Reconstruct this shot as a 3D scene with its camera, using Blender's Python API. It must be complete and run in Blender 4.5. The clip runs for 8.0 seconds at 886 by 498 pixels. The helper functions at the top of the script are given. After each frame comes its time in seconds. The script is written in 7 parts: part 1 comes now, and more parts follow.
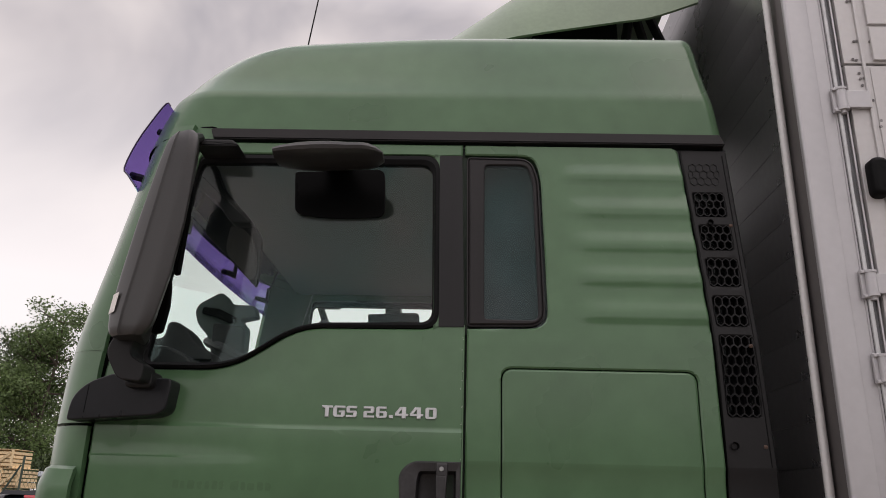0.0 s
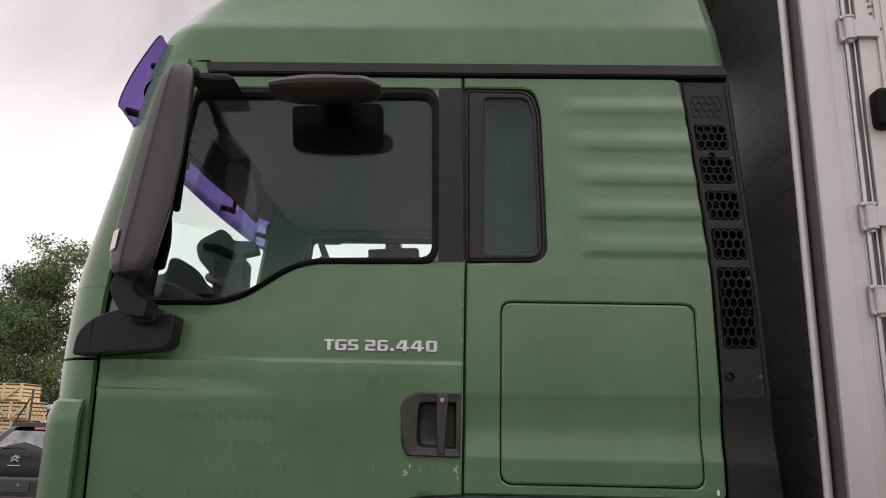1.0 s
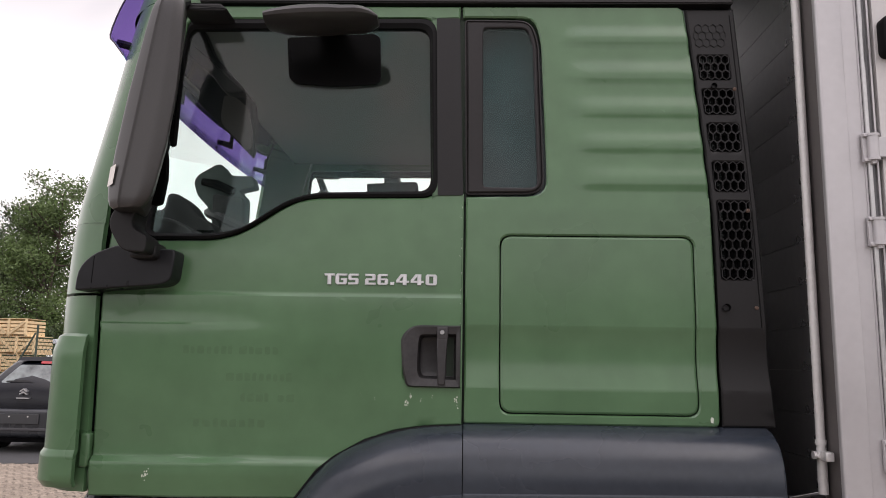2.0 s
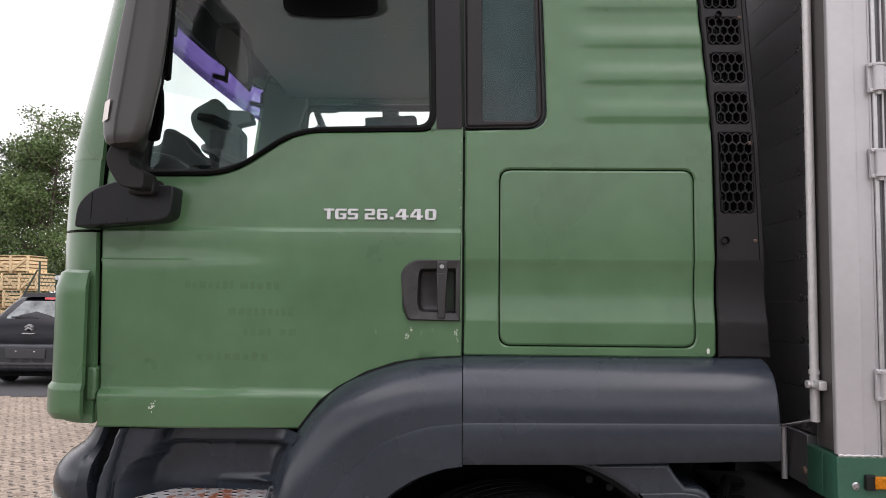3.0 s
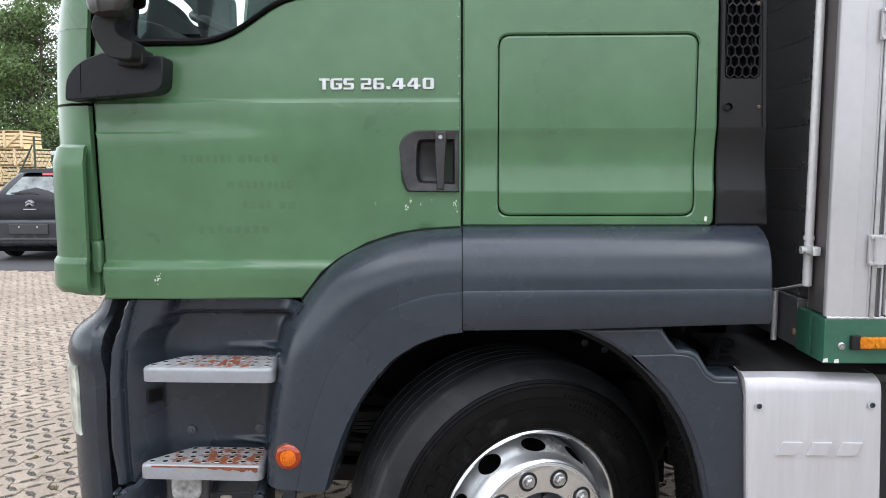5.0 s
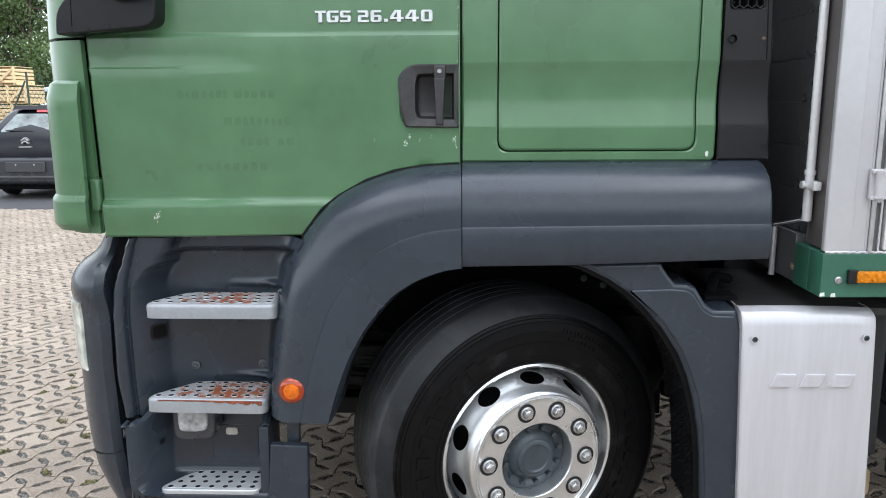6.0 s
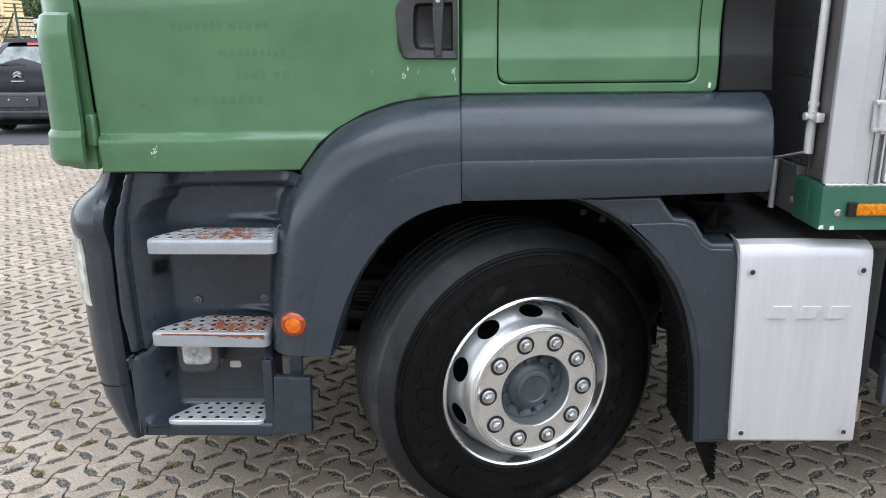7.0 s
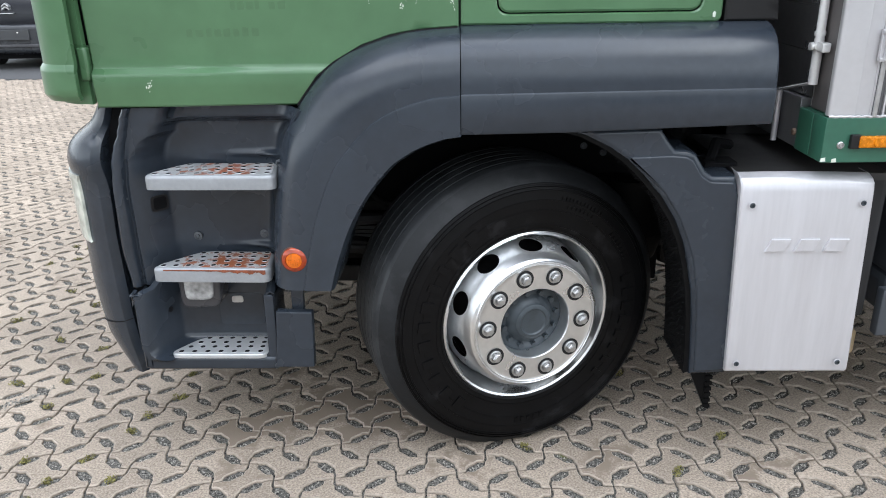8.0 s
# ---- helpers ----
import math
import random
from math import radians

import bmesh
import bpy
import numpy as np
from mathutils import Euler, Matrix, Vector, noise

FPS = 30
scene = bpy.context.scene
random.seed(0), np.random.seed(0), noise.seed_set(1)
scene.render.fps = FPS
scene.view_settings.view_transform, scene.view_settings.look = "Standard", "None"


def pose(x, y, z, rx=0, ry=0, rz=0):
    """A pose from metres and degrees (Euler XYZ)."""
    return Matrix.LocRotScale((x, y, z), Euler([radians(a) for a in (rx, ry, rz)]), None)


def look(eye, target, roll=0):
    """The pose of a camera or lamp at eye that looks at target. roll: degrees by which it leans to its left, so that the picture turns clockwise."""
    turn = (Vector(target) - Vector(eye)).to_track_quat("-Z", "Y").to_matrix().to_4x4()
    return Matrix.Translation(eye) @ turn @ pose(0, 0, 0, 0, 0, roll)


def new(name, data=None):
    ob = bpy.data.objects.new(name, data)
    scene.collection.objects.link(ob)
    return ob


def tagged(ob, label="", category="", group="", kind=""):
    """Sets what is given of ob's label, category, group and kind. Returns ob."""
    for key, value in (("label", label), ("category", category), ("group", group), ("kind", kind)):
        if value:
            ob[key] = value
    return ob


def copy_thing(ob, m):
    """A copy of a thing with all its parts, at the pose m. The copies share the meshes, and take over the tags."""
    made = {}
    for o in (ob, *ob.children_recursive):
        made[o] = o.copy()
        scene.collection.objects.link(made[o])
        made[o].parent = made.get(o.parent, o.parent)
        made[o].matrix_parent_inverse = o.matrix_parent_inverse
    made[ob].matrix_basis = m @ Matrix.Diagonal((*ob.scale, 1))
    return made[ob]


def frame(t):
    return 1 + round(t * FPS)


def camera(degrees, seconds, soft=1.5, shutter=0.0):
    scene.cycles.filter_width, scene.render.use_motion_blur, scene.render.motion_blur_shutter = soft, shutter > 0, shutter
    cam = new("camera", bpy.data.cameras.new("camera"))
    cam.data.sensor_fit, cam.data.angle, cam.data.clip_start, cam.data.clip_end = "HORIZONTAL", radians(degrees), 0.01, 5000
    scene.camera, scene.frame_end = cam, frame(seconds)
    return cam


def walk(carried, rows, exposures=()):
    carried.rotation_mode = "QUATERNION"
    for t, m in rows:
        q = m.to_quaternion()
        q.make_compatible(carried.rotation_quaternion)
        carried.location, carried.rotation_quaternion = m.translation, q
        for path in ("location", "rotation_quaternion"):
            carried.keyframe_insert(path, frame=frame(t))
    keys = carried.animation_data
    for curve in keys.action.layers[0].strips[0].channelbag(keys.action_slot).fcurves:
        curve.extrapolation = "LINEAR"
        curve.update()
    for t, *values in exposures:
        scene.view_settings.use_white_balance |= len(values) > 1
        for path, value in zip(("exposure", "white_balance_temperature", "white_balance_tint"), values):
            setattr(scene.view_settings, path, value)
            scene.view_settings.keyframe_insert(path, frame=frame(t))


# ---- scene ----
# One tilt of the camera from where it stands beside the truck.
cam = camera(60.8, 8.0, soft=0.95)
EX, EY, EZ = 0.005, -2.25, 1.58
walk(cam, [
    (0.0, pose(EX, EY, EZ, 108.611, -1.514, 1.570)),
    (0.5, pose(EX, EY, EZ, 106.137, -1.351, 1.601)),
    (1.0, pose(EX, EY, EZ, 103.667, -1.196, 1.633)),
    (1.5, pose(EX, EY, EZ, 101.171, -1.016, 1.642)),
    (3.0, pose(EX, EY, EZ, 93.700, -0.528, 1.638)),
    (3.5, pose(EX, EY, EZ, 91.252, -0.320, 1.627)),
    (4.0, pose(EX, EY, EZ, 88.788, -0.190, 1.598)),
    (4.5, pose(EX, EY, EZ, 86.343, -0.020, 1.578)),
    (6.0, pose(EX, EY, EZ, 79.119, 0.378, 1.490)),
    (6.5, pose(EX, EY, EZ, 76.641, 0.473, 1.453)),
    (7.0, pose(EX, EY, EZ, 74.149, 0.619, 1.392)),
    (7.5, pose(EX, EY, EZ, 71.685, 0.757, 1.341)),
    (8.0, pose(EX, EY, EZ, 69.206, 0.881, 1.286)),
], exposures=[(0.0, -0.71, 6900, 17), (1.0, -0.49, 6950, 18), (1.5, -0.36, 6900, 18), (3.0, -0.05, 6650, 16), (3.5, 0.08, 6540, 15), (4.5, 0.35, 6270, 10), (6.0, 0.53, 6020, 5), (7.0, 0.55, 6000, 5), (8.0, 0.58, 6010, 5)])

# ---------------------------------------------------------------- sky and sun
SUN_EL, SUN_AZ = radians(48), radians(215)
world = bpy.data.worlds.new("world")
scene.world = world
world.use_nodes = True
wn, wl = world.node_tree.nodes, world.node_tree.links
bg = wn["Background"]
sky = wn.new("ShaderNodeTexSky")
sky.sky_type = 'NISHITA'
sky.sun_disc = False
sky.sun_elevation = SUN_EL
sky.sun_rotation = SUN_AZ
skygain = wn.new("ShaderNodeMix")
skygain.data_type, skygain.blend_type = 'RGBA', 'MULTIPLY'
skygain.inputs[0].default_value = 1.0
wl.new(sky.outputs[0], skygain.inputs[6])
skygain.inputs[7].default_value = (0.10, 0.10, 0.10, 1)
wc = wn.new("ShaderNodeTexCoord")
wmap = wn.new("ShaderNodeMapping")
wmap.inputs["Scale"].default_value = (1.0, 1.0, 1.5)
wl.new(wc.outputs["Generated"], wmap.inputs["Vector"])
cloud = wn.new("ShaderNodeTexNoise")
cloud.inputs["Scale"].default_value = 2.0
cloud.inputs["Detail"].default_value = 5.0
cloud.inputs["Roughness"].default_value = 0.5
cloud.inputs["Distortion"].default_value = 0.4
wl.new(wmap.outputs[0], cloud.inputs["Vector"])
cramp = wn.new("ShaderNodeValToRGB")
cramp.color_ramp.elements[0].position, cramp.color_ramp.elements[0].color = 0.34, (0.50, 0.52, 0.62, 1)
cramp.color_ramp.elements[1].position, cramp.color_ramp.elements[1].color = 0.62, (1.42, 1.38, 1.38, 1)
wl.new(cloud.outputs["Fac"], cramp.inputs[0])
# the deck is brighter and plainer low down, where the cloud layer is seen at a slant
sep = wn.new("ShaderNodeSeparateXYZ")
wl.new(wc.outputs["Generated"], sep.inputs[0])
low = wn.new("ShaderNodeMapRange")
low.inputs["From Min"].default_value, low.inputs["From Max"].default_value = 0.24, 0.50
low.inputs["To Min"].default_value, low.inputs["To Max"].default_value = 0.0, 1.0
wl.new(sep.outputs["Z"], low.inputs["Value"])
deck = wn.new("ShaderNodeMix")
deck.data_type = 'RGBA'
deck.inputs[6].default_value = (1.76, 1.76, 1.79, 1)
wl.new(low.outputs[0], deck.inputs[0])
wl.new(cramp.outputs[0], deck.inputs[7])
cover = wn.new("ShaderNodeMix")
cover.data_type = 'RGBA'
cover.inputs[0].default_value = 0.88
wl.new(skygain.outputs[2], cover.inputs[6])
wl.new(deck.outputs[2], cover.inputs[7])
# an even overcast is brightest overhead
zen = wn.new("ShaderNodeMapRange")
zen.inputs["From Min"].default_value, zen.inputs["From Max"].default_value = 0.58, 0.82
zen.inputs["To Min"].default_value, zen.inputs["To Max"].default_value = 1.0, 3.1
wl.new(sep.outputs["Z"], zen.inputs["Value"])
lift = wn.new("ShaderNodeVectorMath")
lift.operation = 'SCALE'
wl.new(cover.outputs[2], lift.inputs[0])
wl.new(zen.outputs[0], lift.inputs["Scale"])
wl.new(lift.outputs[0], bg.inputs["Color"])
bg.inputs["Strength"].default_value = 1.0

sun_data = bpy.data.lights.new("sun", 'SUN')
sun_data.energy, sun_data.angle, sun_data.color = 0.2, radians(25), (1.0, 0.97, 0.92)
sun = new("sun", sun_data)
sun.matrix_world = look((math.sin(SUN_AZ) * 30 * -1, math.cos(SUN_AZ) * 30, 30), (0, 0, 0))


# ---------------------------------------------------------------- materials
def surface(name, color, rough=0.5, metal=0.0, vary=0.12, scale=3.0, fine=60.0, fvary=0.06, bump=0.0, bscale=120.0,
            stain=None, stain_at=0.6, stain_scale=5.0, coat=0.0, spread=0.0, spec=0.5, rvary=0.08, stretch=None, world_size=False, blot_round=None, blot_pull=(0.16, -0.14)):
    """A base colour with broad and fine variation, fine relief, optional stains, optional spread from piece to piece."""
    m = bpy.data.materials.new(name)
    m.use_nodes = True
    n, l = m.node_tree.nodes, m.node_tree.links
    b = n["Principled BSDF"]
    tc = n.new("ShaderNodeTexCoord")
    big, small = n.new("ShaderNodeTexNoise"), n.new("ShaderNodeTexNoise")
    big.inputs["Scale"].default_value, big.inputs["Detail"].default_value = scale, 4
    small.inputs["Scale"].default_value, small.inputs["Detail"].default_value = fine, 3
    coords = n.new("ShaderNodeNewGeometry").outputs["Position"] if world_size else tc.outputs["Object"]
    if stretch:
        mp = n.new("ShaderNodeMapping")
        mp.inputs["Scale"].default_value = stretch
        l.new(coords, mp.inputs["Vector"])
        coords = mp.outputs[0]
    l.new(coords, big.inputs["Vector"])
    l.new(coords, small.inputs["Vector"])

    def ranged(socket, amount, centre=1.0):
        r = n.new("ShaderNodeMapRange")
        r.inputs["From Min"].default_value, r.inputs["From Max"].default_value = 0.25, 0.75
        r.inputs["To Min"].default_value, r.inputs["To Max"].default_value = centre - amount, centre + amount
        l.new(socket, r.inputs["Value"])
        return r.outputs[0]

    def times(a, c):
        x = n.new("ShaderNodeMath")
        x.operation = 'MULTIPLY'
        l.new(a, x.inputs[0])
        l.new(c, x.inputs[1])
        return x.outputs[0]

    gain = times(ranged(big.outputs["Fac"], vary), ranged(small.outputs["Fac"], fvary))
    if spread:
        info = n.new("ShaderNodeObjectInfo")
        geo = n.new("ShaderNodeNewGeometry")
        for s in (info.outputs["Random"], geo.outputs["Random Per Island"]):
            r = n.new("ShaderNodeMapRange")
            r.inputs["To Min"].default_value, r.inputs["To Max"].default_value = 1 - spread, 1 + spread
            l.new(s, r.inputs["Value"])
            gain = times(gain, r.outputs[0])
    mul = n.new("ShaderNodeVectorMath")
    mul.operation = 'SCALE'
    mul.inputs[0].default_value = color[:3]
    l.new(gain, mul.inputs["Scale"])
    out = mul.outputs[0]
    if stain:
        blot = n.new("ShaderNodeTexNoise")
        blot.inputs["Scale"].default_value, blot.inputs["Detail"].default_value = stain_scale, 6
        blot.inputs["Roughness"].default_value = 0.65
        l.new(coords, blot.inputs["Vector"])
        edge = n.new("ShaderNodeMapRange")
        edge.inputs["From Min"].default_value, edge.inputs["From Max"].default_value = stain_at, stain_at + 0.06
        amount = blot.outputs["Fac"]
        if blot_round:
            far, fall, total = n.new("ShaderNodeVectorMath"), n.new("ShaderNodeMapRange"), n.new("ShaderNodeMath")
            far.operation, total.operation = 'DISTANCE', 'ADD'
            far.inputs[1].default_value = blot_round[:3]
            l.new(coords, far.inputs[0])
            fall.inputs["From Max"].default_value = blot_round[3]
            fall.inputs["To Min"].default_value, fall.inputs["To Max"].default_value = blot_pull
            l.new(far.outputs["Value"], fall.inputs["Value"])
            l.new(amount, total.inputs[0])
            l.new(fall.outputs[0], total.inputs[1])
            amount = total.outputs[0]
        l.new(amount, edge.inputs["Value"])
        mix = n.new("ShaderNodeMix")
        mix.data_type = 'RGBA'
        l.new(edge.outputs[0], mix.inputs[0])
        l.new(out, mix.inputs[6])
        mix.inputs[7].default_value = (*stain[:3], 1)
        out = mix.outputs[2]
        if metal:
            mm = n.new("ShaderNodeMapRange")
            mm.inputs["To Min"].default_value, mm.inputs["To Max"].default_value = metal, 0.0
            l.new(edge.outputs[0], mm.inputs["Value"])
            l.new(mm.outputs[0], b.inputs["Metallic"])
    l.new(out, b.inputs["Base Color"])
    l.new(ranged(big.outputs["Fac"], rvary, rough), b.inputs["Roughness"])
    b.inputs["Metallic"].default_value = metal
    b.inputs["Specular IOR Level"].default_value = spec
    b.inputs["Coat Weight"].default_value = coat
    b.inputs["Coat Roughness"].default_value = 0.15
    if bump:
        tex = n.new("ShaderNodeTexNoise")
        tex.inputs["Scale"].default_value, tex.inputs["Detail"].default_value = bscale, 3
        l.new(coords, tex.inputs["Vector"])
        bp = n.new("ShaderNodeBump")
        bp.inputs["Strength"].default_value, bp.inputs["Distance"].default_value = bump, 0.002
        l.new(tex.outputs["Fac"], bp.inputs["Height"])
        l.new(bp.outputs[0], b.inputs["Normal"])
    return m


def pane(name, tint, gloss=1.5, haze=0.0, haze_color=(0.5, 0.5, 0.5)):
    """Thin clear sheet: it lets tinted light straight through and mirrors by Fresnel."""
    m = bpy.data.materials.new(name)
    m.use_nodes = True
    n, l = m.node_tree.nodes, m.node_tree.links
    n.remove(n["Principled BSDF"])
    out = n["Material Output"]
    tr, gl, df = n.new("ShaderNodeBsdfTransparent"), n.new("ShaderNodeBsdfGlossy"), n.new("ShaderNodeBsdfDiffuse")
    tr.inputs[0].default_value = (*tint, 1)
    gl.inputs["Roughness"].default_value = 0.03
    # gloss colour mottled by noise: painted patches of tempered tint and uneven reflected sky
    gloss_mottle, hue = n.new("ShaderNodeTexNoise"), n.new("ShaderNodeValToRGB")
    gloss_mottle.inputs["Scale"].default_value, gloss_mottle.inputs["Detail"].default_value = 2.6, 2
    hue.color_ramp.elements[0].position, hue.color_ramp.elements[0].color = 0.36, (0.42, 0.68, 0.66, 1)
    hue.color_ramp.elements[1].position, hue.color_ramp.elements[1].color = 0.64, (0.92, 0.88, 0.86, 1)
    l.new(n.new("ShaderNodeTexCoord").outputs["Object"], gloss_mottle.inputs["Vector"])
    l.new(gloss_mottle.outputs["Fac"], hue.inputs[0])
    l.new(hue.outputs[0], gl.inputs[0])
    df.inputs[0].default_value = (*haze_color, 1)
    dust = n.new("ShaderNodeTexNoise")
    dust.inputs["Scale"].default_value, dust.inputs["Detail"].default_value = 6, 5
    rng = n.new("ShaderNodeMapRange")
    rng.inputs["To Max"].default_value = 2 * haze
    l.new(dust.outputs["Fac"], rng.inputs["Value"])
    m1, m2 = n.new("ShaderNodeMixShader"), n.new("ShaderNodeMixShader")
    l.new(rng.outputs[0], m1.inputs[0])
    l.new(tr.outputs[0], m1.inputs[1])
    l.new(df.outputs[0], m1.inputs[2])
    # gloss: four per cent head on, rising to a mirror at a glancing view, alike on both faces
    lw, pw, fr = n.new("ShaderNodeLayerWeight"), n.new("ShaderNodeMath"), n.new("ShaderNodeMapRange")
    lw.inputs["Blend"].default_value = 0.5
    pw.operation = 'POWER'
    pw.inputs[1].default_value = 5.0
    l.new(lw.outputs["Facing"], pw.inputs[0])
    base = ((gloss - 1) / (gloss + 1)) ** 2
    fr.inputs["To Min"].default_value = base
    l.new(pw.outputs[0], fr.inputs["Value"])
    l.new(fr.outputs[0], m2.inputs[0])
    l.new(m1.outputs[0], m2.inputs[1])
    l.new(gl.outputs[0], m2.inputs[2])
    l.new(m2.outputs[0], out.inputs["Surface"])
    return m


# green brightened for the spoiler: its sky light sits in the colour
LIT_GREEN = surface("lit_green_paint", (0.20, 0.27, 0.175), rough=0.45, vary=0.15, scale=2.5, coat=0.1)
GREEN = surface("green_paint", (0.0755, 0.158, 0.0758), rough=0.32, vary=0.15, scale=2.4, fine=13, fvary=0.075, coat=0.5, spec=0.36, bump=0.03, bscale=9, rvary=0.10)
GREEN_FRAME = surface("green_frame_paint", (0.035, 0.115, 0.075), rough=0.4, vary=0.12, scale=4, stain=(0.55, 0.55, 0.52), stain_at=0.70, stain_scale=9, bump=0.1, bscale=60)
PLASTIC = surface("grey_plastic", (0.0252, 0.0318, 0.0422), rough=0.25, vary=0.15, scale=4, fine=38, fvary=0.10, bump=0.10, bscale=420, rvary=0.09)
BLACK_PLASTIC = surface("black_plastic", (0.013, 0.0125, 0.013), rough=0.45, vary=0.12, scale=4, fine=120, bump=0.10, bscale=500, spec=0.28)
BLACK_TRIM = surface("black_trim", (0.0175, 0.0155, 0.0160), rough=0.38, vary=0.15, scale=5, fine=70, spec=0.28)
RUBBER = surface("black_rubber", (0.0035, 0.0035, 0.0038), rough=0.6, vary=0.2, bump=0.2, bscale=200, spec=0.15)
# near-black that puts the shade of gaps, holes and hollows into the colour
DARK = surface("cavity_shade_black", (0.004, 0.004, 0.005), rough=0.9, vary=0.3, scale=8, spec=0.2)
CHASSIS = surface("dirty_chassis", (0.010, 0.010, 0.011), rough=0.7, vary=0.4, scale=9, bump=0.3, bscale=60)
TYRE = surface("tyre_rubber", (0.0032, 0.0032, 0.0036), rough=0.42, vary=0.18, scale=6, fine=80, fvary=0.12, bump=0.12, bscale=300, spec=0.15, stain=(0.012, 0.012, 0.013), stain_at=0.60, stain_scale=7)
TREAD = surface("tread_rubber", (0.0155, 0.0170, 0.0190), rough=0.6, vary=0.25, scale=7, fine=60, fvary=0.15, bump=0.25, bscale=200, spec=0.35, stain=(0.030, 0.032, 0.034), stain_at=0.54, stain_scale=6)
SHOULDER = surface("shoulder_rubber", (0.0110, 0.0120, 0.0134), rough=0.55, vary=0.25, scale=7, fine=60, fvary=0.15, bump=0.2, bscale=220, spec=0.25, stain=(0.018, 0.019, 0.021), stain_at=0.56, stain_scale=6)
RIM = surface("rim_silver", (0.78, 0.79, 0.80), rough=0.29, metal=0.93, vary=0.05, scale=8, fine=60, fvary=0.04, bump=0.02, bscale=220, rvary=0.04)
WELL_BOLT = surface("dusty_bolt", (0.085, 0.092, 0.100), rough=0.45, metal=0.2, vary=0.3, scale=40)
STEP_LIP = surface("step_lip_metal", (0.30, 0.31, 0.325), rough=0.42, metal=0.3, vary=0.08, scale=14, fine=90, fvary=0.06)
STEEL = surface("zinc_steel", (0.50, 0.50, 0.50), rough=0.36, metal=0.9, vary=0.15, scale=20)
HUB = surface("hub_grey", (0.052, 0.063, 0.073), rough=0.42, metal=0.2, vary=0.2, scale=20, bump=0.1)
TUBE = surface("white_tube", (0.62, 0.61, 0.60), rough=0.4, metal=0.2, vary=0.08, stain=(0.08, 0.07, 0.06), stain_at=0.74, stain_scale=40)
DARK_PLATE = surface("grey_frame_plate", (0.13, 0.13, 0.135), rough=0.38, metal=0.3, vary=0.2, scale=6)
ALU = surface("box_aluminium", (0.50, 0.49, 0.50), rough=0.42, metal=0.45, vary=0.05, scale=3, fine=40, fvary=0.03, bump=0.03, bscale=80, stain=(0.40, 0.37, 0.34), stain_at=0.72, stain_scale=7)
ALU_PLATE = surface("box_plate_paint", (0.56, 0.545, 0.54), rough=0.45, metal=0.2, vary=0.06, scale=2, fine=50, fvary=0.03, bump=0.03, bscale=40)
WALL_PLATE = surface("bulkhead_plate", (0.29, 0.285, 0.29), rough=0.30, metal=0.84, vary=0.06, scale=3, fine=40, fvary=0.06)
GUARD = surface("guard_silver", (0.54, 0.53, 0.55), rough=0.40, metal=0.30, vary=0.06, scale=7, fine=30, fvary=0.035, stretch=(3, 3, 0.25), rvary=0.10, bump=0.02, bscale=300)
TREADPLATE = surface("step_metal", (0.48, 0.49, 0.50), rough=0.40, metal=0.5, vary=0.12, scale=14, stain=(0.20, 0.055, 0.020), stain_at=0.80, stain_scale=9)
RUSTY = surface("rusty_step_metal", (0.48, 0.49, 0.50), rough=0.42, metal=0.5, vary=0.12, scale=14, stain=(0.22, 0.062, 0.022), stain_at=0.56, stain_scale=22, blot_round=(-0.72, -0.02, 0.996, 0.28))
VERY_RUSTY = surface("heavily_rusted_step", (0.48, 0.49, 0.50), rough=0.42, metal=0.5, vary=0.12, scale=14, stain=(0.22, 0.064, 0.022), stain_at=0.56, stain_scale=20, blot_round=(-0.73, -0.04, 0.697, 0.34))
RUST = surface("rust_film", (0.17, 0.048, 0.020), rough=0.8, vary=0.4, scale=30, fine=150, fvary=0.3)
HOUSING_PLASTIC = surface("weathered_mirror_plastic", (0.034, 0.032, 0.031), rough=0.36, vary=0.15, scale=4, fine=160, bump=0.05, bscale=500)
HANDLE_PLASTIC = surface("dusty_handle_plastic", (0.028, 0.027, 0.028), rough=0.42, vary=0.45, scale=22, fine=120, fvary=0.2, bump=0.10, bscale=400)
MIRROR_PLASTIC = surface("mirror_plastic", (0.0105, 0.0110, 0.0130), rough=0.33, vary=0.25, scale=12, fine=160, bump=0.12, bscale=300, spec=0.28)
AMBER = surface("amber_lens", (0.60, 0.13, 0.001), rough=0.16, vary=0.5, scale=50, coat=0.5, spec=0.4)
YELLOW_AMBER = surface("yellow_amber_lens", (0.52, 0.17, 0.004), rough=0.25, vary=0.4, scale=90, coat=0.0, spec=0.3)
CLEAR_LENS = surface("headlamp_lens", (0.55, 0.57, 0.50), rough=0.12, vary=0.5, scale=18, coat=0.6)
CHROME = surface("chrome_letter", (0.66, 0.66, 0.67), rough=0.36, metal=0.9, vary=0.08, scale=30)
WHITE_STICKER = surface("white_sticker", (0.75, 0.72, 0.68), rough=0.5)
INTERIOR = surface("cab_lining", (0.18, 0.208, 0.203), rough=0.8, vary=0.06)
DASH = surface("dashboard_plastic", (0.055, 0.058, 0.060), rough=0.6)
SEAT = surface("seat_fabric", (0.06, 0.06, 0.07), rough=0.9)
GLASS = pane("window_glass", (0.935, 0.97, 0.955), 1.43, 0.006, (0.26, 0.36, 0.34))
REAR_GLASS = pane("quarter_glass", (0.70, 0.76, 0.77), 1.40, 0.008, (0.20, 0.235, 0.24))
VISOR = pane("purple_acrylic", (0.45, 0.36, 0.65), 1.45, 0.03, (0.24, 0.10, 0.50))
MIRROR_GLASS = surface("mirror_face", (0.002, 0.002, 0.002), rough=0.3, vary=0.1, spec=0.05)
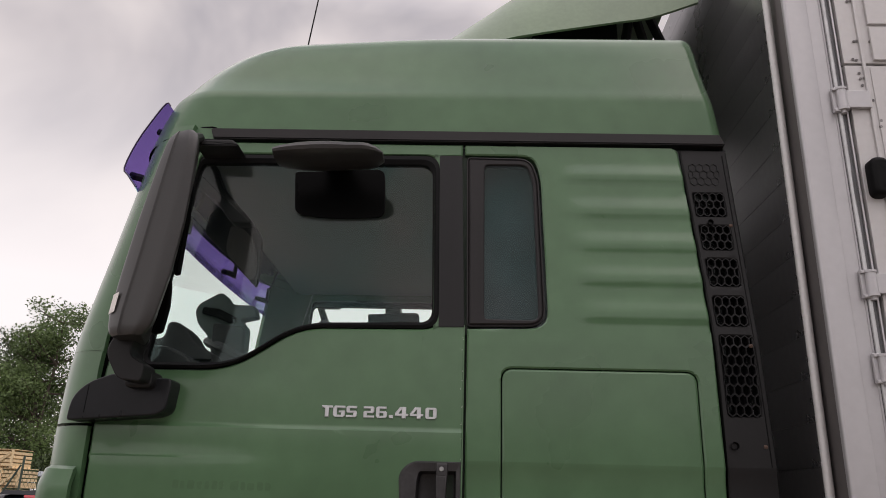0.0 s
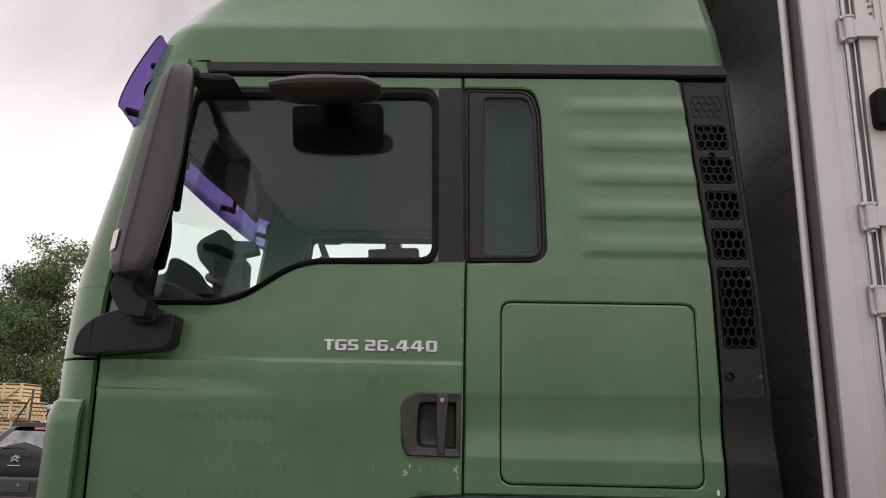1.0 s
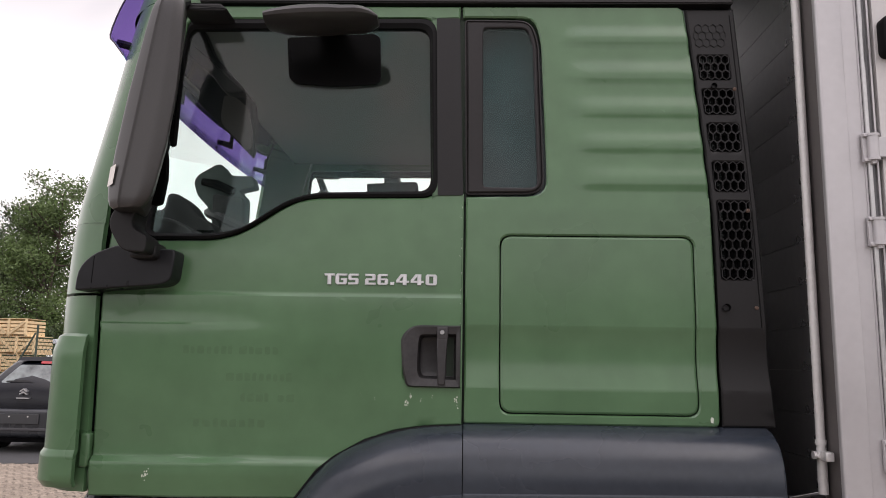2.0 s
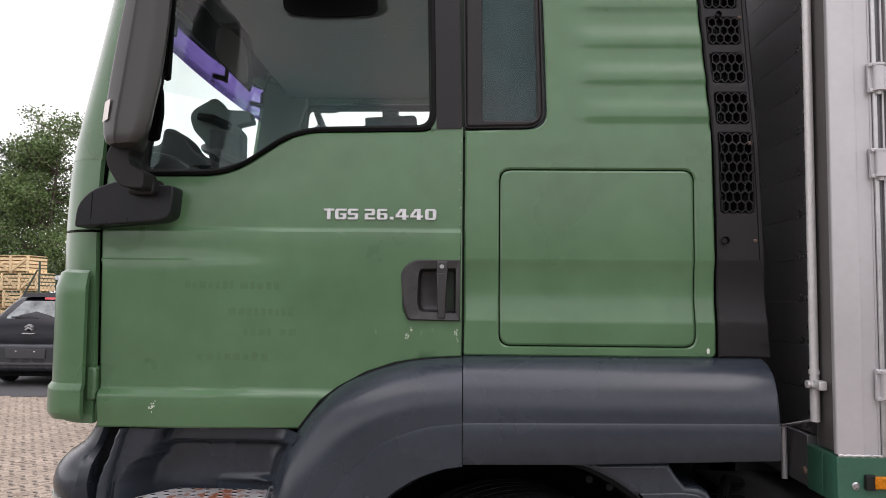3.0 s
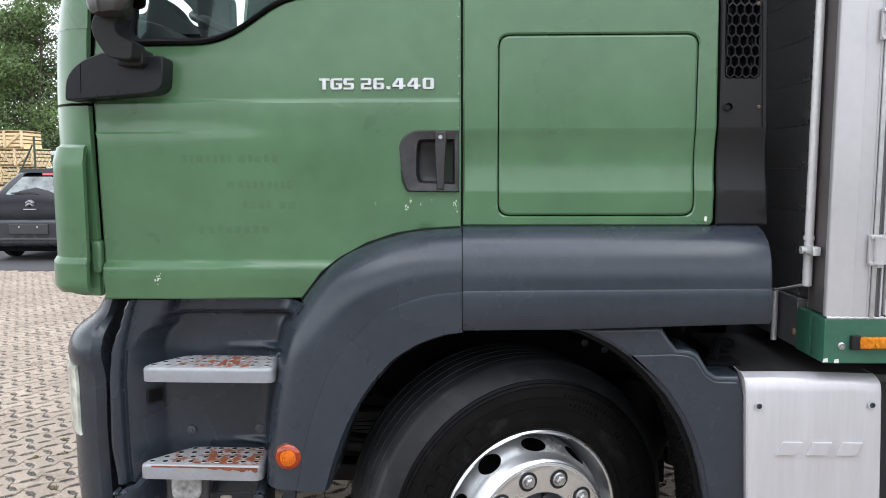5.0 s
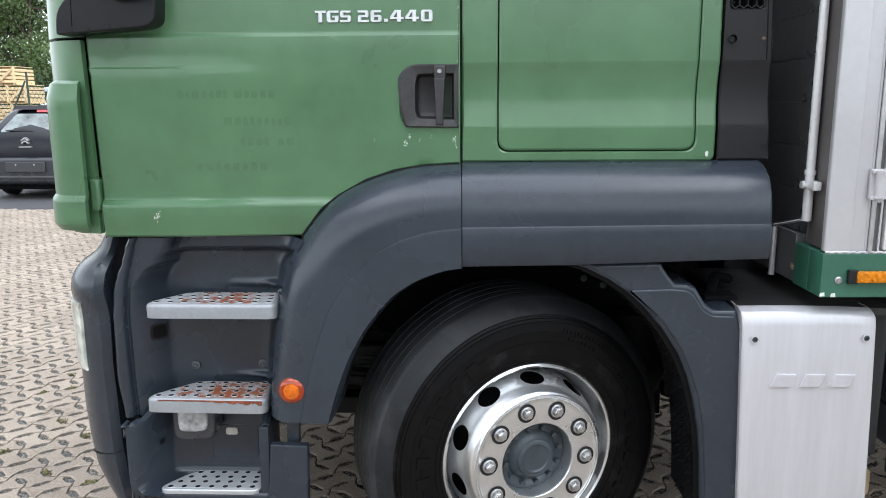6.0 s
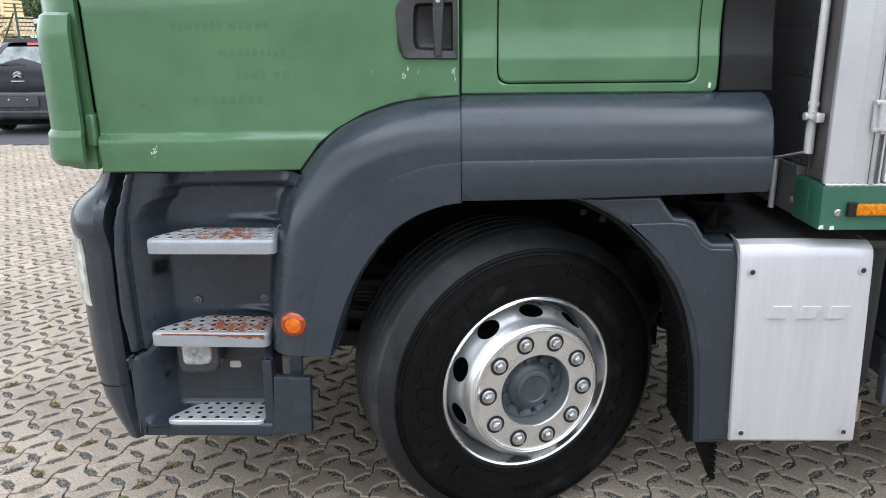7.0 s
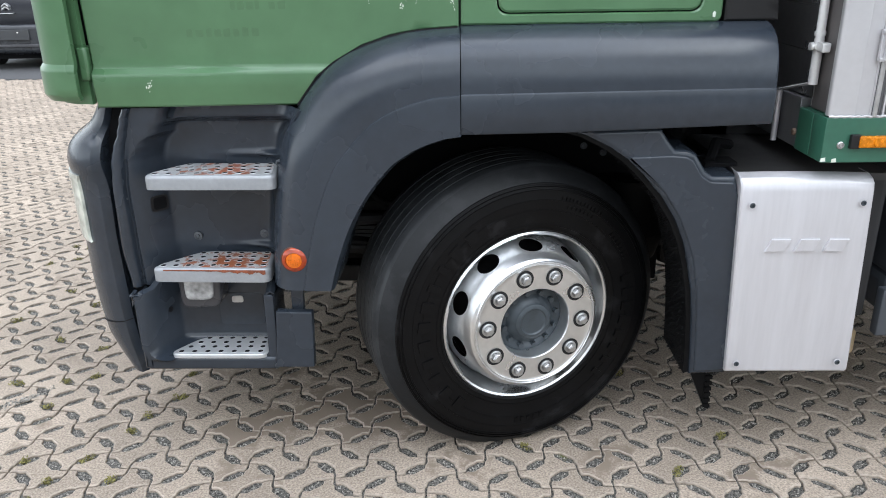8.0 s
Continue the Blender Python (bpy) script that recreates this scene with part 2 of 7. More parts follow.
STONES = surface("grit_stone", (0.165, 0.155, 0.138), rough=0.8, vary=0.2, scale=30, spread=0.75)
MOSS = surface("moss_green", (0.165, 0.150, 0.050), rough=0.9, vary=0.3, scale=20, spread=0.3)
PAVER_EDGE = surface("worn_paver_edge", (0.330, 0.281, 0.231), rough=0.95, vary=0.25, scale=5, fine=60, fvary=0.25, bump=0.4, bscale=200, world_size=True, spec=0.12)
# second colour gathers in a darker round patch under the cab
PAVER = surface("concrete_paver", (0.284, 0.237, 0.190), rough=0.95, vary=0.22, scale=1.3, fine=150, fvary=0.46, bump=0.9, bscale=220, spread=0.10, stain=(0.205, 0.166, 0.130), stain_at=0.55, stain_scale=3.0, world_size=True, spec=0.12, blot_round=(-0.50, 0.22, 0.0, 0.70), blot_pull=(0.12, -0.03))
GRIT = surface("joint_grit", (0.078, 0.074, 0.066), rough=0.95, vary=0.25, scale=2, fine=130, fvary=1.35, bump=1.0, bscale=140, stain=(0.09, 0.095, 0.03), stain_at=0.66, stain_scale=4)
ASPHALT = surface("asphalt", (0.050, 0.050, 0.052), rough=0.9, vary=0.15, scale=0.6, fine=30, fvary=0.15)
APRON = surface("concrete_apron", (0.25, 0.23, 0.21), rough=0.9, vary=0.15, scale=1.5, fine=20)
WOOD = surface("crate_pine", (0.70, 0.53, 0.31), rough=0.75, vary=0.12, scale=1.5, fine=20, fvary=0.1, spread=0.12)
BARK = surface("bark", (0.09, 0.07, 0.055), rough=0.9, vary=0.3, scale=4, bump=0.5, bscale=20)
LEAF = surface("leaf_green", (0.084, 0.130, 0.040), rough=0.6, vary=0.25, scale=0.5, spread=0.35)
BUSH = surface("bush_green", (0.055, 0.088, 0.028), rough=0.7, vary=0.25, scale=0.8, spread=0.35)
CAR_PAINT = surface("dark_blue_car_paint", (0.005, 0.006, 0.010), rough=0.22, vary=0.1, coat=0.0, spec=0.35)
# pale mottled base carries the sky reflected in the car's rear window
CAR_GLASS = surface("car_glass", (0.20, 0.23, 0.23), rough=0.08, vary=0.75, scale=4, coat=0.5)
RED_LENS = surface("red_lens", (0.45, 0.012, 0.02), rough=0.2, coat=0.5)
GALV = surface("fence_steel", (0.05, 0.075, 0.055), rough=0.6)
CABINET = surface("white_cabinet", (0.62, 0.66, 0.70), rough=0.5)
FADED = surface("ghost_paint", (0.0680, 0.140, 0.0670), rough=0.34, vary=0.13, scale=2.4, coat=0.5, spec=0.36)
SCUFF = surface("bare_scuff", (0.62, 0.66, 0.58), rough=0.6, vary=0.2, scale=40)


# ---------------------------------------------------------------- mesh helpers
def mesh_of(name, bm, material, smooth=32):
    bmesh.ops.remove_doubles(bm, verts=bm.verts, dist=1e-5)
    me = bpy.data.meshes.new(name)
    bm.to_mesh(me)
    bm.free()
    me.materials.append(material)
    if smooth:
        me.shade_smooth()
        me.set_sharp_from_angle(angle=radians(smooth))
    return me


def thing(name, at, label, category, group="", kind=""):
    e = new(name)
    e.location = at
    e.empty_display_size = 0.2
    return tagged(e, label, category, group, kind)


def part(name, bm, material, parent, label="", smooth=32):
    """One mesh in world places, under a thing (an Empty) or under a part."""
    ob = new(name, mesh_of(name, bm, material, smooth))
    ob.parent = parent
    if parent is not None and parent.type == 'EMPTY':
        ob.matrix_parent_inverse = Matrix.Translation(parent.location).inverted()
    return tagged(ob, label)


def piece(name, me, parent, m, label=""):
    """A further object on a shared mesh, at the pose m."""
    ob = new(name, me)
    ob.parent = parent
    if parent is not None and parent.type == 'EMPTY':
        ob.matrix_parent_inverse = Matrix.Translation(parent.location).inverted()
    ob.matrix_basis = m
    return tagged(ob, label)


def rounded(pts, radii, steps=5):
    """A closed outline with each corner rounded by its radius."""
    out, n = [], len(pts)
    for i, p in enumerate(pts):
        r = radii[i] if isinstance(radii, (list, tuple)) else radii
        p, a, b = Vector(p), Vector(pts[i - 1]), Vector(pts[(i + 1) % n])
        if r <= 0:
            out.append(tuple(p))
            continue
        u, v = (a - p), (b - p)
        r = min(r, u.length * 0.48, v.length * 0.48)
        s, e = p + u.normalized() * r, p + v.normalized() * r
        for k in range(steps + 1):
            t = k / steps
            q = s * (1 - t) ** 2 + p * 2 * t * (1 - t) + e * t ** 2
            out.append(tuple(q))
    return out


def smoothstep(a, b, x):
    t = min(1.0, max(0.0, (x - a) / (b - a)))
    return t * t * (3 - 2 * t)


def spline(pts, steps=6):
    """Catmull-Rom through the points."""
    pts = [Vector(p) for p in pts]
    ext = [2 * pts[0] - pts[1], *pts, 2 * pts[-1] - pts[-2]]
    out = []
    for i in range(1, len(ext) - 2):
        a, b, c, d = ext[i - 1:i + 3]
        for k in range(steps):
            t = k / steps
            out.append(0.5 * ((2 * b) + (c - a) * t + (2 * a - 5 * b + 4 * c - d) * t ** 2 + (3 * b - a - 3 * c + d) * t ** 3))
    out.append(pts[-1])
    return [tuple(p) for p in out]


def box(a, b, bevel=0.0, segs=2):
    bm = bmesh.new()
    bmesh.ops.create_cube(bm, size=1)
    for v in bm.verts:
        v.co = Vector([(a[i] + b[i]) / 2 + v.co[i] * (b[i] - a[i]) for i in range(3)])
    if bevel:
        bmesh.ops.bevel(bm, geom=bm.edges[:], offset=bevel, segments=segs, profile=0.5, affect='EDGES')
        broad = sorted(bm.faces, key=lambda f: -f.calc_area())[:6]
        bmesh.ops.inset_individual(bm, faces=broad, thickness=bevel * 0.12)
    return bm


def join(*bms):
    out = bmesh.new()
    for b in bms:
        me = bpy.data.meshes.new("tmp")
        b.to_mesh(me)
        b.free()
        out.from_mesh(me)
        bpy.data.meshes.remove(me)
    return out


def rod(pts, r, sides=10, ends=True):
    """A round bar along a line of points."""
    bm = bmesh.new()
    rings = []
    pts = [Vector(p) for p in pts]
    for i, p in enumerate(pts):
        d = (pts[min(i + 1, len(pts) - 1)] - pts[max(i - 1, 0)]).normalized()
        u = d.orthogonal().normalized() if i == 0 else (prev - d * prev.dot(d)).normalized()
        prev = u
        w = d.cross(u)
        rr = r[i] if isinstance(r, (list, tuple)) else r
        rings.append([bm.verts.new(p + (u * math.cos(2 * math.pi * k / sides) + w * math.sin(2 * math.pi * k / sides)) * rr) for k in range(sides)])
    for a, b in zip(rings, rings[1:]):
        for k in range(sides):
            bm.faces.new((a[k], a[(k + 1) % sides], b[(k + 1) % sides], b[k]))
    if ends:
        bm.faces.new(rings[0][::-1])
        bm.faces.new(rings[-1])
    return bm


def slab(outline, y0, y1, bevel=0.0, segs=2):
    """An outline in x and z, drawn out from y0 (towards the camera's side) to y1."""
    bm = bmesh.new()
    vs = [bm.verts.new((p[0], y0, p[1])) for p in outline]
    f = bm.faces.new(vs)
    f.normal_update()
    if f.normal.y > 0:
        f.normal_flip()
    front = list(f.edges)
    ext = bmesh.ops.extrude_face_region(bm, geom=[f])
    for v in ext["geom"]:
        if isinstance(v, bmesh.types.BMVert):
            v.co.y = y1
    bm.faces.ensure_lookup_table()
    bmesh.ops.recalc_face_normals(bm, faces=bm.faces[:])
    if bevel:
        near = [e for e in bm.edges if all(abs(v.co.y - y0) < 1e-6 for v in e.verts)]
        bmesh.ops.bevel(bm, geom=near, offset=bevel, segments=segs, profile=0.5, affect='EDGES')
        face = max((f for f in bm.faces if all(abs(v.co.y - y0) < 1e-6 for v in f.verts)), key=lambda f: f.calc_area(), default=None)
        if face:
            bmesh.ops.inset_individual(bm, faces=[face], thickness=bevel * 0.1)
    return bm


def grid_mesh(rows, closed=False, caps=False):
    """Quads between rows of points."""
    bm = bmesh.new()
    vs = [[bm.verts.new(p) for p in r] for r in rows]
    n = len(rows[0])
    for a, b in zip(vs, vs[1:]):
        for k in range(n if closed else n - 1):
            bm.faces.new((a[k], a[(k + 1) % n], b[(k + 1) % n], b[k]))
    if caps:
        bm.faces.new(vs[0][::-1])
        bm.faces.new(vs[-1])
    return bm


def thick(bm, d):
    """Gives a sheet thickness d along its normals' back."""
    bmesh.ops.recalc_face_normals(bm, faces=bm.faces[:])
    bmesh.ops.solidify(bm, geom=bm.faces[:], thickness=d)
    return bm


def panel(outline, holes, ysurf, flange=0.025, rim=0.005, drop=0.004, step=0.03, xstep=0.06, zextra=()):
    """Pressed sheet in x and z with openings, shaped by ysurf(x, z), its edges rolled in and flanged back."""
    bm = bmesh.new()
    edges = []
    for loop in (outline, *holes):
        vs = [bm.verts.new((p[0], 0, p[1])) for p in loop]
        edges += [bm.edges.new((vs[i], vs[(i + 1) % len(vs)])) for i in range(len(vs))]
    bmesh.ops.triangle_fill(bm, edges=edges, use_beauty=True, use_dissolve=False)
    for f in bm.faces:
        f.normal_update()
        if f.normal.y > 0:
            f.normal_flip()
    if rim:
        bmesh.ops.inset_region(bm, faces=bm.faces[:], thickness=rim, use_even_offset=True, use_boundary=True)
    xs, zs = [v.co.x for v in bm.verts], [v.co.z for v in bm.verts]
    z = min(zs) + step
    cuts = list(zextra)
    while z < max(zs):
        cuts.append(z)
        z += step
    for c in cuts:
        bmesh.ops.bisect_plane(bm, geom=bm.verts[:] + bm.edges[:] + bm.faces[:], plane_co=(0, 0, c), plane_no=(0, 0, 1), dist=1e-5)
    x = min(xs) + xstep
    while x < max(xs):
        bmesh.ops.bisect_plane(bm, geom=bm.verts[:] + bm.edges[:] + bm.faces[:], plane_co=(x, 0, 0), plane_no=(1, 0, 0), dist=1e-5)
        x += xstep
    for v in bm.verts:
        v.co.y = ysurf(v.co.x, v.co.z) + (drop if v.is_boundary else 0)
    rimedges = [e for e in bm.edges if e.is_boundary]
    ext = bmesh.ops.extrude_edge_only(bm, edges=rimedges)
    for g in ext["geom"]:
        if isinstance(g, bmesh.types.BMVert):
            g.co.y += flange
    bmesh.ops.recalc_face_normals(bm, faces=bm.faces[:])
    # the outer face looks away from the truck
    big = max(bm.faces, key=lambda f: f.calc_area())
    big.normal_update()
    if big.normal.y > 0:
        bmesh.ops.reverse_faces(bm, faces=bm.faces[:])
    return bm


def mirrored(bm):
    """The same on the truck's other side."""
    for v in bm.verts:
        v.co.y = 2 * MID - v.co.y
    bmesh.ops.reverse_faces(bm, faces=bm.faces[:])
    return bm


def revolve(profile, segs, m, closed=True):
    """A profile of (radius, along the axle) turned round the axle; m brings it into place (axle along local x)."""
    rows = []
    for k in range(segs):
        a = 2 * math.pi * k / segs
        rows.append([m @ Vector((w, r * math.cos(a), r * math.sin(a))) for r, w in profile])
    bm = bmesh.new()
    vs = [[bm.verts.new(p) for p in r] for r in rows]
    for i in range(segs):
        a, b = vs[i], vs[(i + 1) % segs]
        for k in range(len(profile) - 1):
            bm.faces.new((a[k], a[k + 1], b[k + 1], b[k]))
    bmesh.ops.recalc_face_normals(bm, faces=bm.faces[:])
    return bm


MID = 1.05   # the truck's middle line


# ---------------------------------------------------------------- the truck's side surface
def lean(z):
    return 0.08 * max(0.0, z - 2.05)


def door_side(x, z):
    y = lean(z)
    y -= 0.008 * (1 - smoothstep(1.772, 1.786, z))
    y -= 0.009 * (1 - smoothstep(1.682, 1.696, z)) * (1 - smoothstep(-0.85, -0.55, x))
    y -= 0.011 * (1 - smoothstep(1.284, 1.304, z)) * (1 - smoothstep(-0.85, -0.50, x))
    y += 0.008 * (1 - smoothstep(1.19, 1.27, z))
    y += 0.012 * smoothstep(0.0, 1.0, (1.67 - z) / 0.36) * smoothstep(1.284, 1.306, z)
    # shallow shoulder below the window line
    y += 0.010 * smoothstep(1.90, 1.99, z) * (1 - smoothstep(2.05, 2.10, z)) * (1 - smoothstep(-0.62, -0.45, x))
    return y


RIBS = [(2.664, 2.585), (2.548, 2.455), (2.428, 2.338), (2.311, 2.224), (2.198, 2.106)]


def groove(z):
    """A long hollow pressed round the sleeper."""
    return 0.0115 * max(0.0, 1 - ((z - 1.606) / 0.091) ** 2)


def sleeper_side(x, z):
    y = lean(z)
    y += groove(z)
    for top, bottom in RIBS:
        if bottom - 0.01 < z < top:
            t = (top - z) / (top - bottom)
            h = smoothstep(0.0, 0.66, t) * (1 - smoothstep(0.74, 0.98, t))
            x0 = 0.315 + 0.03 * (2.66 - z) / 0.55
            y -= 0.0070 * h * smoothstep(x0 - 0.012, x0 + 0.032, x)
    return y


# outlines in x and z
FRAME = rounded([(-0.985, 1.945), (-0.715, 1.948), (-0.545, 2.058), (-0.470, 2.080), (-0.083, 2.085), (-0.097, 2.684), (-0.905, 2.680)],
                [0.035, 0.08, 0.08, 0.10, 0.05, 0.055, 0.03], 6)
GLASS_EDGE = rounded([(-0.968, 1.963), (-0.705, 1.965), (-0.545, 2.072), (-0.465, 2.096), (-0.105, 2.103), (-0.120, 2.652), (-0.900, 2.650)],
                     [0.03, 0.08, 0.08, 0.10, 0.04, 0.045, 0.03], 6)
QUARTER = rounded([(0.004, 2.094), (0.240, 2.098), (0.228, 2.600), (0.205, 2.677), (-0.004, 2.680)], [0.012, 0.055, 0.03, 0.04, 0.012], 6)
QUARTER_GLASS = rounded([(0.055, 2.117), (0.221, 2.117), (0.212, 2.590), (0.194, 2.653), (0.053, 2.653)], [0.015, 0.022, 0.02, 0.025, 0.015], 5)
ARCH = [(-0.481, 1.190), (-0.419, 1.272), (-0.368, 1.311), (-0.284, 1.357), (-0.200, 1.385), (-0.115, 1.400), (-0.0035, 1.406)]
DOOR = ([(-1.080, 1.190)] + ARCH + [(-0.0035, 2.096), (-0.086, 2.096), (-0.100, 2.682), (-0.022, 2.686), (-0.020, 2.728), (-0.905, 2.730),
        (-1.010, 2.350), (-1.080, 2.060), (-1.088, 1.940), (-1.092, 1.790), (-1.090, 1.690), (-1.084, 1.670), (-1.084, 1.400)])
SLEEPER = rounded([(0.0035, 1.411), (0.742, 1.411), (0.744, 1.700), (0.739, 2.040), (0.724, 2.305), (0.706, 2.561), (0.694, 2.724), (-0.014, 2.728), (-0.012, 2.690), (0.218, 2.688),
                   (0.238, 2.602), (0.251, 2.090), (0.0035, 2.084)], [0.008, 0.02, 0, 0, 0, 0, 0.02, 0.004, 0, 0.045, 0.03, 0.06, 0], 5)
HATCH = rounded([(0.110, 1.443), (0.682, 1.443), (0.682, 1.964), (0.110, 1.964)], 0.034, 6)
HATCH_GAP = rounded([(0.106, 1.439), (0.686, 1.439), (0.686, 1.968), (0.106, 1.968)], 0.036, 6)

HANDLE_HOLE = rounded([(-0.176, 1.535), (-0.150, 1.522), (-0.012, 1.520), (-0.012, 1.684), (-0.145, 1.684), (-0.176, 1.650)], [0.04, 0.02, 0.004, 0.004, 0.02, 0.04], 4)

truck = thing("truck", (0, MID, 0), "faded green truck with high cab and silver box body", "truck")


def shrink(loop, d):
    """An outline moved in by d."""
    n, out = len(loop), []
    area = sum(loop[i][0] * loop[(i + 1) % n][1] - loop[(i + 1) % n][0] * loop[i][1] for i in range(n))
    s = 1 if area > 0 else -1
    for i in range(n):
        a, p, b = Vector(loop[i - 1]), Vector(loop[i]), Vector(loop[(i + 1) % n])
        u, v = (p - a).normalized(), (b - p).normalized()
        nu, nv = Vector((-u.y, u.x)) * s, Vector((-v.y, v.x)) * s
        m = (nu + nv)
        m = m / max(0.4, m.length_squared / 2) if m.length > 1e-6 else nu
        out.append(tuple(p + m * d))
    return out


def ring(outer, inner, y0, y1, lift):
    """A rubber frame between two outlines of equal count, following the side's lean."""
    bm = bmesh.new()
    rows = []
    for loop, y in ((outer, y1), (outer, y0), ([((a[0] + b[0]) / 2, (a[1] + b[1]) / 2) for a, b in zip(outer, inner)], y0 - lift), (inner, y0 + 0.004), (inner, y1)):
        rows.append([bm.verts.new((p[0], lean(p[1]) + y, p[1])) for p in loop])
    n = len(outer)
    for a, b in zip(rows, rows[1:]):
        for k in range(n):
            bm.faces.new((a[k], a[(k + 1) % n], b[(k + 1) % n], b[k]))
    bmesh.ops.recalc_face_normals(bm, faces=bm.faces[:])
    return bm


def sheet(outline, y, thickness, bow=0.0):
    """A flat plate in the side's lean."""
    bm = slab(outline, 0.0, thickness)
    for v in bm.verts:
        v.co.y += lean(v.co.z) + y
    return bm


def cab_side(far):
    """Door, sleeper wall, windows of one side of the cab."""
    flip = mirrored if far else (lambda b: b)
    creases = (1.288, 1.295, 1.302, 1.686, 1.692, 1.774, 1.780, 1.786)
    d = part("door", flip(panel(DOOR, [shrink(FRAME, -0.004)] + ([] if far else [HANDLE_HOLE]), door_side, flange=0.03, zextra=creases)), GREEN, truck, "faded green door with scuffed lower edge")
    part("window_seal", flip(ring(FRAME, GLASS_EDGE, 0.0, 0.03, 0.004)), RUBBER, d, "black rubber window seal")
    g = part("window_pane", flip(sheet(shrink(GLASS_EDGE, -0.003), 0.012, 0.004)), GLASS, d, "clear green-tinted side glass")
    g.visible_shadow = False
    pil = rounded([(-0.0835, 2.0885), (-0.006, 2.0900), (-0.0225, 2.684), (-0.0975, 2.684)], 0.003, 2)
    part("pillar_cover", flip(sheet(pil, -0.0035, 0.02)), BLACK_PLASTIC, d, "black pillar cover")
    s = part("sleeper_wall", flip(panel(SLEEPER, [HATCH_GAP] if not far else [], sleeper_side, flange=0.03, step=0.0125, xstep=0.03, zextra=(1.515, 1.697))), GREEN, truck,
             "green sleeper wall with pressed ribs")
    q = part("quarter_window", flip(panel(shrink(QUARTER, 0.005), [QUARTER_GLASS], lambda x, z: lean(z) + 0.001, flange=0.03, rim=0.004, drop=0.003, step=0.2, xstep=0.2)), BLACK_TRIM, truck, "black framed quarter window")
    part("window_seal", flip(ring(shrink(QUARTER, -0.002), shrink(QUARTER, 0.005), 0.003, 0.03, 0.001)), BLACK_TRIM, q)
    gq = part("window_pane", flip(sheet(shrink(QUARTER_GLASS, -0.002), 0.007, 0.004)), REAR_GLASS, q, "dusty dark quarter glass")
    gq.visible_shadow = False
    return d, s


near_door, near_sleeper = cab_side(False)
cab_side(True)
part("hatch", panel(HATCH, [], sleeper_side, flange=0.03, rim=0.006, step=0.015, xstep=0.08, zextra=(1.515, 1.697)), GREEN, truck, "green locker hatch with rounded corners")
# what is behind the gaps of the skin, coloured dark for the shade in there
part("hatch_tray", box((0.09, 0.034, 1.42), (0.70, 0.06, 1.985)), DARK, truck)
# door gap strip: the green paint darkened to hold the gap's shade
part("shut_strip", join(box((-0.05, 0.034, 1.40), (0.05, 0.04, 2.07)), sheet([(-0.05, 2.07), (0.045, 2.07), (0.028, 2.725), (-0.06, 2.725)], 0.022, 0.015)), surface("gap_shade_green", (0.020, 0.040, 0.022), rough=0.6), near_sleeper)
part("shut_strip", join(box((-1.14, 0.030, 1.20), (-1.04, 0.045, 1.96))), DARK, near_door)

# lettering on the door: model designation in broad raised chrome letters, drawn in a unit square
GLYPHS = {
    "T": ([(0, 1), (1, 1), (1, .77), (.69, .77), (.69, 0), (.31, 0), (.31, .77), (.06, .77)], ()),
    "G": ([(1, 1), (.16, 1), (0, .84), (0, .16), (.16, 0), (.86, 0), (1, .14), (1, .58), (.46, .58), (.46, .40), (.67, .40), (.67, .21), (.34, .21), (.34, .79), (1, .79)], ()),
    "S": ([(1, 1), (.15, 1), (0, .87), (0, .52), (.13, .40), (.66, .40), (.66, .21), (0, .21), (0, 0), (.86, 0), (1, .13), (1, .48), (.88, .60), (.34, .60), (.34, .79), (1, .79)], ()),
    "2": ([(0, 1), (.86, 1), (1, .87), (1, .52), (.88, .40), (.34, .40), (.34, .21), (1, .21), (1, 0), (0, 0), (0, .48), (.12, .60), (.66, .60), (.66, .79), (0, .79)], ()),
    "6": ([(.95, 1), (.15, 1), (0, .87), (0, .13), (.15, 0), (.86, 0), (1, .13), (1, .48), (.86, .61), (.34, .61), (.34, .79), (.95, .79)], ([(.34, .42), (.66, .42), (.66, .20), (.34, .20)],)),
    ".": ([(0, 0), (1, 0), (1, .29), (0, .29)], ()),
    "4": ([(.36, 1), (.82, 1), (.82, .42), (1, .42), (1, .21), (.82, .21), (.82, 0), (.50, 0), (.50, .21), (0, .21), (0, .45)], ([(.26, .42), (.50, .42), (.50, .76)],)),
    "0": ([(.14, 1), (.86, 1), (1, .86), (1, .14), (.86, 0), (.14, 0), (0, .14), (0, .86)], ([(.34, .80), (.66, .80), (.66, .20), (.34, .20)],)),
}


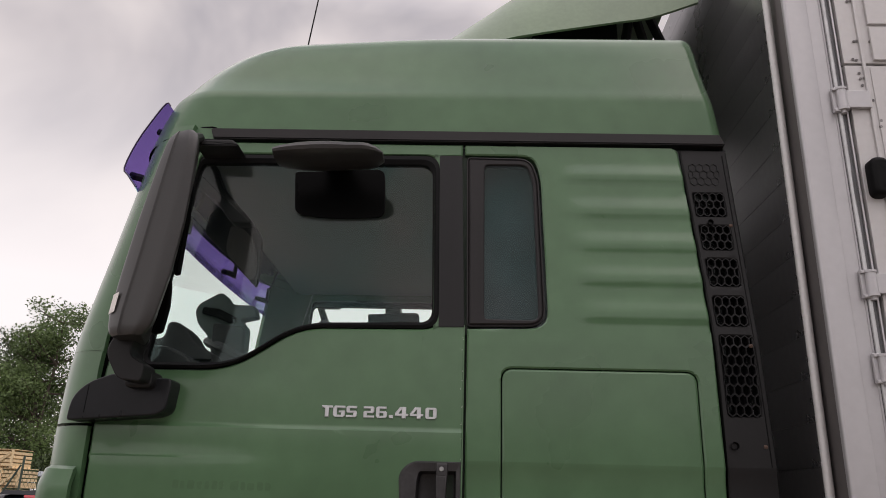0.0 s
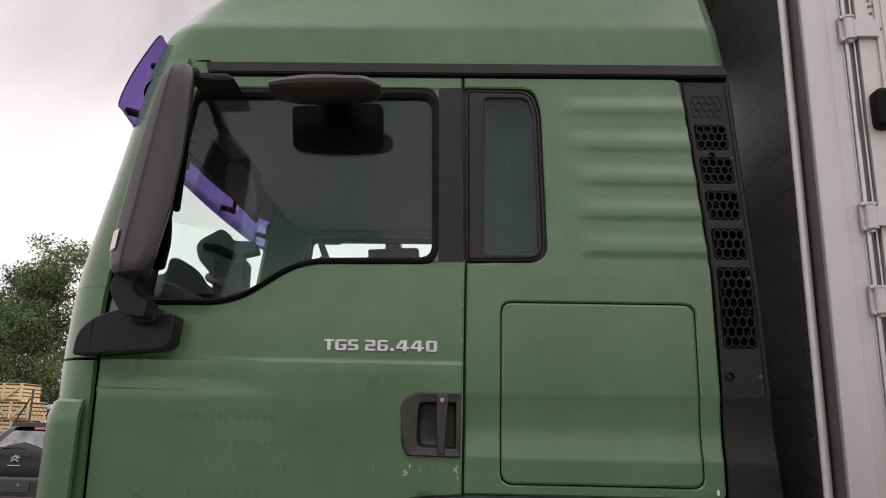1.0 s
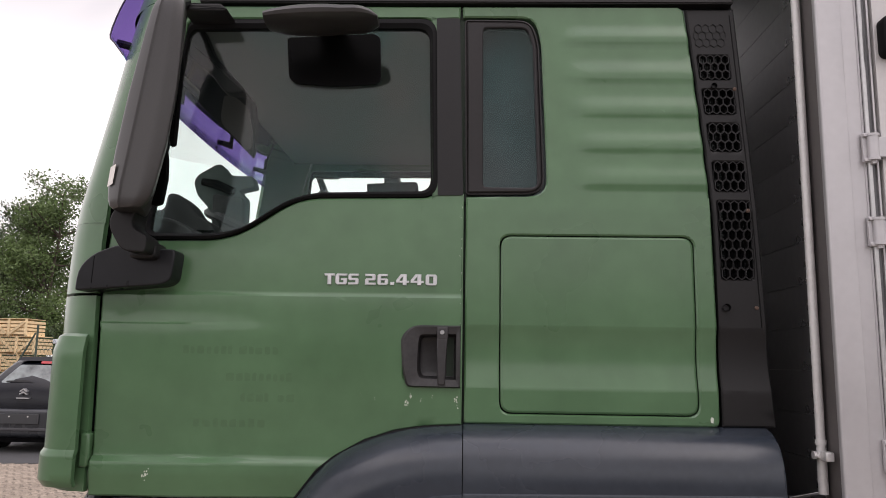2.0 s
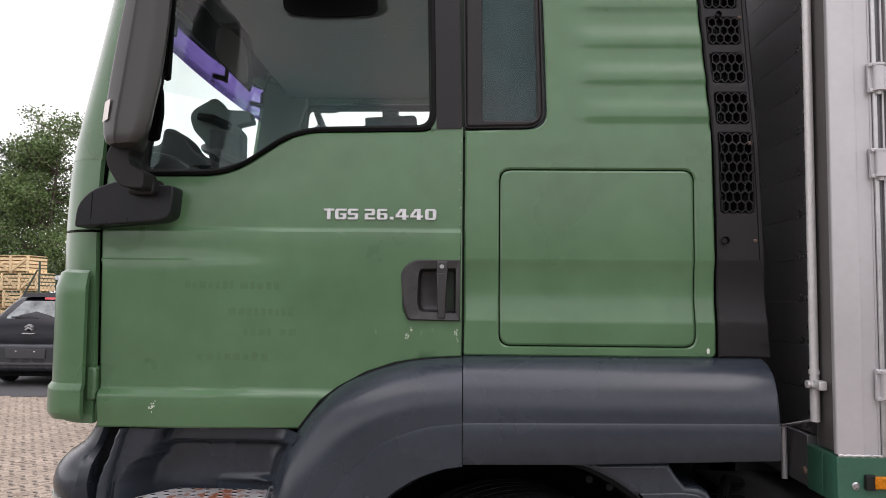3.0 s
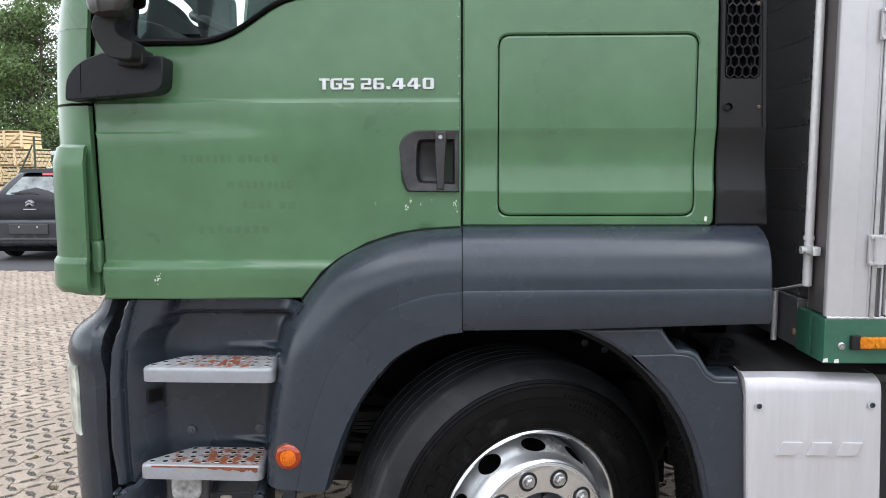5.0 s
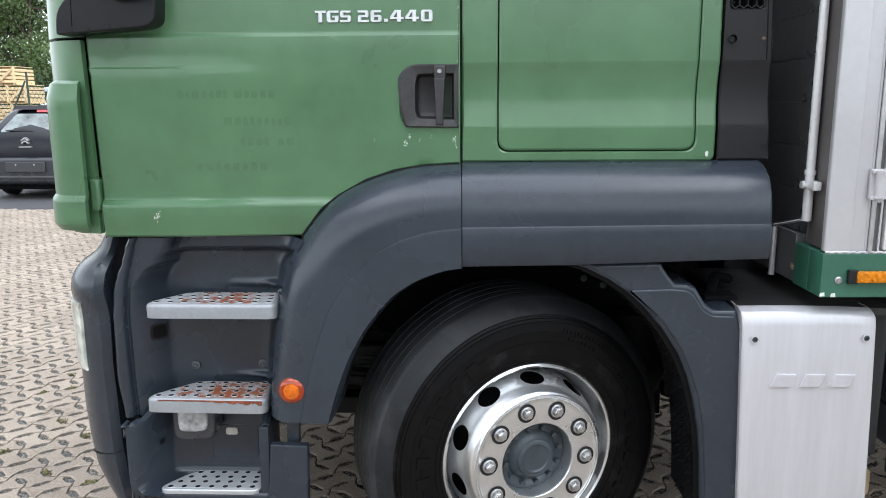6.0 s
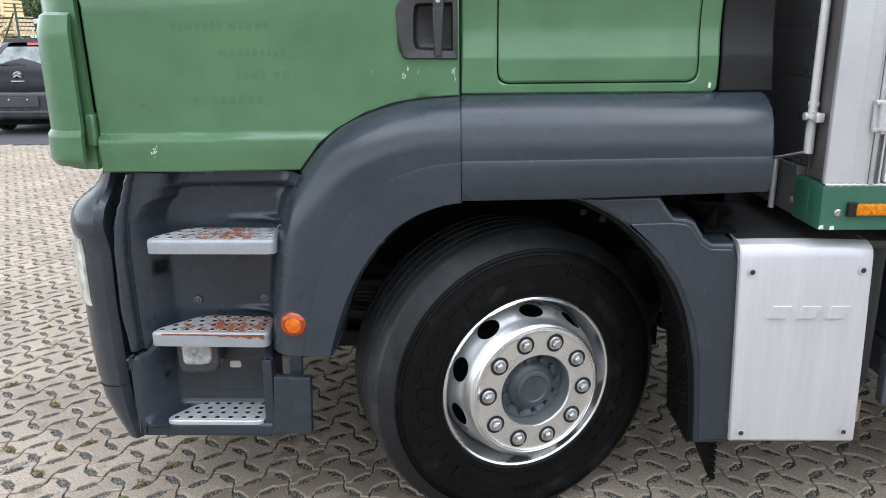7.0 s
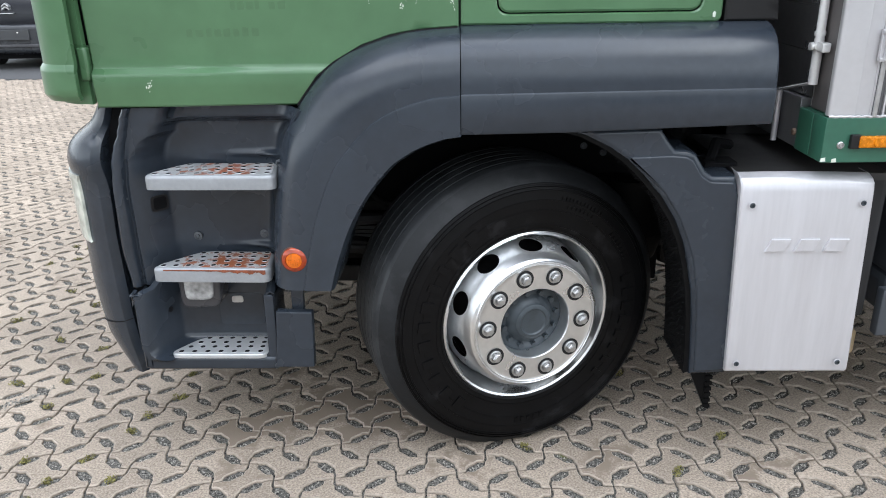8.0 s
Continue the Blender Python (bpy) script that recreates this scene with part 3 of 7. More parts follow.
def letter(sign, x0, x1, z0, z1):
    """One raised letter with bevelled front edges on the door's skin."""
    outline, holes = GLYPHS[sign]
    bm = bmesh.new()
    edges = []
    for loop in (outline, *holes):
        vs = [bm.verts.new((x0 + (x1 - x0) * u, 0, z0 + (z1 - z0) * v)) for u, v in loop]
        edges += [bm.edges.new((vs[i], vs[(i + 1) % len(vs)])) for i in range(len(vs))]
    bmesh.ops.triangle_fill(bm, edges=edges, use_beauty=True, use_dissolve=False)
    bmesh.ops.recalc_face_normals(bm, faces=bm.faces[:])
    if bm.faces[:][0].normal.y > 0:
        bmesh.ops.reverse_faces(bm, faces=bm.faces[:])
    bmesh.ops.inset_region(bm, faces=bm.faces[:], thickness=0.0011, use_even_offset=True, use_boundary=True)
    rim = [e for e in bm.edges if e.is_boundary]
    for v in bm.verts:
        v.co.y = -0.0030 if v.is_boundary else -0.0046
    ext = bmesh.ops.extrude_edge_only(bm, edges=rim)
    for g in ext["geom"]:
        if isinstance(g, bmesh.types.BMVert):
            g.co.y = 0.004
    bmesh.ops.recalc_face_normals(bm, faces=bm.faces[:])
    return bm


for sign, lx0, lx1 in (("T", 0, 57), ("G", 60, 123), ("S", 128, 185), ("2", 218, 275), ("6", 283, 341), (".", 351, 373), ("4", 382, 452), ("4", 459, 529), ("0", 538, 599)):
    part("letter", letter(sign, -0.421 + 0.340 * lx0 / 599, -0.421 + 0.340 * lx1 / 599, 1.8115, 1.8450), CHROME, near_door, "chrome model letter" if sign == "T" else "", smooth=0)

# ghost of lettering that was taken off: plain bars
def ghost(outline):
    bm = slab(outline, 0.0, 0.002)
    for v in bm.verts:
        v.co.y += door_side(v.co.x, v.co.z) - 0.00025
    return bm


rng = random.Random(12)
for gx, gz, gw in ((-0.83, 1.600, 0.155), (-0.665, 1.600, 0.115), (-0.70, 1.522, 0.21), (-0.655, 1.462, 0.10), (-0.545, 1.462, 0.05), (-0.79, 1.388, 0.22)):
    at = gx
    while at < gx + gw - 0.012:
        bw = rng.uniform(0.012, 0.024)
        part("faded_bar", ghost(rounded([(at, gz), (at + bw, gz), (at + bw, gz + rng.uniform(0.019, 0.027)), (at, gz + rng.uniform(0.019, 0.027))], 0.005, 3)), FADED, near_door, smooth=0)
        at += bw + rng.uniform(0.004, 0.009)

# scuffs in the paint
rng = random.Random(4)
for sx, sz, sr, k in ((-0.165, 1.470, 0.007, 10), (-0.155, 1.485, 0.005, 6), (-0.02, 1.475, 0.006, 8), (-0.26, 1.478, 0.003, 2), (-0.125, 1.478, 0.003, 3), (-0.912, 1.255, 0.008, 9),
                      (-0.09, 1.482, 0.003, 3), (-0.012, 1.90, 0.003, 3), (-0.012, 2.02, 0.003, 3), (-0.010, 1.76, 0.002, 2), (-0.008, 2.055, 0.0025, 4), (-0.009, 1.955, 0.002, 4), (-0.008, 1.925, 0.002, 3), (-0.008, 1.85, 0.0025, 4), (-0.009, 1.80, 0.002, 3), (-0.009, 1.70, 0.002, 3), (-0.015, 1.455, 0.003, 4), (-0.30, 1.49, 0.002, 2)):
    bms = []
    for _ in range(k):
        cx, cz, rr = sx + rng.gauss(0, sr * 0.5), sz + rng.gauss(0, sr), sr * rng.uniform(0.15, 0.42)
        o = [(cx + rr * math.cos(a) * rng.uniform(0.5, 1), cz + rr * 1.5 * math.sin(a) * rng.uniform(0.5, 1)) for a in [2 * math.pi * i / 7 for i in range(7)]]
        y = door_side(cx, cz)
        bms.append(slab(o, y - 0.0006, y + 0.003))
    part("paint_scuff", join(*bms), SCUFF, near_door, "bare scuffed paint", smooth=0)
part("paint_scuff", slab([(0.716, 1.424), (0.722, 1.423), (0.724, 1.436), (0.719, 1.440), (0.715, 1.433)], -0.004, 0.004), SCUFF, near_sleeper, smooth=0)


# door handle: a bowl with a grip bar
def door_handle():
    rim_o = rounded([(-0.178, 1.560), (-0.166, 1.513), (-0.008, 1.511), (-0.008, 1.693), (-0.150, 1.693), (-0.186, 1.660)], [0.05, 0.012, 0.004, 0.004, 0.025, 0.03], 5)
    rim_i = rounded([(-0.136, 1.560), (-0.128, 1.538), (-0.021, 1.534), (-0.021, 1.668), (-0.128, 1.666), (-0.134, 1.640)], [0.03, 0.012, 0.004, 0.004, 0.010, 0.02], 5)
    bm = bmesh.new()
    rows = []
    for loop, y in ((rim_o, 0.004), (rim_o, -0.010), ([(a[0] * 0.85 + b[0] * 0.15, a[1] * 0.85 + b[1] * 0.15) for a, b in zip(rim_o, rim_i)], -0.016), (rim_i, -0.012), *[([(-0.078 + (p[0] + 0.078) * k, 1.60 + (p[1] - 1.60) * k) for p in rim_i], d) for k, d in ((0.985, -0.003), (0.965, 0.009), (0.94, 0.022), (0.88, 0.033), (0.74, 0.038))]):
        rows.append([bm.verts.new((p[0], y, p[1])) for p in loop])
    n = len(rim_o)
    for a, b in zip(rows, rows[1:]):
        for k in range(n):
            bm.faces.new((a[k], a[(k + 1) % n], b[(k + 1) % n], b[k]))
    bm.faces.new(rows[-1])
    bmesh.ops.recalc_face_normals(bm, faces=bm.faces[:])
    h = part("door_handle", bm, HANDLE_PLASTIC, near_door, "black plastic door handle with a grip bar")
    return h


door_handle()
part("grip_bar", slab([(-0.074, 1.520), (-0.053, 1.520), (-0.047, 1.655), (-0.079, 1.655)], -0.022, -0.006, 0.004), HANDLE_PLASTIC, near_door)
part("lock_cover", box((-0.079, -0.022, 1.650), (-0.045, -0.006, 1.690), 0.006), HANDLE_PLASTIC, near_door)
part("lock_barrel", revolve([(0.0001, 0.004), (0.006, 0.004), (0.007, 0.0), (0.007, -0.01)], 16, Matrix.Translation((-0.0625, -0.022, 1.672)) @ Matrix.Rotation(radians(-90), 4, 'Z')), STEEL, near_door, "steel lock barrel")

# ---------------------------------------------------------------- the cab's front, corner panels and pillars
FRONT = [  # z, x of the door's front edge, x of the corner's foremost point, y depth of the corner
    (1.16, -1.090, -1.283, 0.40), (1.40, -1.093, -1.290, 0.40), (1.68, -1.098, -1.295, 0.40), (1.80, -1.100, -1.294, 0.40), (1.94, -1.096, -1.286, 0.40), (2.06, -1.088, -1.265, 0.40),
    (2.20, -1.052, -1.247, 0.40), (2.35, -1.018, -1.224, 0.40), (2.50, -0.978, -1.206, 0.40), (2.62, -0.946, -1.192, 0.40), (2.74, -0.912, -1.176, 0.40)]


def front_curve(z):
    for a, b in zip(FRONT, FRONT[1:]):
        if z <= b[0] or b is FRONT[-1]:
            t = (z - a[0]) / (b[0] - a[0])
            return [a[i] + (b[i] - a[i]) * t for i in (1, 2, 3)]


def front_point(z, u):
    """u from 0 at the door's edge over 1 at the end of the corner to 2 at the middle."""
    xd, xc, b = front_curve(z)
    ys = lean(z) + 0.001
    if u <= 1:
        a = u * math.pi / 2
        return (xd - (xd - xc) * math.sin(a) ** 0.86, ys + b * (1 - math.cos(a)), z)
    t = u - 1
    return (xc - 0.05 * (1 - (1 - t) ** 2), ys + b + (MID - ys - b) * t, z)


def front_shell(z0, z1, u0, u1, nz=14, nu=16):
    rows = [[front_point(z0 + (z1 - z0) * i / nz, u0 + (u1 - u0) * k / nu) for k in range(nu + 1)] for i in range(nz + 1)]
    return thick(grid_mesh(rows), -0.02)


def both(make):
    return join(make(), mirrored(make()))


part("corner_panel", both(lambda: front_shell(1.20, 1.768, 0.0, 2.0)), GREEN, truck, "green front corner panel")
part("front_panel", both(lambda: front_shell(1.776, 1.99, 0.0, 2.0, 5)), GREEN, truck)
part("windscreen_pillar", front_shell(1.99, 2.74, 0.0, 0.55), GREEN, truck, "green windscreen pillar")
part("windscreen_pillar", mirrored(front_shell(1.99, 2.74, 0.0, 0.55)), GREEN, truck)
def across(row):
    """A row of points carried on over the truck's middle."""
    return row + [(x, 2 * MID - y, z) for x, y, z in reversed(row[:-1])]


ws = part("windscreen", thick(grid_mesh([across([front_point(1.99 + 0.75 * i / 10, 0.55 + 1.45 * k / 20) for k in range(21)]) for i in range(11)]), -0.005), GLASS, truck, "large clear windscreen")
ws.visible_shadow = False
part("shut_strip", box((-1.10, 0.045, 1.70), (-1.06, 0.06, 1.80)), DARK, truck)
part("shut_strip", sheet([(-1.115, 1.95), (-1.060, 1.95), (-1.052, 2.06), (-0.982, 2.35), (-0.885, 2.735), (-0.945, 2.735), (-1.045, 2.35), (-1.110, 2.06)], 0.024, 0.012), DARK, near_door)


# air deflector blade on the corner, with the ledge near its foot
def blade():
    rows = []
    for z in (1.220, 1.223, 1.230, 1.240, 1.255, 1.27, 1.285, 1.298, 1.3015, 1.310, 1.316, 1.319, 1.335, 1.37, 1.42, 1.48, 1.54, 1.58, 1.597, 1.601, 1.620, 1.633, 1.638):
        out = 0.011 * (1 - smoothstep(1.300, 1.318, z))
        inset = 0.012 * max(0.0, (z - 1.599) / 0.039) + 0.012 * (1 - smoothstep(1.22, 1.240, z)) + (0.006 if z > 1.636 else 0)
        row = []
        for k in range(15):
            a = k / 14 * math.pi / 2 * 1.05
            r = 0.30 - inset
            row.append((-1.109 - (0.138 + out - inset) * math.sin(min(a, math.pi / 2)) ** 0.8, -0.040 - out * 0.7 + inset + r * (1 - math.cos(a)) ** 1.5, z + (0.006 * smoothstep(1.6, 1.65, z) * k / 14)))
        rows.append(row)
    return thick(grid_mesh(rows), -0.018)


bl = part("air_deflector", blade(), GREEN, truck, "green corner air deflector")
part("deflector_bracket", join(box((-1.116, -0.024, 1.268), (-1.086, 0.04, 1.366), 0.008, 3), box((-1.114, -0.006, 1.205), (-1.088, 0.04, 1.262), 0.006)), GREEN, bl)
part("air_deflector", mirrored(blade()), GREEN, truck, "green corner air deflector")


# ---------------------------------------------------------------- the high roof
def roof_shell():
    levels = []  # z, foremost x, rear x, side y, front corner, rear corner
    sides = [(2.742, 0.058), (2.76, 0.058), (2.80, 0.059), (2.85, 0.060), (2.90, 0.0615), (2.925, 0.0625), (2.94, 0.066), (2.97, 0.0705), (3.01, 0.0765), (3.05, 0.0825), (3.10, 0.090), (3.14, 0.096), (3.165, 0.103),
             (3.182, 0.112), (3.194, 0.125), (3.204, 0.145), (3.212, 0.18), (3.222, 0.24), (3.24, 0.34), (3.265, 0.46), (3.30, 0.62), (3.335, 0.80)]
    fronts = [(2.742, -1.200), (2.80, -1.182), (2.86, -1.165), (2.92, -1.140), (3.00, -1.092), (3.087, -1.014), (3.15, -0.945), (3.18, -0.895), (3.205, -0.80), (3.22, -0.68), (3.235, -0.52), (3.26, -0.38), (3.30, -0.25), (3.35, 0.0)]
    rears = [(2.742, 0.866), (2.79, 0.860), (2.90, 0.846), (3.03, 0.822), (3.10, 0.812), (3.20, 0.80), (3.27, 0.79), (3.37, 0.72)]

    def at(tab, z):
        for a, b in zip(tab, tab[1:]):
            if z <= b[0] + 1e-9:
                return a[1] + (b[1] - a[1]) * (z - a[0]) / (b[0] - a[0])
        return tab[-1][1]
    rows = []
    for z, ys in sides:
        xf, xr = at(fronts, z), at(rears, z)
        half = MID - ys
        row = []
        cf = min(0.34, half * 0.8)
        q = []
        for k in range(13):      # rear corner to side
            a = k / 12 * math.pi / 2
            q.append((xr - 0.05 + 0.05 * math.cos(a), ys + 0.06 - 0.06 * math.sin(a)))
        xs0, xs1 = xr - 0.05, xf + 0.26
        for k in range(1, 14):
            q.append((xs0 + (xs1 - xs0) * k / 14, ys))
        for k in range(15):      # front corner
            a = k / 14 * math.pi / 2
            q.append((xs1 - 0.26 * math.sin(a) ** 0.9, ys + cf * (1 - math.cos(a))))
        for k in range(1, 6):
            t = k / 5
            q.append((xf - 0.05 * (1 - (1 - t) ** 2), ys + cf + (half - cf) * t))
        full = q + [(x, 2 * MID - y) for x, y in reversed(q[:-1])]
        rows.append([(x, y, z) for x, y in full])
    # the crest falls off towards the front, where the flank lies back above its crease
    for row in rows:
        for k, (x, y, z) in enumerate(row):
            ahead = smoothstep(0.0, 1.0, (0.1 - x) / 1.0)
            side = 1 if y < MID else -1
            row[k] = (x, y + side * 0.016 * ahead * smoothstep(2.925, 2.99, z), z - 0.030 * ahead ** 1.3 * smoothstep(3.06, 3.20, z))
    bm = grid_mesh(rows, closed=True)
    bm.verts.ensure_lookup_table()
    n = len(rows[0])
    bm.faces.new([bm.verts[len(bm.verts) - n + i] for i in range(n)])
    bmesh.ops.recalc_face_normals(bm, faces=bm.faces[:])
    return bm


part("roof", roof_shell(), GREEN, truck, "high rounded green cab roof", smooth=40)


def rail():
    o = [(-0.872, 2.738), (0.852, 2.732), (0.838, 2.772), (-0.885, 2.778)]
    bm = slab(o, 0.0, 0.05)
    for v in bm.verts:
        v.co.y += lean(v.co.z) - 0.014
    bmesh.ops.bevel(bm, geom=[e for e in bm.edges], offset=0.004, segments=2, affect='EDGES')
    return bm


part("roof_rail", rail(), BLACK_TRIM, truck, "black drip rail below the roof")
part("roof_rail", mirrored(rail()), BLACK_TRIM, truck)
part("rail_cover", both(lambda: front_shell(2.744, 2.785, 0.06, 2.0, 3)), GREEN, truck)
for turned in (lambda b: b, mirrored):
    part("cap_seam", turned(rod([(p[0], p[1] - 0.0006, p[2]) for p in [front_point(2.785, 0.55 - 0.05 * k) for k in range(10)]] + [(-0.885, 0.0568, 2.786), (-0.872, 0.0570, 2.784), (-0.872, 0.0450, 2.765)], 0.0028, 6)), DARK, truck, smooth=0)
part("ceiling_lining", box((-1.0, 0.09, 2.722), (0.80, 2.01, 2.74)), INTERIOR, truck, "pale grey cab ceiling", smooth=0)


# ---------------------------------------------------------------- grille strip behind the cab
def hexes(cx0, cx1, z0, z1, cols, rows_n, depth, y):
    """A honeycomb of raised walls between z0 and z1."""
    bm = bmesh.new()
    p = (cx1 - cx0) / cols
    rp = (z1 - z0) / rows_n
    for r in range(rows_n):
        for c in range(cols + (r % 2)):
            cx = cx0 + (c + (0.5 if r % 2 == 0 else 0.0)) * p
            cz = z0 + (r + 0.5) * rp
            prev = None
            hw, hh = p * 0.5, rp * 0.66
            pts = []
            for dx, dz in ((0, 1), (1, 0.5), (1, -0.5), (0, -1), (-1, -0.5), (-1, 0.5)):
                pts.append((min(max(cx + dx * hw, cx0 - 0.004), cx1 + 0.004), min(max(cz + dz * hh, z0 - 0.004), z1 + 0.004)))
            t = 0.14
            rows_v = []
            for s, yy in ((1.04, y + depth), (1.04, y), (1 - t, y), (1 - t, y + depth)):
                rows_v.append([bm.verts.new((cx + (a - cx) * s, yy + lean(cz + (b - cz) * s), cz + (b - cz) * s)) for a, b in pts])
            for a, b in zip(rows_v, rows_v[1:]):
                for k in range(6):
                    bm.faces.new((a[k], a[(k + 1) % 6], b[(k + 1) % 6], b[k]))
    bmesh.ops.recalc_face_normals(bm, faces=bm.faces[:])
    return bm


def grille_panel():
    groups = [(2.590, 2.668, 3), (2.478, 2.560, 3), (2.362, 2.444, 3), (2.240, 2.330, 3), (2.112, 2.205, 3), (1.842, 2.080, 8)]
    left = [(2.722, 0.702), (2.561, 0.714), (2.305, 0.732), (2.04, 0.747), (1.70, 0.752), (1.412, 0.752)]

    def lx(z):
        for a, b in zip(left, left[1:]):
            if z >= b[0] - 1e-9:
                return a[1] + (b[1] - a[1]) * (z - a[0]) / (b[0] - a[0])
        return left[-1][1]
    right = lambda z: 0.856 + (2.72 - z) * 0.036

    def shape(x, z):
        y = lean(z) + 0.006
        y += groove(z)
        return y
    holes = []
    for z0, z1, n in groups[1:]:
        c = lx((z0 + z1) / 2)
        holes.append(rounded([(lx(z0) + 0.018, z0), (lx(z0) + 0.112, z0), (lx(z1) + 0.112, z1), (lx(z1) + 0.018, z1)], 0.006, 2))
    outline = [(lx(1.412), 1.412), (right(1.412), 1.412), (right(1.7), 1.70), (right(2.04), 2.04), (right(2.3), 2.30), (right(2.72), 2.722), (lx(2.722), 2.722), (lx(2.561), 2.561), (lx(2.305), 2.305), (lx(2.04), 2.04), (lx(1.7), 1.70)]
    g = part("grille_strip", panel(outline, holes, shape, flange=0.05, step=0.018, xstep=0.05, zextra=(1.515, 1.697)), BLACK_PLASTIC, truck, "black honeycomb air intake strip behind the cab")
    for i, (z0, z1, n) in enumerate(groups):
        c = lx((z0 + z1) / 2)
        part("honeycomb", hexes(c + 0.019, c + 0.111, z0 + 0.002, z1 - 0.002, 4, n, 0.02 if i else 0.004, 0.004 if i else 0.0035), BLACK_PLASTIC, g, smooth=0)
        if i:
            part("mesh_screen", join(*[rod([(c + 0.016 + 0.098 * k / 18, 0.030 + lean(z0), z0), (c + 0.016 + 0.098 * k / 18, 0.030 + lean(z1), z1)], 0.0011, 4, False) for k in range(19)],
                                     *[rod([(c + 0.016, 0.031 + lean(z), z), (c + 0.114, 0.031 + lean(z), z)], 0.0011, 4, False) for z in [z0 + (z1 - z0) * k / (n * 5) for k in range(n * 5 + 1)]]), RUBBER, g, smooth=0)
    part("edge_seam", rod([(right(z) - 0.016, shape(0, z) - 0.0002, z) for z in (2.70, 2.5, 2.3, 2.04, 1.85, 1.70)], 0.0016, 6), RUBBER, g)
    part("backing", box((0.72, 0.075, 1.42), (0.86, 0.09, 2.70)), DARK, g)
    for bx, bz, r in ((0.775, 1.757, 0.0085), (0.775, 2.453, 0.007)):
        part("bolt_hole", revolve([(r * 1.35, 0.010), (r, 0.001), (r * 0.8, -0.006), (r * 0.45, -0.004), (0.0001, -0.003)], 18, Matrix.Translation((bx, shape(bx, bz) - 0.008 + 0.008, bz)) @ Matrix.Rotation(radians(-90), 4, 'Z')), RUBBER, g)
    for bx, bz in ((0.864, 1.757), (0.852, 2.05), (0.840, 2.445)):
        part("screw", revolve([(0.006, -0.004), (0.006, 0.002), (0.003, 0.004), (0.0001, 0.004)], 10, Matrix.Translation((bx, shape(bx, bz), bz)) @ Matrix.Rotation(radians(-90), 4, 'Z')), surface("rusty_screw", (0.09, 0.055, 0.04), rough=0.7, vary=0.3, scale=60), g, "rusty screw")


grille_panel()
# rear wall, floor and inner skins close the cab
CURTAIN = surface("curtain_grey", (0.165, 0.170, 0.170), rough=0.9, vary=0.30, scale=5)
part("cab_rear_wall", box((0.835, 0.09, 1.30), (0.855, 2.01, 2.76)), CHASSIS, truck, smooth=0)
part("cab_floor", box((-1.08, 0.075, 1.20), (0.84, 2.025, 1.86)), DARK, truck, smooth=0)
part("bunk_wall", box((0.262, 0.10, 1.86), (0.275, 2.0, 2.722)), INTERIOR, truck, "grey bunk curtain", smooth=0)
for a, b in (((-0.09, 0.055, 1.86), (-0.004, 0.065, 2.10)), ((0.26, 0.070, 1.86), (0.80, 0.075, 2.72)), ((0.26, 2.025, 1.86), (0.80, 2.03, 2.72))):
    part("quarter_lining", box(a, b), INTERIOR, truck, smooth=0)
part("quarter_curtain", box((-0.01, 0.125, 1.90), (0.262, 0.13, 2.722)), CURTAIN, truck, "drawn grey curtain", smooth=0)


# ---------------------------------------------------------------- cab inside, as seen through the glass
dash = part("dashboard", slab(rounded([(-1.22, 1.86), (-0.86, 1.86), (-0.85, 1.98), (-0.93, 2.03), (-1.24, 2.06)], [0.01, 0.02, 0.05, 0.05, 0.02], 4), 0.10, 2.0, 0.01), DASH, truck, "dark grey dashboard")
wheel_m = Matrix.Translation((-0.80, 0.66, 2.055)) @ Matrix.Rotation(radians(-65), 4, 'Y')


def steering():
    pts = [wheel_m @ Vector((0, 0.225 * math.cos(2 * math.pi * k / 36), 0.225 * math.sin(2 * math.pi * k / 36))) for k in range(37)]
    return rod(pts, 0.017, 8, False)


TRIM_DARK = surface("dark_cab_trim", (0.010, 0.009, 0.010), rough=0.6, vary=0.1, spec=0.25)
HOOD = surface("hood_grey", (0.115, 0.150, 0.140), rough=0.7)
sw = part("steering_wheel", steering(), DASH, truck, "dark four-spoke steering wheel")
part("steering_hub", join(rod([wheel_m @ Vector((-0.06, 0, 0)), wheel_m @ Vector((0.02, 0, 0))], [0.10, 0.07], 16), *[rod([wheel_m @ Vector((-0.01, 0, 0)), wheel_m @ Vector((0, 0.22 * math.cos(a), 0.22 * math.sin(a)))], 0.018, 6) for a in (0.5, 2.6, 3.7, 5.7)]), DASH, sw)
part("steering_column", rod([wheel_m @ Vector((-0.05, 0, 0)), wheel_m @ Vector((-0.36, 0, 0.02))], [0.06, 0.09], 12), DASH, sw)


def seat(y0):
    s = part("seat", slab(rounded([(-0.34, 1.80), (0.02, 1.80), (0.12, 2.50), (0.02, 2.52), (-0.14, 1.96), (-0.36, 1.94)], [0.02, 0.05, 0.05, 0.05, 0.06, 0.04], 4), y0, y0 + 0.48, 0.03), SEAT, truck, "dark fabric seat")
    part("headrest", slab(rounded([(0.02, 2.50), (0.13, 2.50), (0.15, 2.66), (0.06, 2.66)], 0.03, 4), y0 + 0.10, y0 + 0.38, 0.02), SEAT, s)


seat(0.42)
seat(1.24)
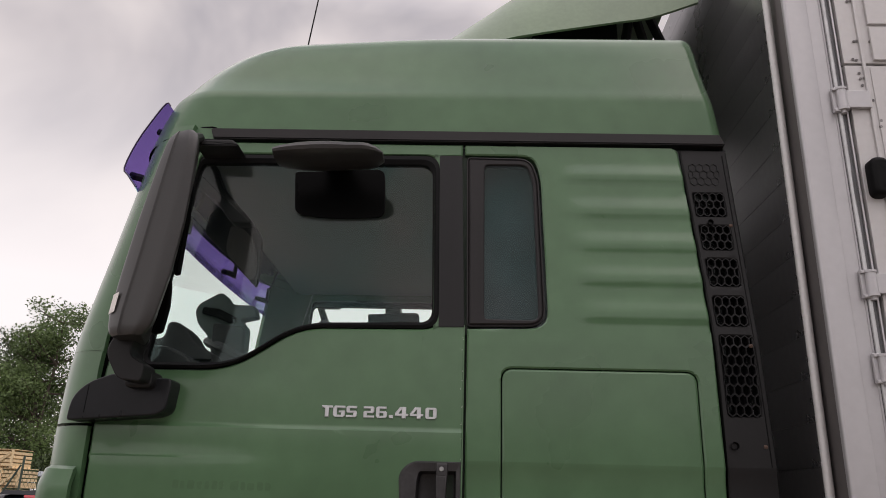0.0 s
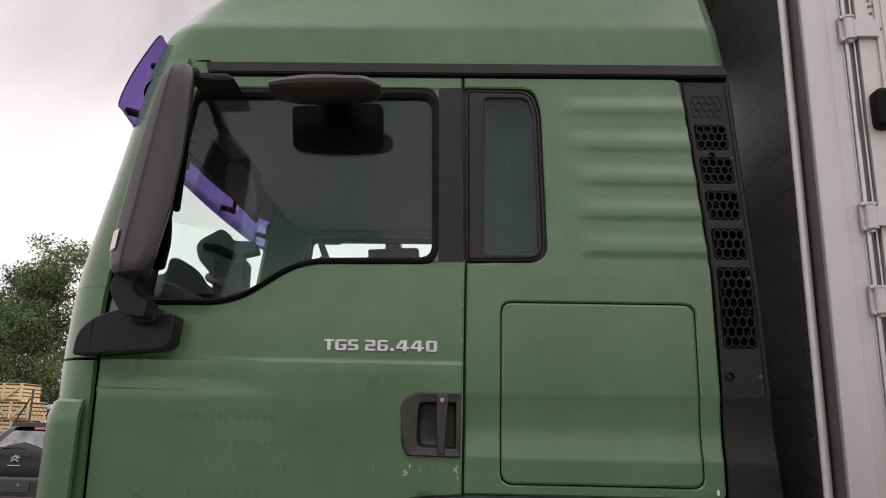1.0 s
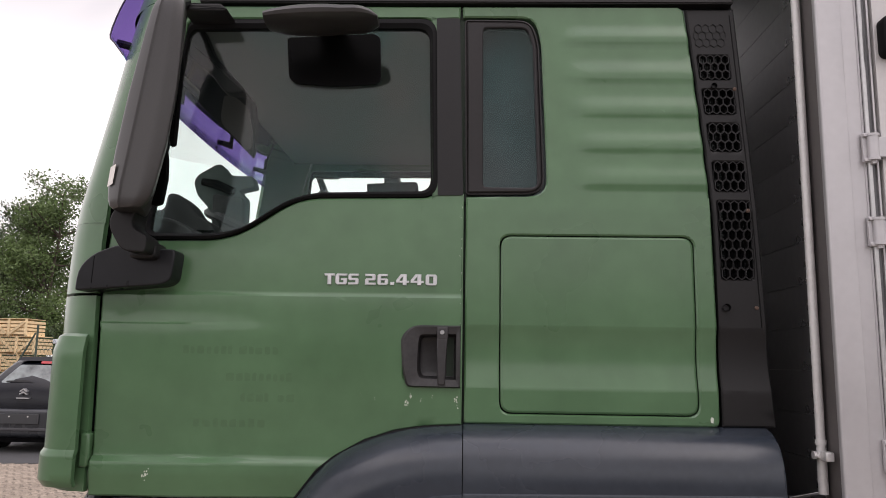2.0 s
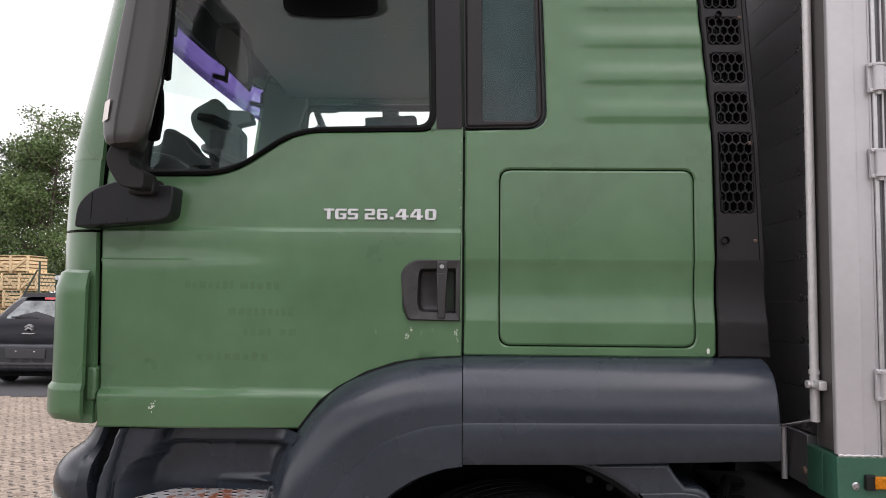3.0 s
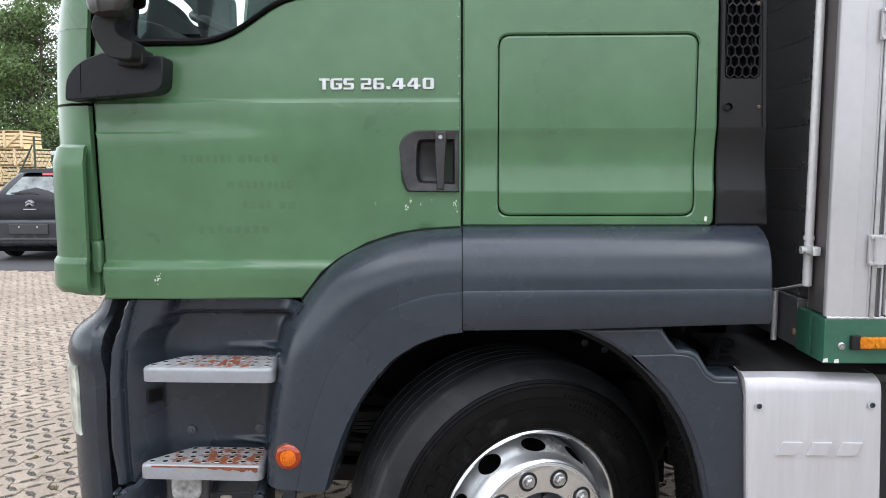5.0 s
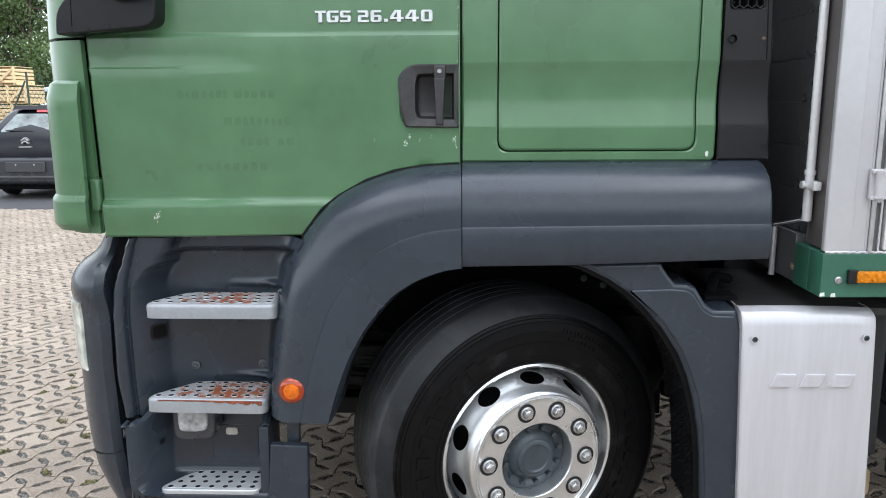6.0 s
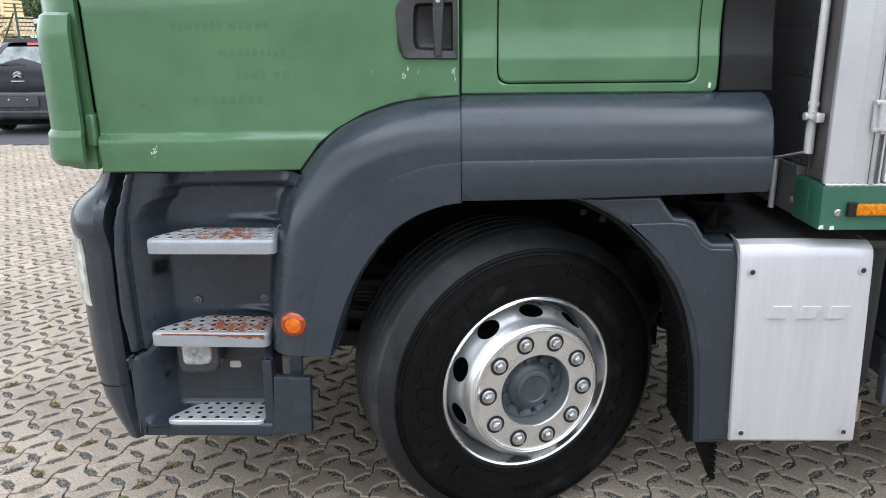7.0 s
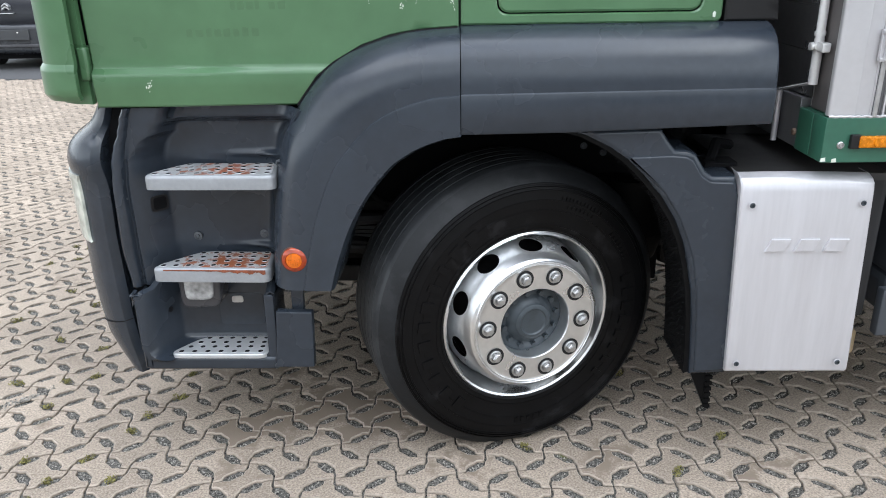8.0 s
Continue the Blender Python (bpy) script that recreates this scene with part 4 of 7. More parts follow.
hood = part("instrument_hood", slab(rounded([(-1.026, 2.246), (-1.012, 2.274), (-0.940, 2.317), (-0.918, 2.312), (-0.890, 2.272), (-0.802, 2.270), (-0.789, 2.228), (-0.850, 2.214), (-0.823, 2.185), (-0.823, 2.06),
                                          (-0.942, 2.06), (-0.959, 2.143), (-1.010, 2.194)], [0.015, 0.015, 0.02, 0.015, 0.03, 0.01, 0.01, 0.01, 0.01, 0.01, 0.01, 0.03, 0.02], 4), 0.50, 0.56, 0.006), HOOD, dash, "grey instrument hood on the dashboard")
part("hood_grip", rod([(-0.985, 0.485, 2.243), (-0.93, 0.48, 2.232), (-0.865, 0.485, 2.204)], [0.014, 0.018, 0.016], 10), RUBBER, hood)
part("switch_block", slab(rounded([(-0.941, 2.195), (-0.825, 2.180), (-0.820, 2.05), (-0.935, 2.05)], 0.015, 3), 0.47, 0.50, 0.006), DASH, hood)
part("dash_dome", slab(rounded([(-1.14, 2.02), (-1.14, 2.098), (-1.062, 2.106), (-1.053, 2.166), (-1.016, 2.163), (-0.971, 2.128), (-0.94, 2.080), (-0.89, 2.061), (-0.87, 2.02)], [0.01, 0.02, 0.02, 0.02, 0.02, 0.02, 0.03, 0.02, 0.01], 4), 0.33, 0.44, 0.012), DASH, dash)
sv = part("sun_visor", slab(rounded([(-0.968, 2.578), (-0.925, 2.611), (-0.875, 2.545), (-0.799, 2.545), (-0.757, 2.498), (-0.755, 2.321), (-0.762, 2.300), (-0.881, 2.417), (-0.972, 2.503)], [0.015, 0.015, 0.01, 0.02, 0.02, 0.02, 0.008, 0.01, 0.015], 4), 0.35, 0.37, 0.004), TRIM_DARK, truck, "dark fold-down sun visor behind the windscreen")
part("visor_panel", slab(rounded([(-0.876, 2.531), (-0.829, 2.521), (-0.783, 2.478), (-0.767, 2.405), (-0.764, 2.332), (-0.780, 2.324), (-0.877, 2.420), (-0.884, 2.454)], 0.012, 3), 0.344, 0.352), surface("visor_brown", (0.060, 0.052, 0.050), rough=0.6), sv, "brown visor panel")
part("pillar_lining", slab(rounded([(-0.990, 2.692), (-0.911, 2.715), (-0.868, 2.620), (-0.754, 2.498), (-0.757, 2.486), (-0.824, 2.484), (-0.875, 2.551), (-0.952, 2.614)], [0.01, 0.01, 0.02, 0.006, 0.006, 0.02, 0.02, 0.03], 4), 0.19, 0.24, 0.008), TRIM_DARK, truck)
part("windscreen_header", box((-1.172, 0.42, 2.706), (-1.145, 1.70, 2.724), 0.004), INTERIOR, truck)


# ---------------------------------------------------------------- purple outside visor over the windscreen
def visor():
    rows = []
    for i in range(31):
        y = 0.09 + 1.92 * i / 30
        e = abs((y - MID) / 0.96)
        bowed = 0.045 * (1 - e ** 2)
        low = 0.018 * max(0.0, (e - 0.88) / 0.12) ** 2
        bowed -= 0.009
        rows.append(spline([(-1.145 - bowed + low * 0.1, y, 2.556 + low), (-1.176 - bowed, y, 2.606 + 0.6 * low), (-1.193 - bowed, y, 2.640 + 0.3 * low), (-1.165 - bowed, y, 2.740), (-1.120 - bowed, y, 2.832), (-1.082 - bowed, y, 2.898 - 0.2 * low), (-1.066 - bowed, y, 2.890 - 0.3 * low)], 3))
    VISOR_END.extend(rows[0])
    return thick(grid_mesh(rows), 0.005)


VISOR_END = []
vz = part("purple_visor", visor(), VISOR, truck, "translucent purple acrylic sun visor", smooth=60)
vz.visible_shadow = False
part("visor_edge", rod(VISOR_END, 0.0028, 6), surface("dark_purple_edge", (0.030, 0.012, 0.055), rough=0.3), vz, "dark polished visor edge")
for by in (0.20, 0.72, 1.38, 1.90):
    b = 0.05 * (1 - ((by - MID) / 0.95) ** 2)
    part("visor_bracket", join(rod([(-1.20 - b, by, 2.665), (-1.13 - b, by, 2.645)], 0.014, 8), rod([(-1.13 - b, by, 2.72), (-1.135 - b, by, 2.63)], 0.010, 8),
                               rod([(-1.125 - b, by, 2.84), (-1.08 - b, by, 2.815)], 0.012, 8), rod([(-1.09 - b, by, 2.815), (-1.13 - b, by, 2.70)], 0.006, 6)), BLACK_PLASTIC, vz, "black visor bracket")

# ---------------------------------------------------------------- mirrors


def mirror_housing():
    """Tall housing of flat faces with soft edges; its glass looks back."""
    section = rounded([(-1.0, 0.75), (-1.0, -0.45), (-0.30, -0.84), (-0.24, -0.78), (0.62, -1.0), (1.0, -0.86), (0.90, -0.55), (0.10, 0.95), (-0.6, 1.0)],
                      [0.25, 0.22, 0.04, 0.04, 0.20, 0.10, 0.10, 0.2, 0.3], 4)
    rows = []
    levels = [(1.992, -0.980, -0.885, 0.70), (2.000, -0.990, -0.872, 0.88), (2.02, -0.996, -0.857, 0.98), (2.055, -0.998, -0.846, 1.03), (2.17, -0.985, -0.823, 1.08), (2.327, -0.962, -0.805, 1.08), (2.43, -0.943, -0.800, 1.04),
              (2.52, -0.926, -0.799, 0.95), (2.575, -0.915, -0.800, 0.82), (2.602, -0.907, -0.806, 0.66), (2.616, -0.895, -0.820, 0.44)]
    for z, xl, xr, s in levels:
        rows.append([((xl + xr) / 2 + (xr - xl) / 2 * u, -0.185 + 0.088 * (0.6 + 0.4 * min(1, s)) * w, z) for u, w in section])
    bm = grid_mesh(rows, closed=True, caps=True)
    bmesh.ops.recalc_face_normals(bm, faces=bm.faces[:])
    return bm


def mirror_set(far):
    flip = mirrored if far else (lambda b: b)
    mo = rounded([(-1.143, 1.777), (-0.888, 1.797), (-0.858, 1.812), (-0.850, 1.904), (-0.996, 1.899), (-1.020, 1.916), (-1.094, 1.890), (-1.138, 1.845)], [0.012, 0.03, 0.02, 0.018, 0.012, 0.012, 0.04, 0.03], 3)
    m = part("side_mirror", flip(slab(mo, -0.075, 0.02, 0.005, 3)), MIRROR_PLASTIC, truck, "black plastic side mirror on a curved arm")
    part("foot_seam", flip(rod([(-1.091, -0.0745, 1.880), (-1.094, -0.0745, 1.800)], 0.0016, 6)), DARK, m)
    elbow = rounded([(-0.975, 2.022), (-0.931, 2.026), (-0.927, 2.010), (-0.944, 1.971), (-0.938, 1.949), (-0.897, 1.925), (-0.900, 1.878), (-0.968, 1.884), (-1.002, 1.938), (-1.010, 1.967), (-0.999, 1.999)], [0.012, 0.008, 0.010, 0.025, 0.025, 0.012, 0.012, 0.02, 0.03, 0.02, 0.02], 4)
    part("mirror_arm", flip(slab(elbow, -0.172, -0.085, 0.004, 3)), BLACK_PLASTIC, m, "flat curved mirror arm")
    part("arm_socket", flip(slab(rounded([(-0.975, 1.870), (-0.970, 1.915), (-0.897, 1.922), (-0.893, 1.870)], 0.018, 3), -0.112, -0.03, 0.008, 3)), BLACK_PLASTIC, m)
    part("housing", flip(mirror_housing()), HOUSING_PLASTIC, m, "tall black mirror housing")
    part("mirror_glass", flip(join(slab(rounded([(-0.900, 2.030), (-0.888, 2.012), (-0.862, 2.019), (-0.852, 2.094), (-0.8545, 2.15), (-0.862, 2.190), (-0.90, 2.19)], 0.008, 3), -0.172, -0.155, 0.004),
                                    slab(rounded([(-0.850, 2.188), (-0.836, 2.193), (-0.8305, 2.372), (-0.830, 2.470), (-0.87, 2.470), (-0.87, 2.30)], 0.005, 3), -0.172, -0.155, 0.004))), MIRROR_GLASS, m, "dark mirror face")
    part("upper_arm", flip(slab(rounded([(-0.895, 2.664), (-0.890, 2.690), (-0.775, 2.690), (-0.752, 2.672), (-0.76, 2.664)], 0.006, 3), -0.045, 0.05, 0.006)), BLACK_PLASTIC, m)
    part("pivot_cover", flip(rod([(-0.868, -0.16, 2.615), (-0.880, -0.10, 2.660), (-0.89, -0.03, 2.70)], [0.022, 0.020, 0.018], 10)), BLACK_PLASTIC, m)
    if not far:
        part("sticker", thick(grid_mesh([[(-0.9905 + 0.10 * (z0 - 2.058), -0.2330, z0), (-0.9710 + 0.10 * (z0 - 2.058), -0.2452, z0 + 0.006)] for z0 in (2.052, 2.080, 2.108)]), -0.0012), WHITE_STICKER, m, "white sticker", smooth=0)
    # ramp mirror over the door
    rows = []
    for i in range(17):
        t = i / 16
        x = -0.600 + 0.335 * t
        s = max(0.03, (math.sin(math.pi * min(1, 0.06 + t * 0.94)) ** 0.45) if t < 0.75 else (1 - ((t - 0.75) / 0.25) ** 3 * 0.9) * 0.9)
        top, bot = 2.595 + 0.026 * s + 0.004 * t, 2.588 - 0.024 * s * (1.2 - 0.5 * t)
        row = []
        for k in range(20):
            a = 2 * math.pi * k / 20
            zz = (top + bot) / 2 + (top - bot) / 2 * abs(math.sin(a)) ** 0.8 * (1 if math.sin(a) > 0 else -1)
            row.append((x, -0.125 + 0.085 * (0.35 + 0.65 * s) * math.cos(a), zz))
        rows.append(row)
    bm = grid_mesh(rows, closed=True, caps=True)
    bmesh.ops.recalc_face_normals(bm, faces=bm.faces[:])
    r = part("ramp_mirror", flip(bm), HOUSING_PLASTIC, truck, "black ramp mirror above the door window")
    part("mount", flip(join(box((-0.49, -0.10, 2.60), (-0.37, -0.03, 2.652), 0.008), box((-0.48, -0.05, 2.63), (-0.39, 0.05, 2.672), 0.006))), BLACK_PLASTIC, r)
    part("mirror_face", flip(sheet(rounded([(-0.566, 2.475), (-0.545, 2.457), (-0.414, 2.446), (-0.285, 2.456), (-0.271, 2.472), (-0.279, 2.616), (-0.297, 2.630), (-0.580, 2.616)], [0.015, 0.02, 0.08, 0.02, 0.01, 0.012, 0.012, 0.012], 4), 0.001, 0.008)), MIRROR_GLASS, r, "black mirror face hanging below")


mirror_set(False)
mirror_set(True)


# ---------------------------------------------------------------- roof spoiler and aerial
def spoiler():
    top = spline([(-0.10, 3.452), (-0.0466, 3.4935), (0.0748, 3.586), (0.2054, 3.683), (0.42, 3.79), (0.68, 3.87), (0.955, 3.93)], 5)
    low = spline([(-0.10, 3.300), (0.02, 3.345), (0.14, 3.390), (0.268, 3.4193), (0.597, 3.4764), (0.7446, 3.5021), (0.9402, 3.5754)], 5)
    bms = [grid_mesh([[(x, y, z) for x, z in top] for y in (0.55, 0.62, 0.8, MID, 1.30, 1.48, 1.55)])]
    for y in (0.43, 1.67):
        rows = [[(x, y, z) for x, z in low]] + [[(a[0] + (b[0] - a[0]) * t, y + (0.12 if y < 1 else -0.12) * (0.55 * t + 0.45 * t ** 3), a[1] + (b[1] - a[1]) * t) for a, b in zip(low, top)] for t in (0.25, 0.5, 0.75, 0.9, 1.0)]
        bms.append(grid_mesh(rows))
    bm = join(*bms)
    bmesh.ops.remove_doubles(bm, verts=bm.verts, dist=0.002)
    return thick(bm, -0.012)


sp = part("roof_spoiler", spoiler(), LIT_GREEN, truck, "green roof air spoiler, paint brightened for sky light")
for yy in (0.60, 1.50):
    # black plate stands in for the shaded hollow under the spoiler
    part("spoiler_frame", slab([(0.16, 3.30), (0.64, 3.30), (0.632, 3.60), (0.28, 3.545)], yy - 0.02, yy + 0.02), BLACK_PLASTIC, sp)
    for a, b in ((0.655, 0.70), (0.77, 0.715), (0.855, 0.77)):
        part("spoiler_strut", rod([(a, yy, 3.30), (a, yy, 3.42), (b, yy, 3.66)], 0.021, 8), BLACK_PLASTIC, sp, "black spoiler strut" if a < 0.7 and yy < 1 else "")
part("aerial", rod([(-0.700, 0.50, 3.30), (-0.691, 0.50, 3.427), (-0.655, 0.50, 3.75), (-0.61, 0.5, 4.1)], [0.006, 0.0035, 0.003, 0.002], 6), RUBBER, truck, "thin black aerial")


# ---------------------------------------------------------------- wheel arch and cladding of dark grey plastic
def arch_front():
    inner = spline([(-0.402, 0.643), (-0.372, 0.745), (-0.333, 0.845), (-0.276, 0.944), (-0.205, 1.029), (-0.160, 1.062), (-0.115, 1.087), (-0.050, 1.110), (0.000, 1.1178)], 4)
    outer = spline([(-0.600, 0.643), (-0.588, 0.780), (-0.572, 0.920), (-0.535, 1.090), (-0.481, 1.187), (-0.395, 1.290), (-0.290, 1.352), (-0.150, 1.393), (0.000, 1.405)], 4)
    rows = []
    for a, b in zip(inner, outer):
        row = [(a[0] + 0.012, 0.10, a[1] + 0.002), (a[0] + 0.004, -0.118, a[1])]
        for w in (0.015, 0.12, 0.25, 0.375, 0.386, 0.394, 0.405, 0.48, 0.56, 0.62, 0.68, 0.74, 0.80, 0.84, 0.86, 0.88, 0.90, 0.92, 0.94, 0.96, 0.975, 0.987, 0.995, 1.0):
            y = -0.130
            if w > 0.52:
                t = (w - 0.52) / 0.48
                y = -0.130 + 0.150 * (1 - math.sqrt(max(0.0, 1 - t ** 2.4)))
            y -= 0.0050 * (1 - smoothstep(0.384, 0.394, w))
            q = w * 0.988
            row.append((a[0] + (b[0] - a[0]) * q, y, a[1] + (b[1] - a[1]) * q))
        row.append((a[0] + (b[0] - a[0]) * 0.988, 0.06, a[1] + (b[1] - a[1]) * 0.988))
        rows.append(row)
    return thick(grid_mesh(rows), -0.006)


fender = part("wheel_arch", arch_front(), PLASTIC, truck, "dark grey plastic wheel arch")
# black rod draws the shade of the gap between arch and door
part("arch_seal", rod([(x - 0.002, -0.004, z - 0.003) for x, z in ARCH], 0.0055, 8), RUBBER, fender, "black rod standing in for the shaded gap along the door")


def arch_rear():
    prof = [(0.30, 1.128), (-0.118, 1.128), (-0.131, 1.131), (-0.1348, 1.138), (-0.1353, 1.2340), (-0.1346, 1.2360), (-0.1303, 1.2390), (-0.130, 1.262), (-0.1265, 1.292), (-0.1185, 1.324), (-0.106, 1.351), (-0.089, 1.373), (-0.067, 1.389), (-0.040, 1.401), (-0.005, 1.410), (0.05, 1.411), (0.30, 1.411)]
    rows = [[(x, y, z + (0.0133 * x + 0.02 * max(0.0, x - 0.3) - 0.0102 if z < 1.20 else 0.010 * (x - 0.43) if z < 1.25 else 0.0015 * (x - 0.43))) for y, z in prof] for x in (0.0022, 0.15, 0.30, 0.45, 0.60, 0.75, 0.866, 0.872)]
    rows[-1] = [(0.872, y + 0.004 if y < 0 else y, z) for _, y, z in rows[-1]]
    return grid_mesh(rows, closed=True, caps=True)


bm = arch_rear()
bmesh.ops.recalc_face_normals(bm, faces=bm.faces[:])
part("arch_extension", bm, PLASTIC, truck, "dark grey side cladding behind the arch")

# the same cladding on the truck's far side
part("wheel_arch", mirrored(arch_front()), PLASTIC, truck)
bm = mirrored(arch_rear())
bmesh.ops.recalc_face_normals(bm, faces=bm.faces[:])
part("arch_extension", bm, PLASTIC, truck)

# near-black boxes close the inner wheel house; the low ones are added to block light
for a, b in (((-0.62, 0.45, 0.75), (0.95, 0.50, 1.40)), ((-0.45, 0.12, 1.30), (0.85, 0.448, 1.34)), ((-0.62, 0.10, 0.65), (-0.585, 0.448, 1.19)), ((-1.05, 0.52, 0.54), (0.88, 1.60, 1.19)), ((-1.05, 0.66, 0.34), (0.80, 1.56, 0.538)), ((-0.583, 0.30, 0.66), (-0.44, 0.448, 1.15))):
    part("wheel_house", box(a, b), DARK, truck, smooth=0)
# first box is an unseen block added to darken the ground under the truck
ax = part("front_axle", join(box((0.82, 0.72, 0.36), (2.7, 1.52, 0.655), 0.05), rod([(0.30, 0.45, 0.47), (0.26, 1.9, 0.47)], 0.07, 10), box((-0.6, 0.50, 0.66), (1.6, 0.58, 0.92)), box((-0.6, 1.66, 0.66), (6.6, 1.74, 0.92)), box((0.9, 0.50, 0.66), (6.6, 0.58, 0.92)),
                             rod([(-0.45, 0.40, 0.60), (0.20, 0.42, 0.52), (0.75, 0.40, 0.62)], 0.035, 8), rod([(-0.50, 0.30, 0.72), (-0.10, 0.36, 0.72)], 0.022, 8), rod([(-0.42, 0.28, 0.63), (0.1, 0.30, 0.60)], 0.014, 8)), CHASSIS, truck, "dirty black axle and frame with an added unseen block")
part("spring_pack", join(*[box((-0.56, 0.40 + 0.002 * k, 0.655 - 0.017 * k), (0.90 - 0.10 * k, 0.48 - 0.002 * k, 0.670 - 0.017 * k), 0.002, 1) for k in range(3)]), surface("greasy_steel", (0.022, 0.025, 0.028), rough=0.5, vary=0.4, scale=12, bump=0.2, bscale=60), ax, "dirty leaf spring pack")
part("air_tank", rod([(-0.50, 0.52, 0.60), (-0.485, 0.52, 0.60), (-0.455, 0.52, 0.60), (-0.25, 0.52, 0.60), (-0.22, 0.52, 0.60), (-0.20, 0.52, 0.60)], [0.02, 0.075, 0.10, 0.10, 0.075, 0.02], 18), RUBBER, ax, "round black air tank")
part("cross_bar", box((-0.62, 0.56, 0.375), (-0.05, 0.62, 0.445), 0.008), CHASSIS, ax)
part("brake_hose", rod(spline([(-0.40, 0.34, 0.98), (-0.34, 0.30, 0.86), (-0.26, 0.26, 0.80), (-0.16, 0.26, 0.84), (-0.08, 0.30, 0.92)], 6), 0.010, 8), RUBBER, ax)
part("steel_strap", box((-0.36, 0.36, 0.705), (-0.25, 0.38, 0.712), 0.002), HUB, ax)
bolt_me = mesh_of("liner_bolt", revolve([(0.013, 0.0), (0.012, 0.004), (0.007, 0.005), (0.006, 0.010), (0.0001, 0.011)], 12, Matrix.Rotation(radians(-90), 4, 'Z')), WELL_BOLT, 30)
for bx, bz in ((0.445, 0.951), (0.642, 0.830), (0.627, 0.789), (0.584, 0.787), (0.516, 0.926)):
    piece("liner_bolt", bolt_me, ax, Matrix.Translation((bx, 0.449, bz)))
part("air_bellows", rod([(0.62, 0.42, 0.55), (0.62, 0.42, 0.65), (0.62, 0.42, 0.75), (0.62, 0.42, 0.85)], [0.10, 0.13, 0.10, 0.12], 16), RUBBER, ax)


# mudguard behind the wheel
MUD_CURVE = [(0.300, 1.124), (0.36, 1.108), (0.432, 1.072), (0.487, 1.034), (0.535, 0.988), (0.590, 0.925), (0.638, 0.850), (0.669, 0.780), (0.691, 0.705), (0.709, 0.618), (0.719, 0.533), (0.726, 0.43), (0.730, 0.327)]


def mud():
    o = MUD_CURVE + [(0.845, 0.331), (0.838, 0.50), (0.828, 0.70), (0.816, 0.935), (0.800, 0.985), (0.735, 0.985), (0.712, 1.000), (0.680, 1.052), (0.655, 1.062), (0.620, 1.064), (0.598, 1.090), (0.575, 1.128)]
    return slab(o, -0.105, 0.17, 0.014, 4)


mg = part("mudguard", mud(), PLASTIC, truck, "dark grey plastic mudguard")
part("mudguard", mirrored(mud()), PLASTIC, truck)
part("raised_edge", slab(rounded([(0.482, 1.046), (0.610, 1.050), (0.650, 1.046), (0.672, 1.036), (0.702, 0.988), (0.730, 0.970), (0.795, 0.968), (0.812, 0.93), (0.826, 0.70), (0.836, 0.50), (0.842, 0.345), (0.742, 0.340), (0.736, 0.45), (0.722, 0.62), (0.702, 0.72), (0.678, 0.79), (0.645, 0.865), (0.595, 0.94)], 0.006, 2), -0.110, -0.09, 0.006, 3), PLASTIC, mg)
part("mud_flap", join(slab([(0.700, 0.36), (0.835, 0.36), (0.842, 0.30), (0.850, 0.12), (0.835, 0.125), (0.790, 0.23), (0.740, 0.34)], 0.02, 0.05), *[box((0.828, 0.012, 0.13 + 0.022 * k), (0.850, 0.022, 0.142 + 0.022 * k)) for k in range(9)]), RUBBER, mg, "ragged black rubber mud flap")


def spray_mat():
    """A mat of short bristles on the inside of the mudguard."""
    r = random.Random(9)
    mat = slab(MUD_CURVE + [(x - 0.014, z - 0.006) for x, z in reversed(MUD_CURVE)], -0.085, 0.165)
    v, f = [], []
    for _ in range(1500):
        i = r.randrange(2, len(MUD_CURVE) - 1)
        t = r.random()
        x, z = [MUD_CURVE[i][q] + (MUD_CURVE[i + 1][q] - MUD_CURVE[i][q]) * t for q in (0, 1)]
        y, ln = r.uniform(-0.08, 0.16), r.uniform(0.006, 0.018)
        tip = Vector((x - 0.012 - ln * r.uniform(0.5, 1), y + r.uniform(-0.01, 0.01), z - 0.006 - ln * r.uniform(0.1, 0.9)))
        o = len(v)
        v += [(x - 0.010, y, z - 0.006), (x - 0.010, y + 0.0022, z - 0.004), (x - 0.010, y + 0.001, z - 0.008), tuple(tip)]
        f += [(o, o + 1, o + 3), (o + 1, o + 2, o + 3), (o + 2, o, o + 3)]
    me = bpy.data.meshes.new("tmp")
    me.from_pydata(v, [], f)
    b2 = bmesh.new()
    b2.from_mesh(me)
    bpy.data.meshes.remove(me)
    return join(mat, b2)


tagged(part("spray_brush", spray_mat(), RUBBER, mg, "black bristle spray mat", smooth=0), "black bristle spray mat", kind="stuff")


# ---------------------------------------------------------------- steps under the door
def arch_edge(z):
    """Where the arch's outer edge stands at the height z."""
    tab = [(0.643, -0.600), (0.780, -0.588), (0.920, -0.572), (1.090, -0.535), (1.187, -0.481)]
    for a, b in zip(tab, tab[1:]):
        if z <= b[0] or b is tab[-1]:
            t = max(0.0, (z - a[0]) / (b[0] - a[0]))
            return a[1] + (b[1] - a[1]) * t


WELL_EDGES = [  # z, both edges of the lip, start of the flared wall
    (0.61, -1.070, -1.039, -1.030), (0.75, -1.0835, -1.044, -1.035), (0.93, -1.080, -1.0455, -1.036), (1.02, -1.072, -1.038, -1.029), (1.04, -1.066, -1.0346, -1.022),
    (1.07, -1.056, -1.028, -0.999), (1.11, -1.038, -1.016, -0.955), (1.15, -1.026, -1.005, -0.928), (1.19, -1.012, -0.992, -0.915)]


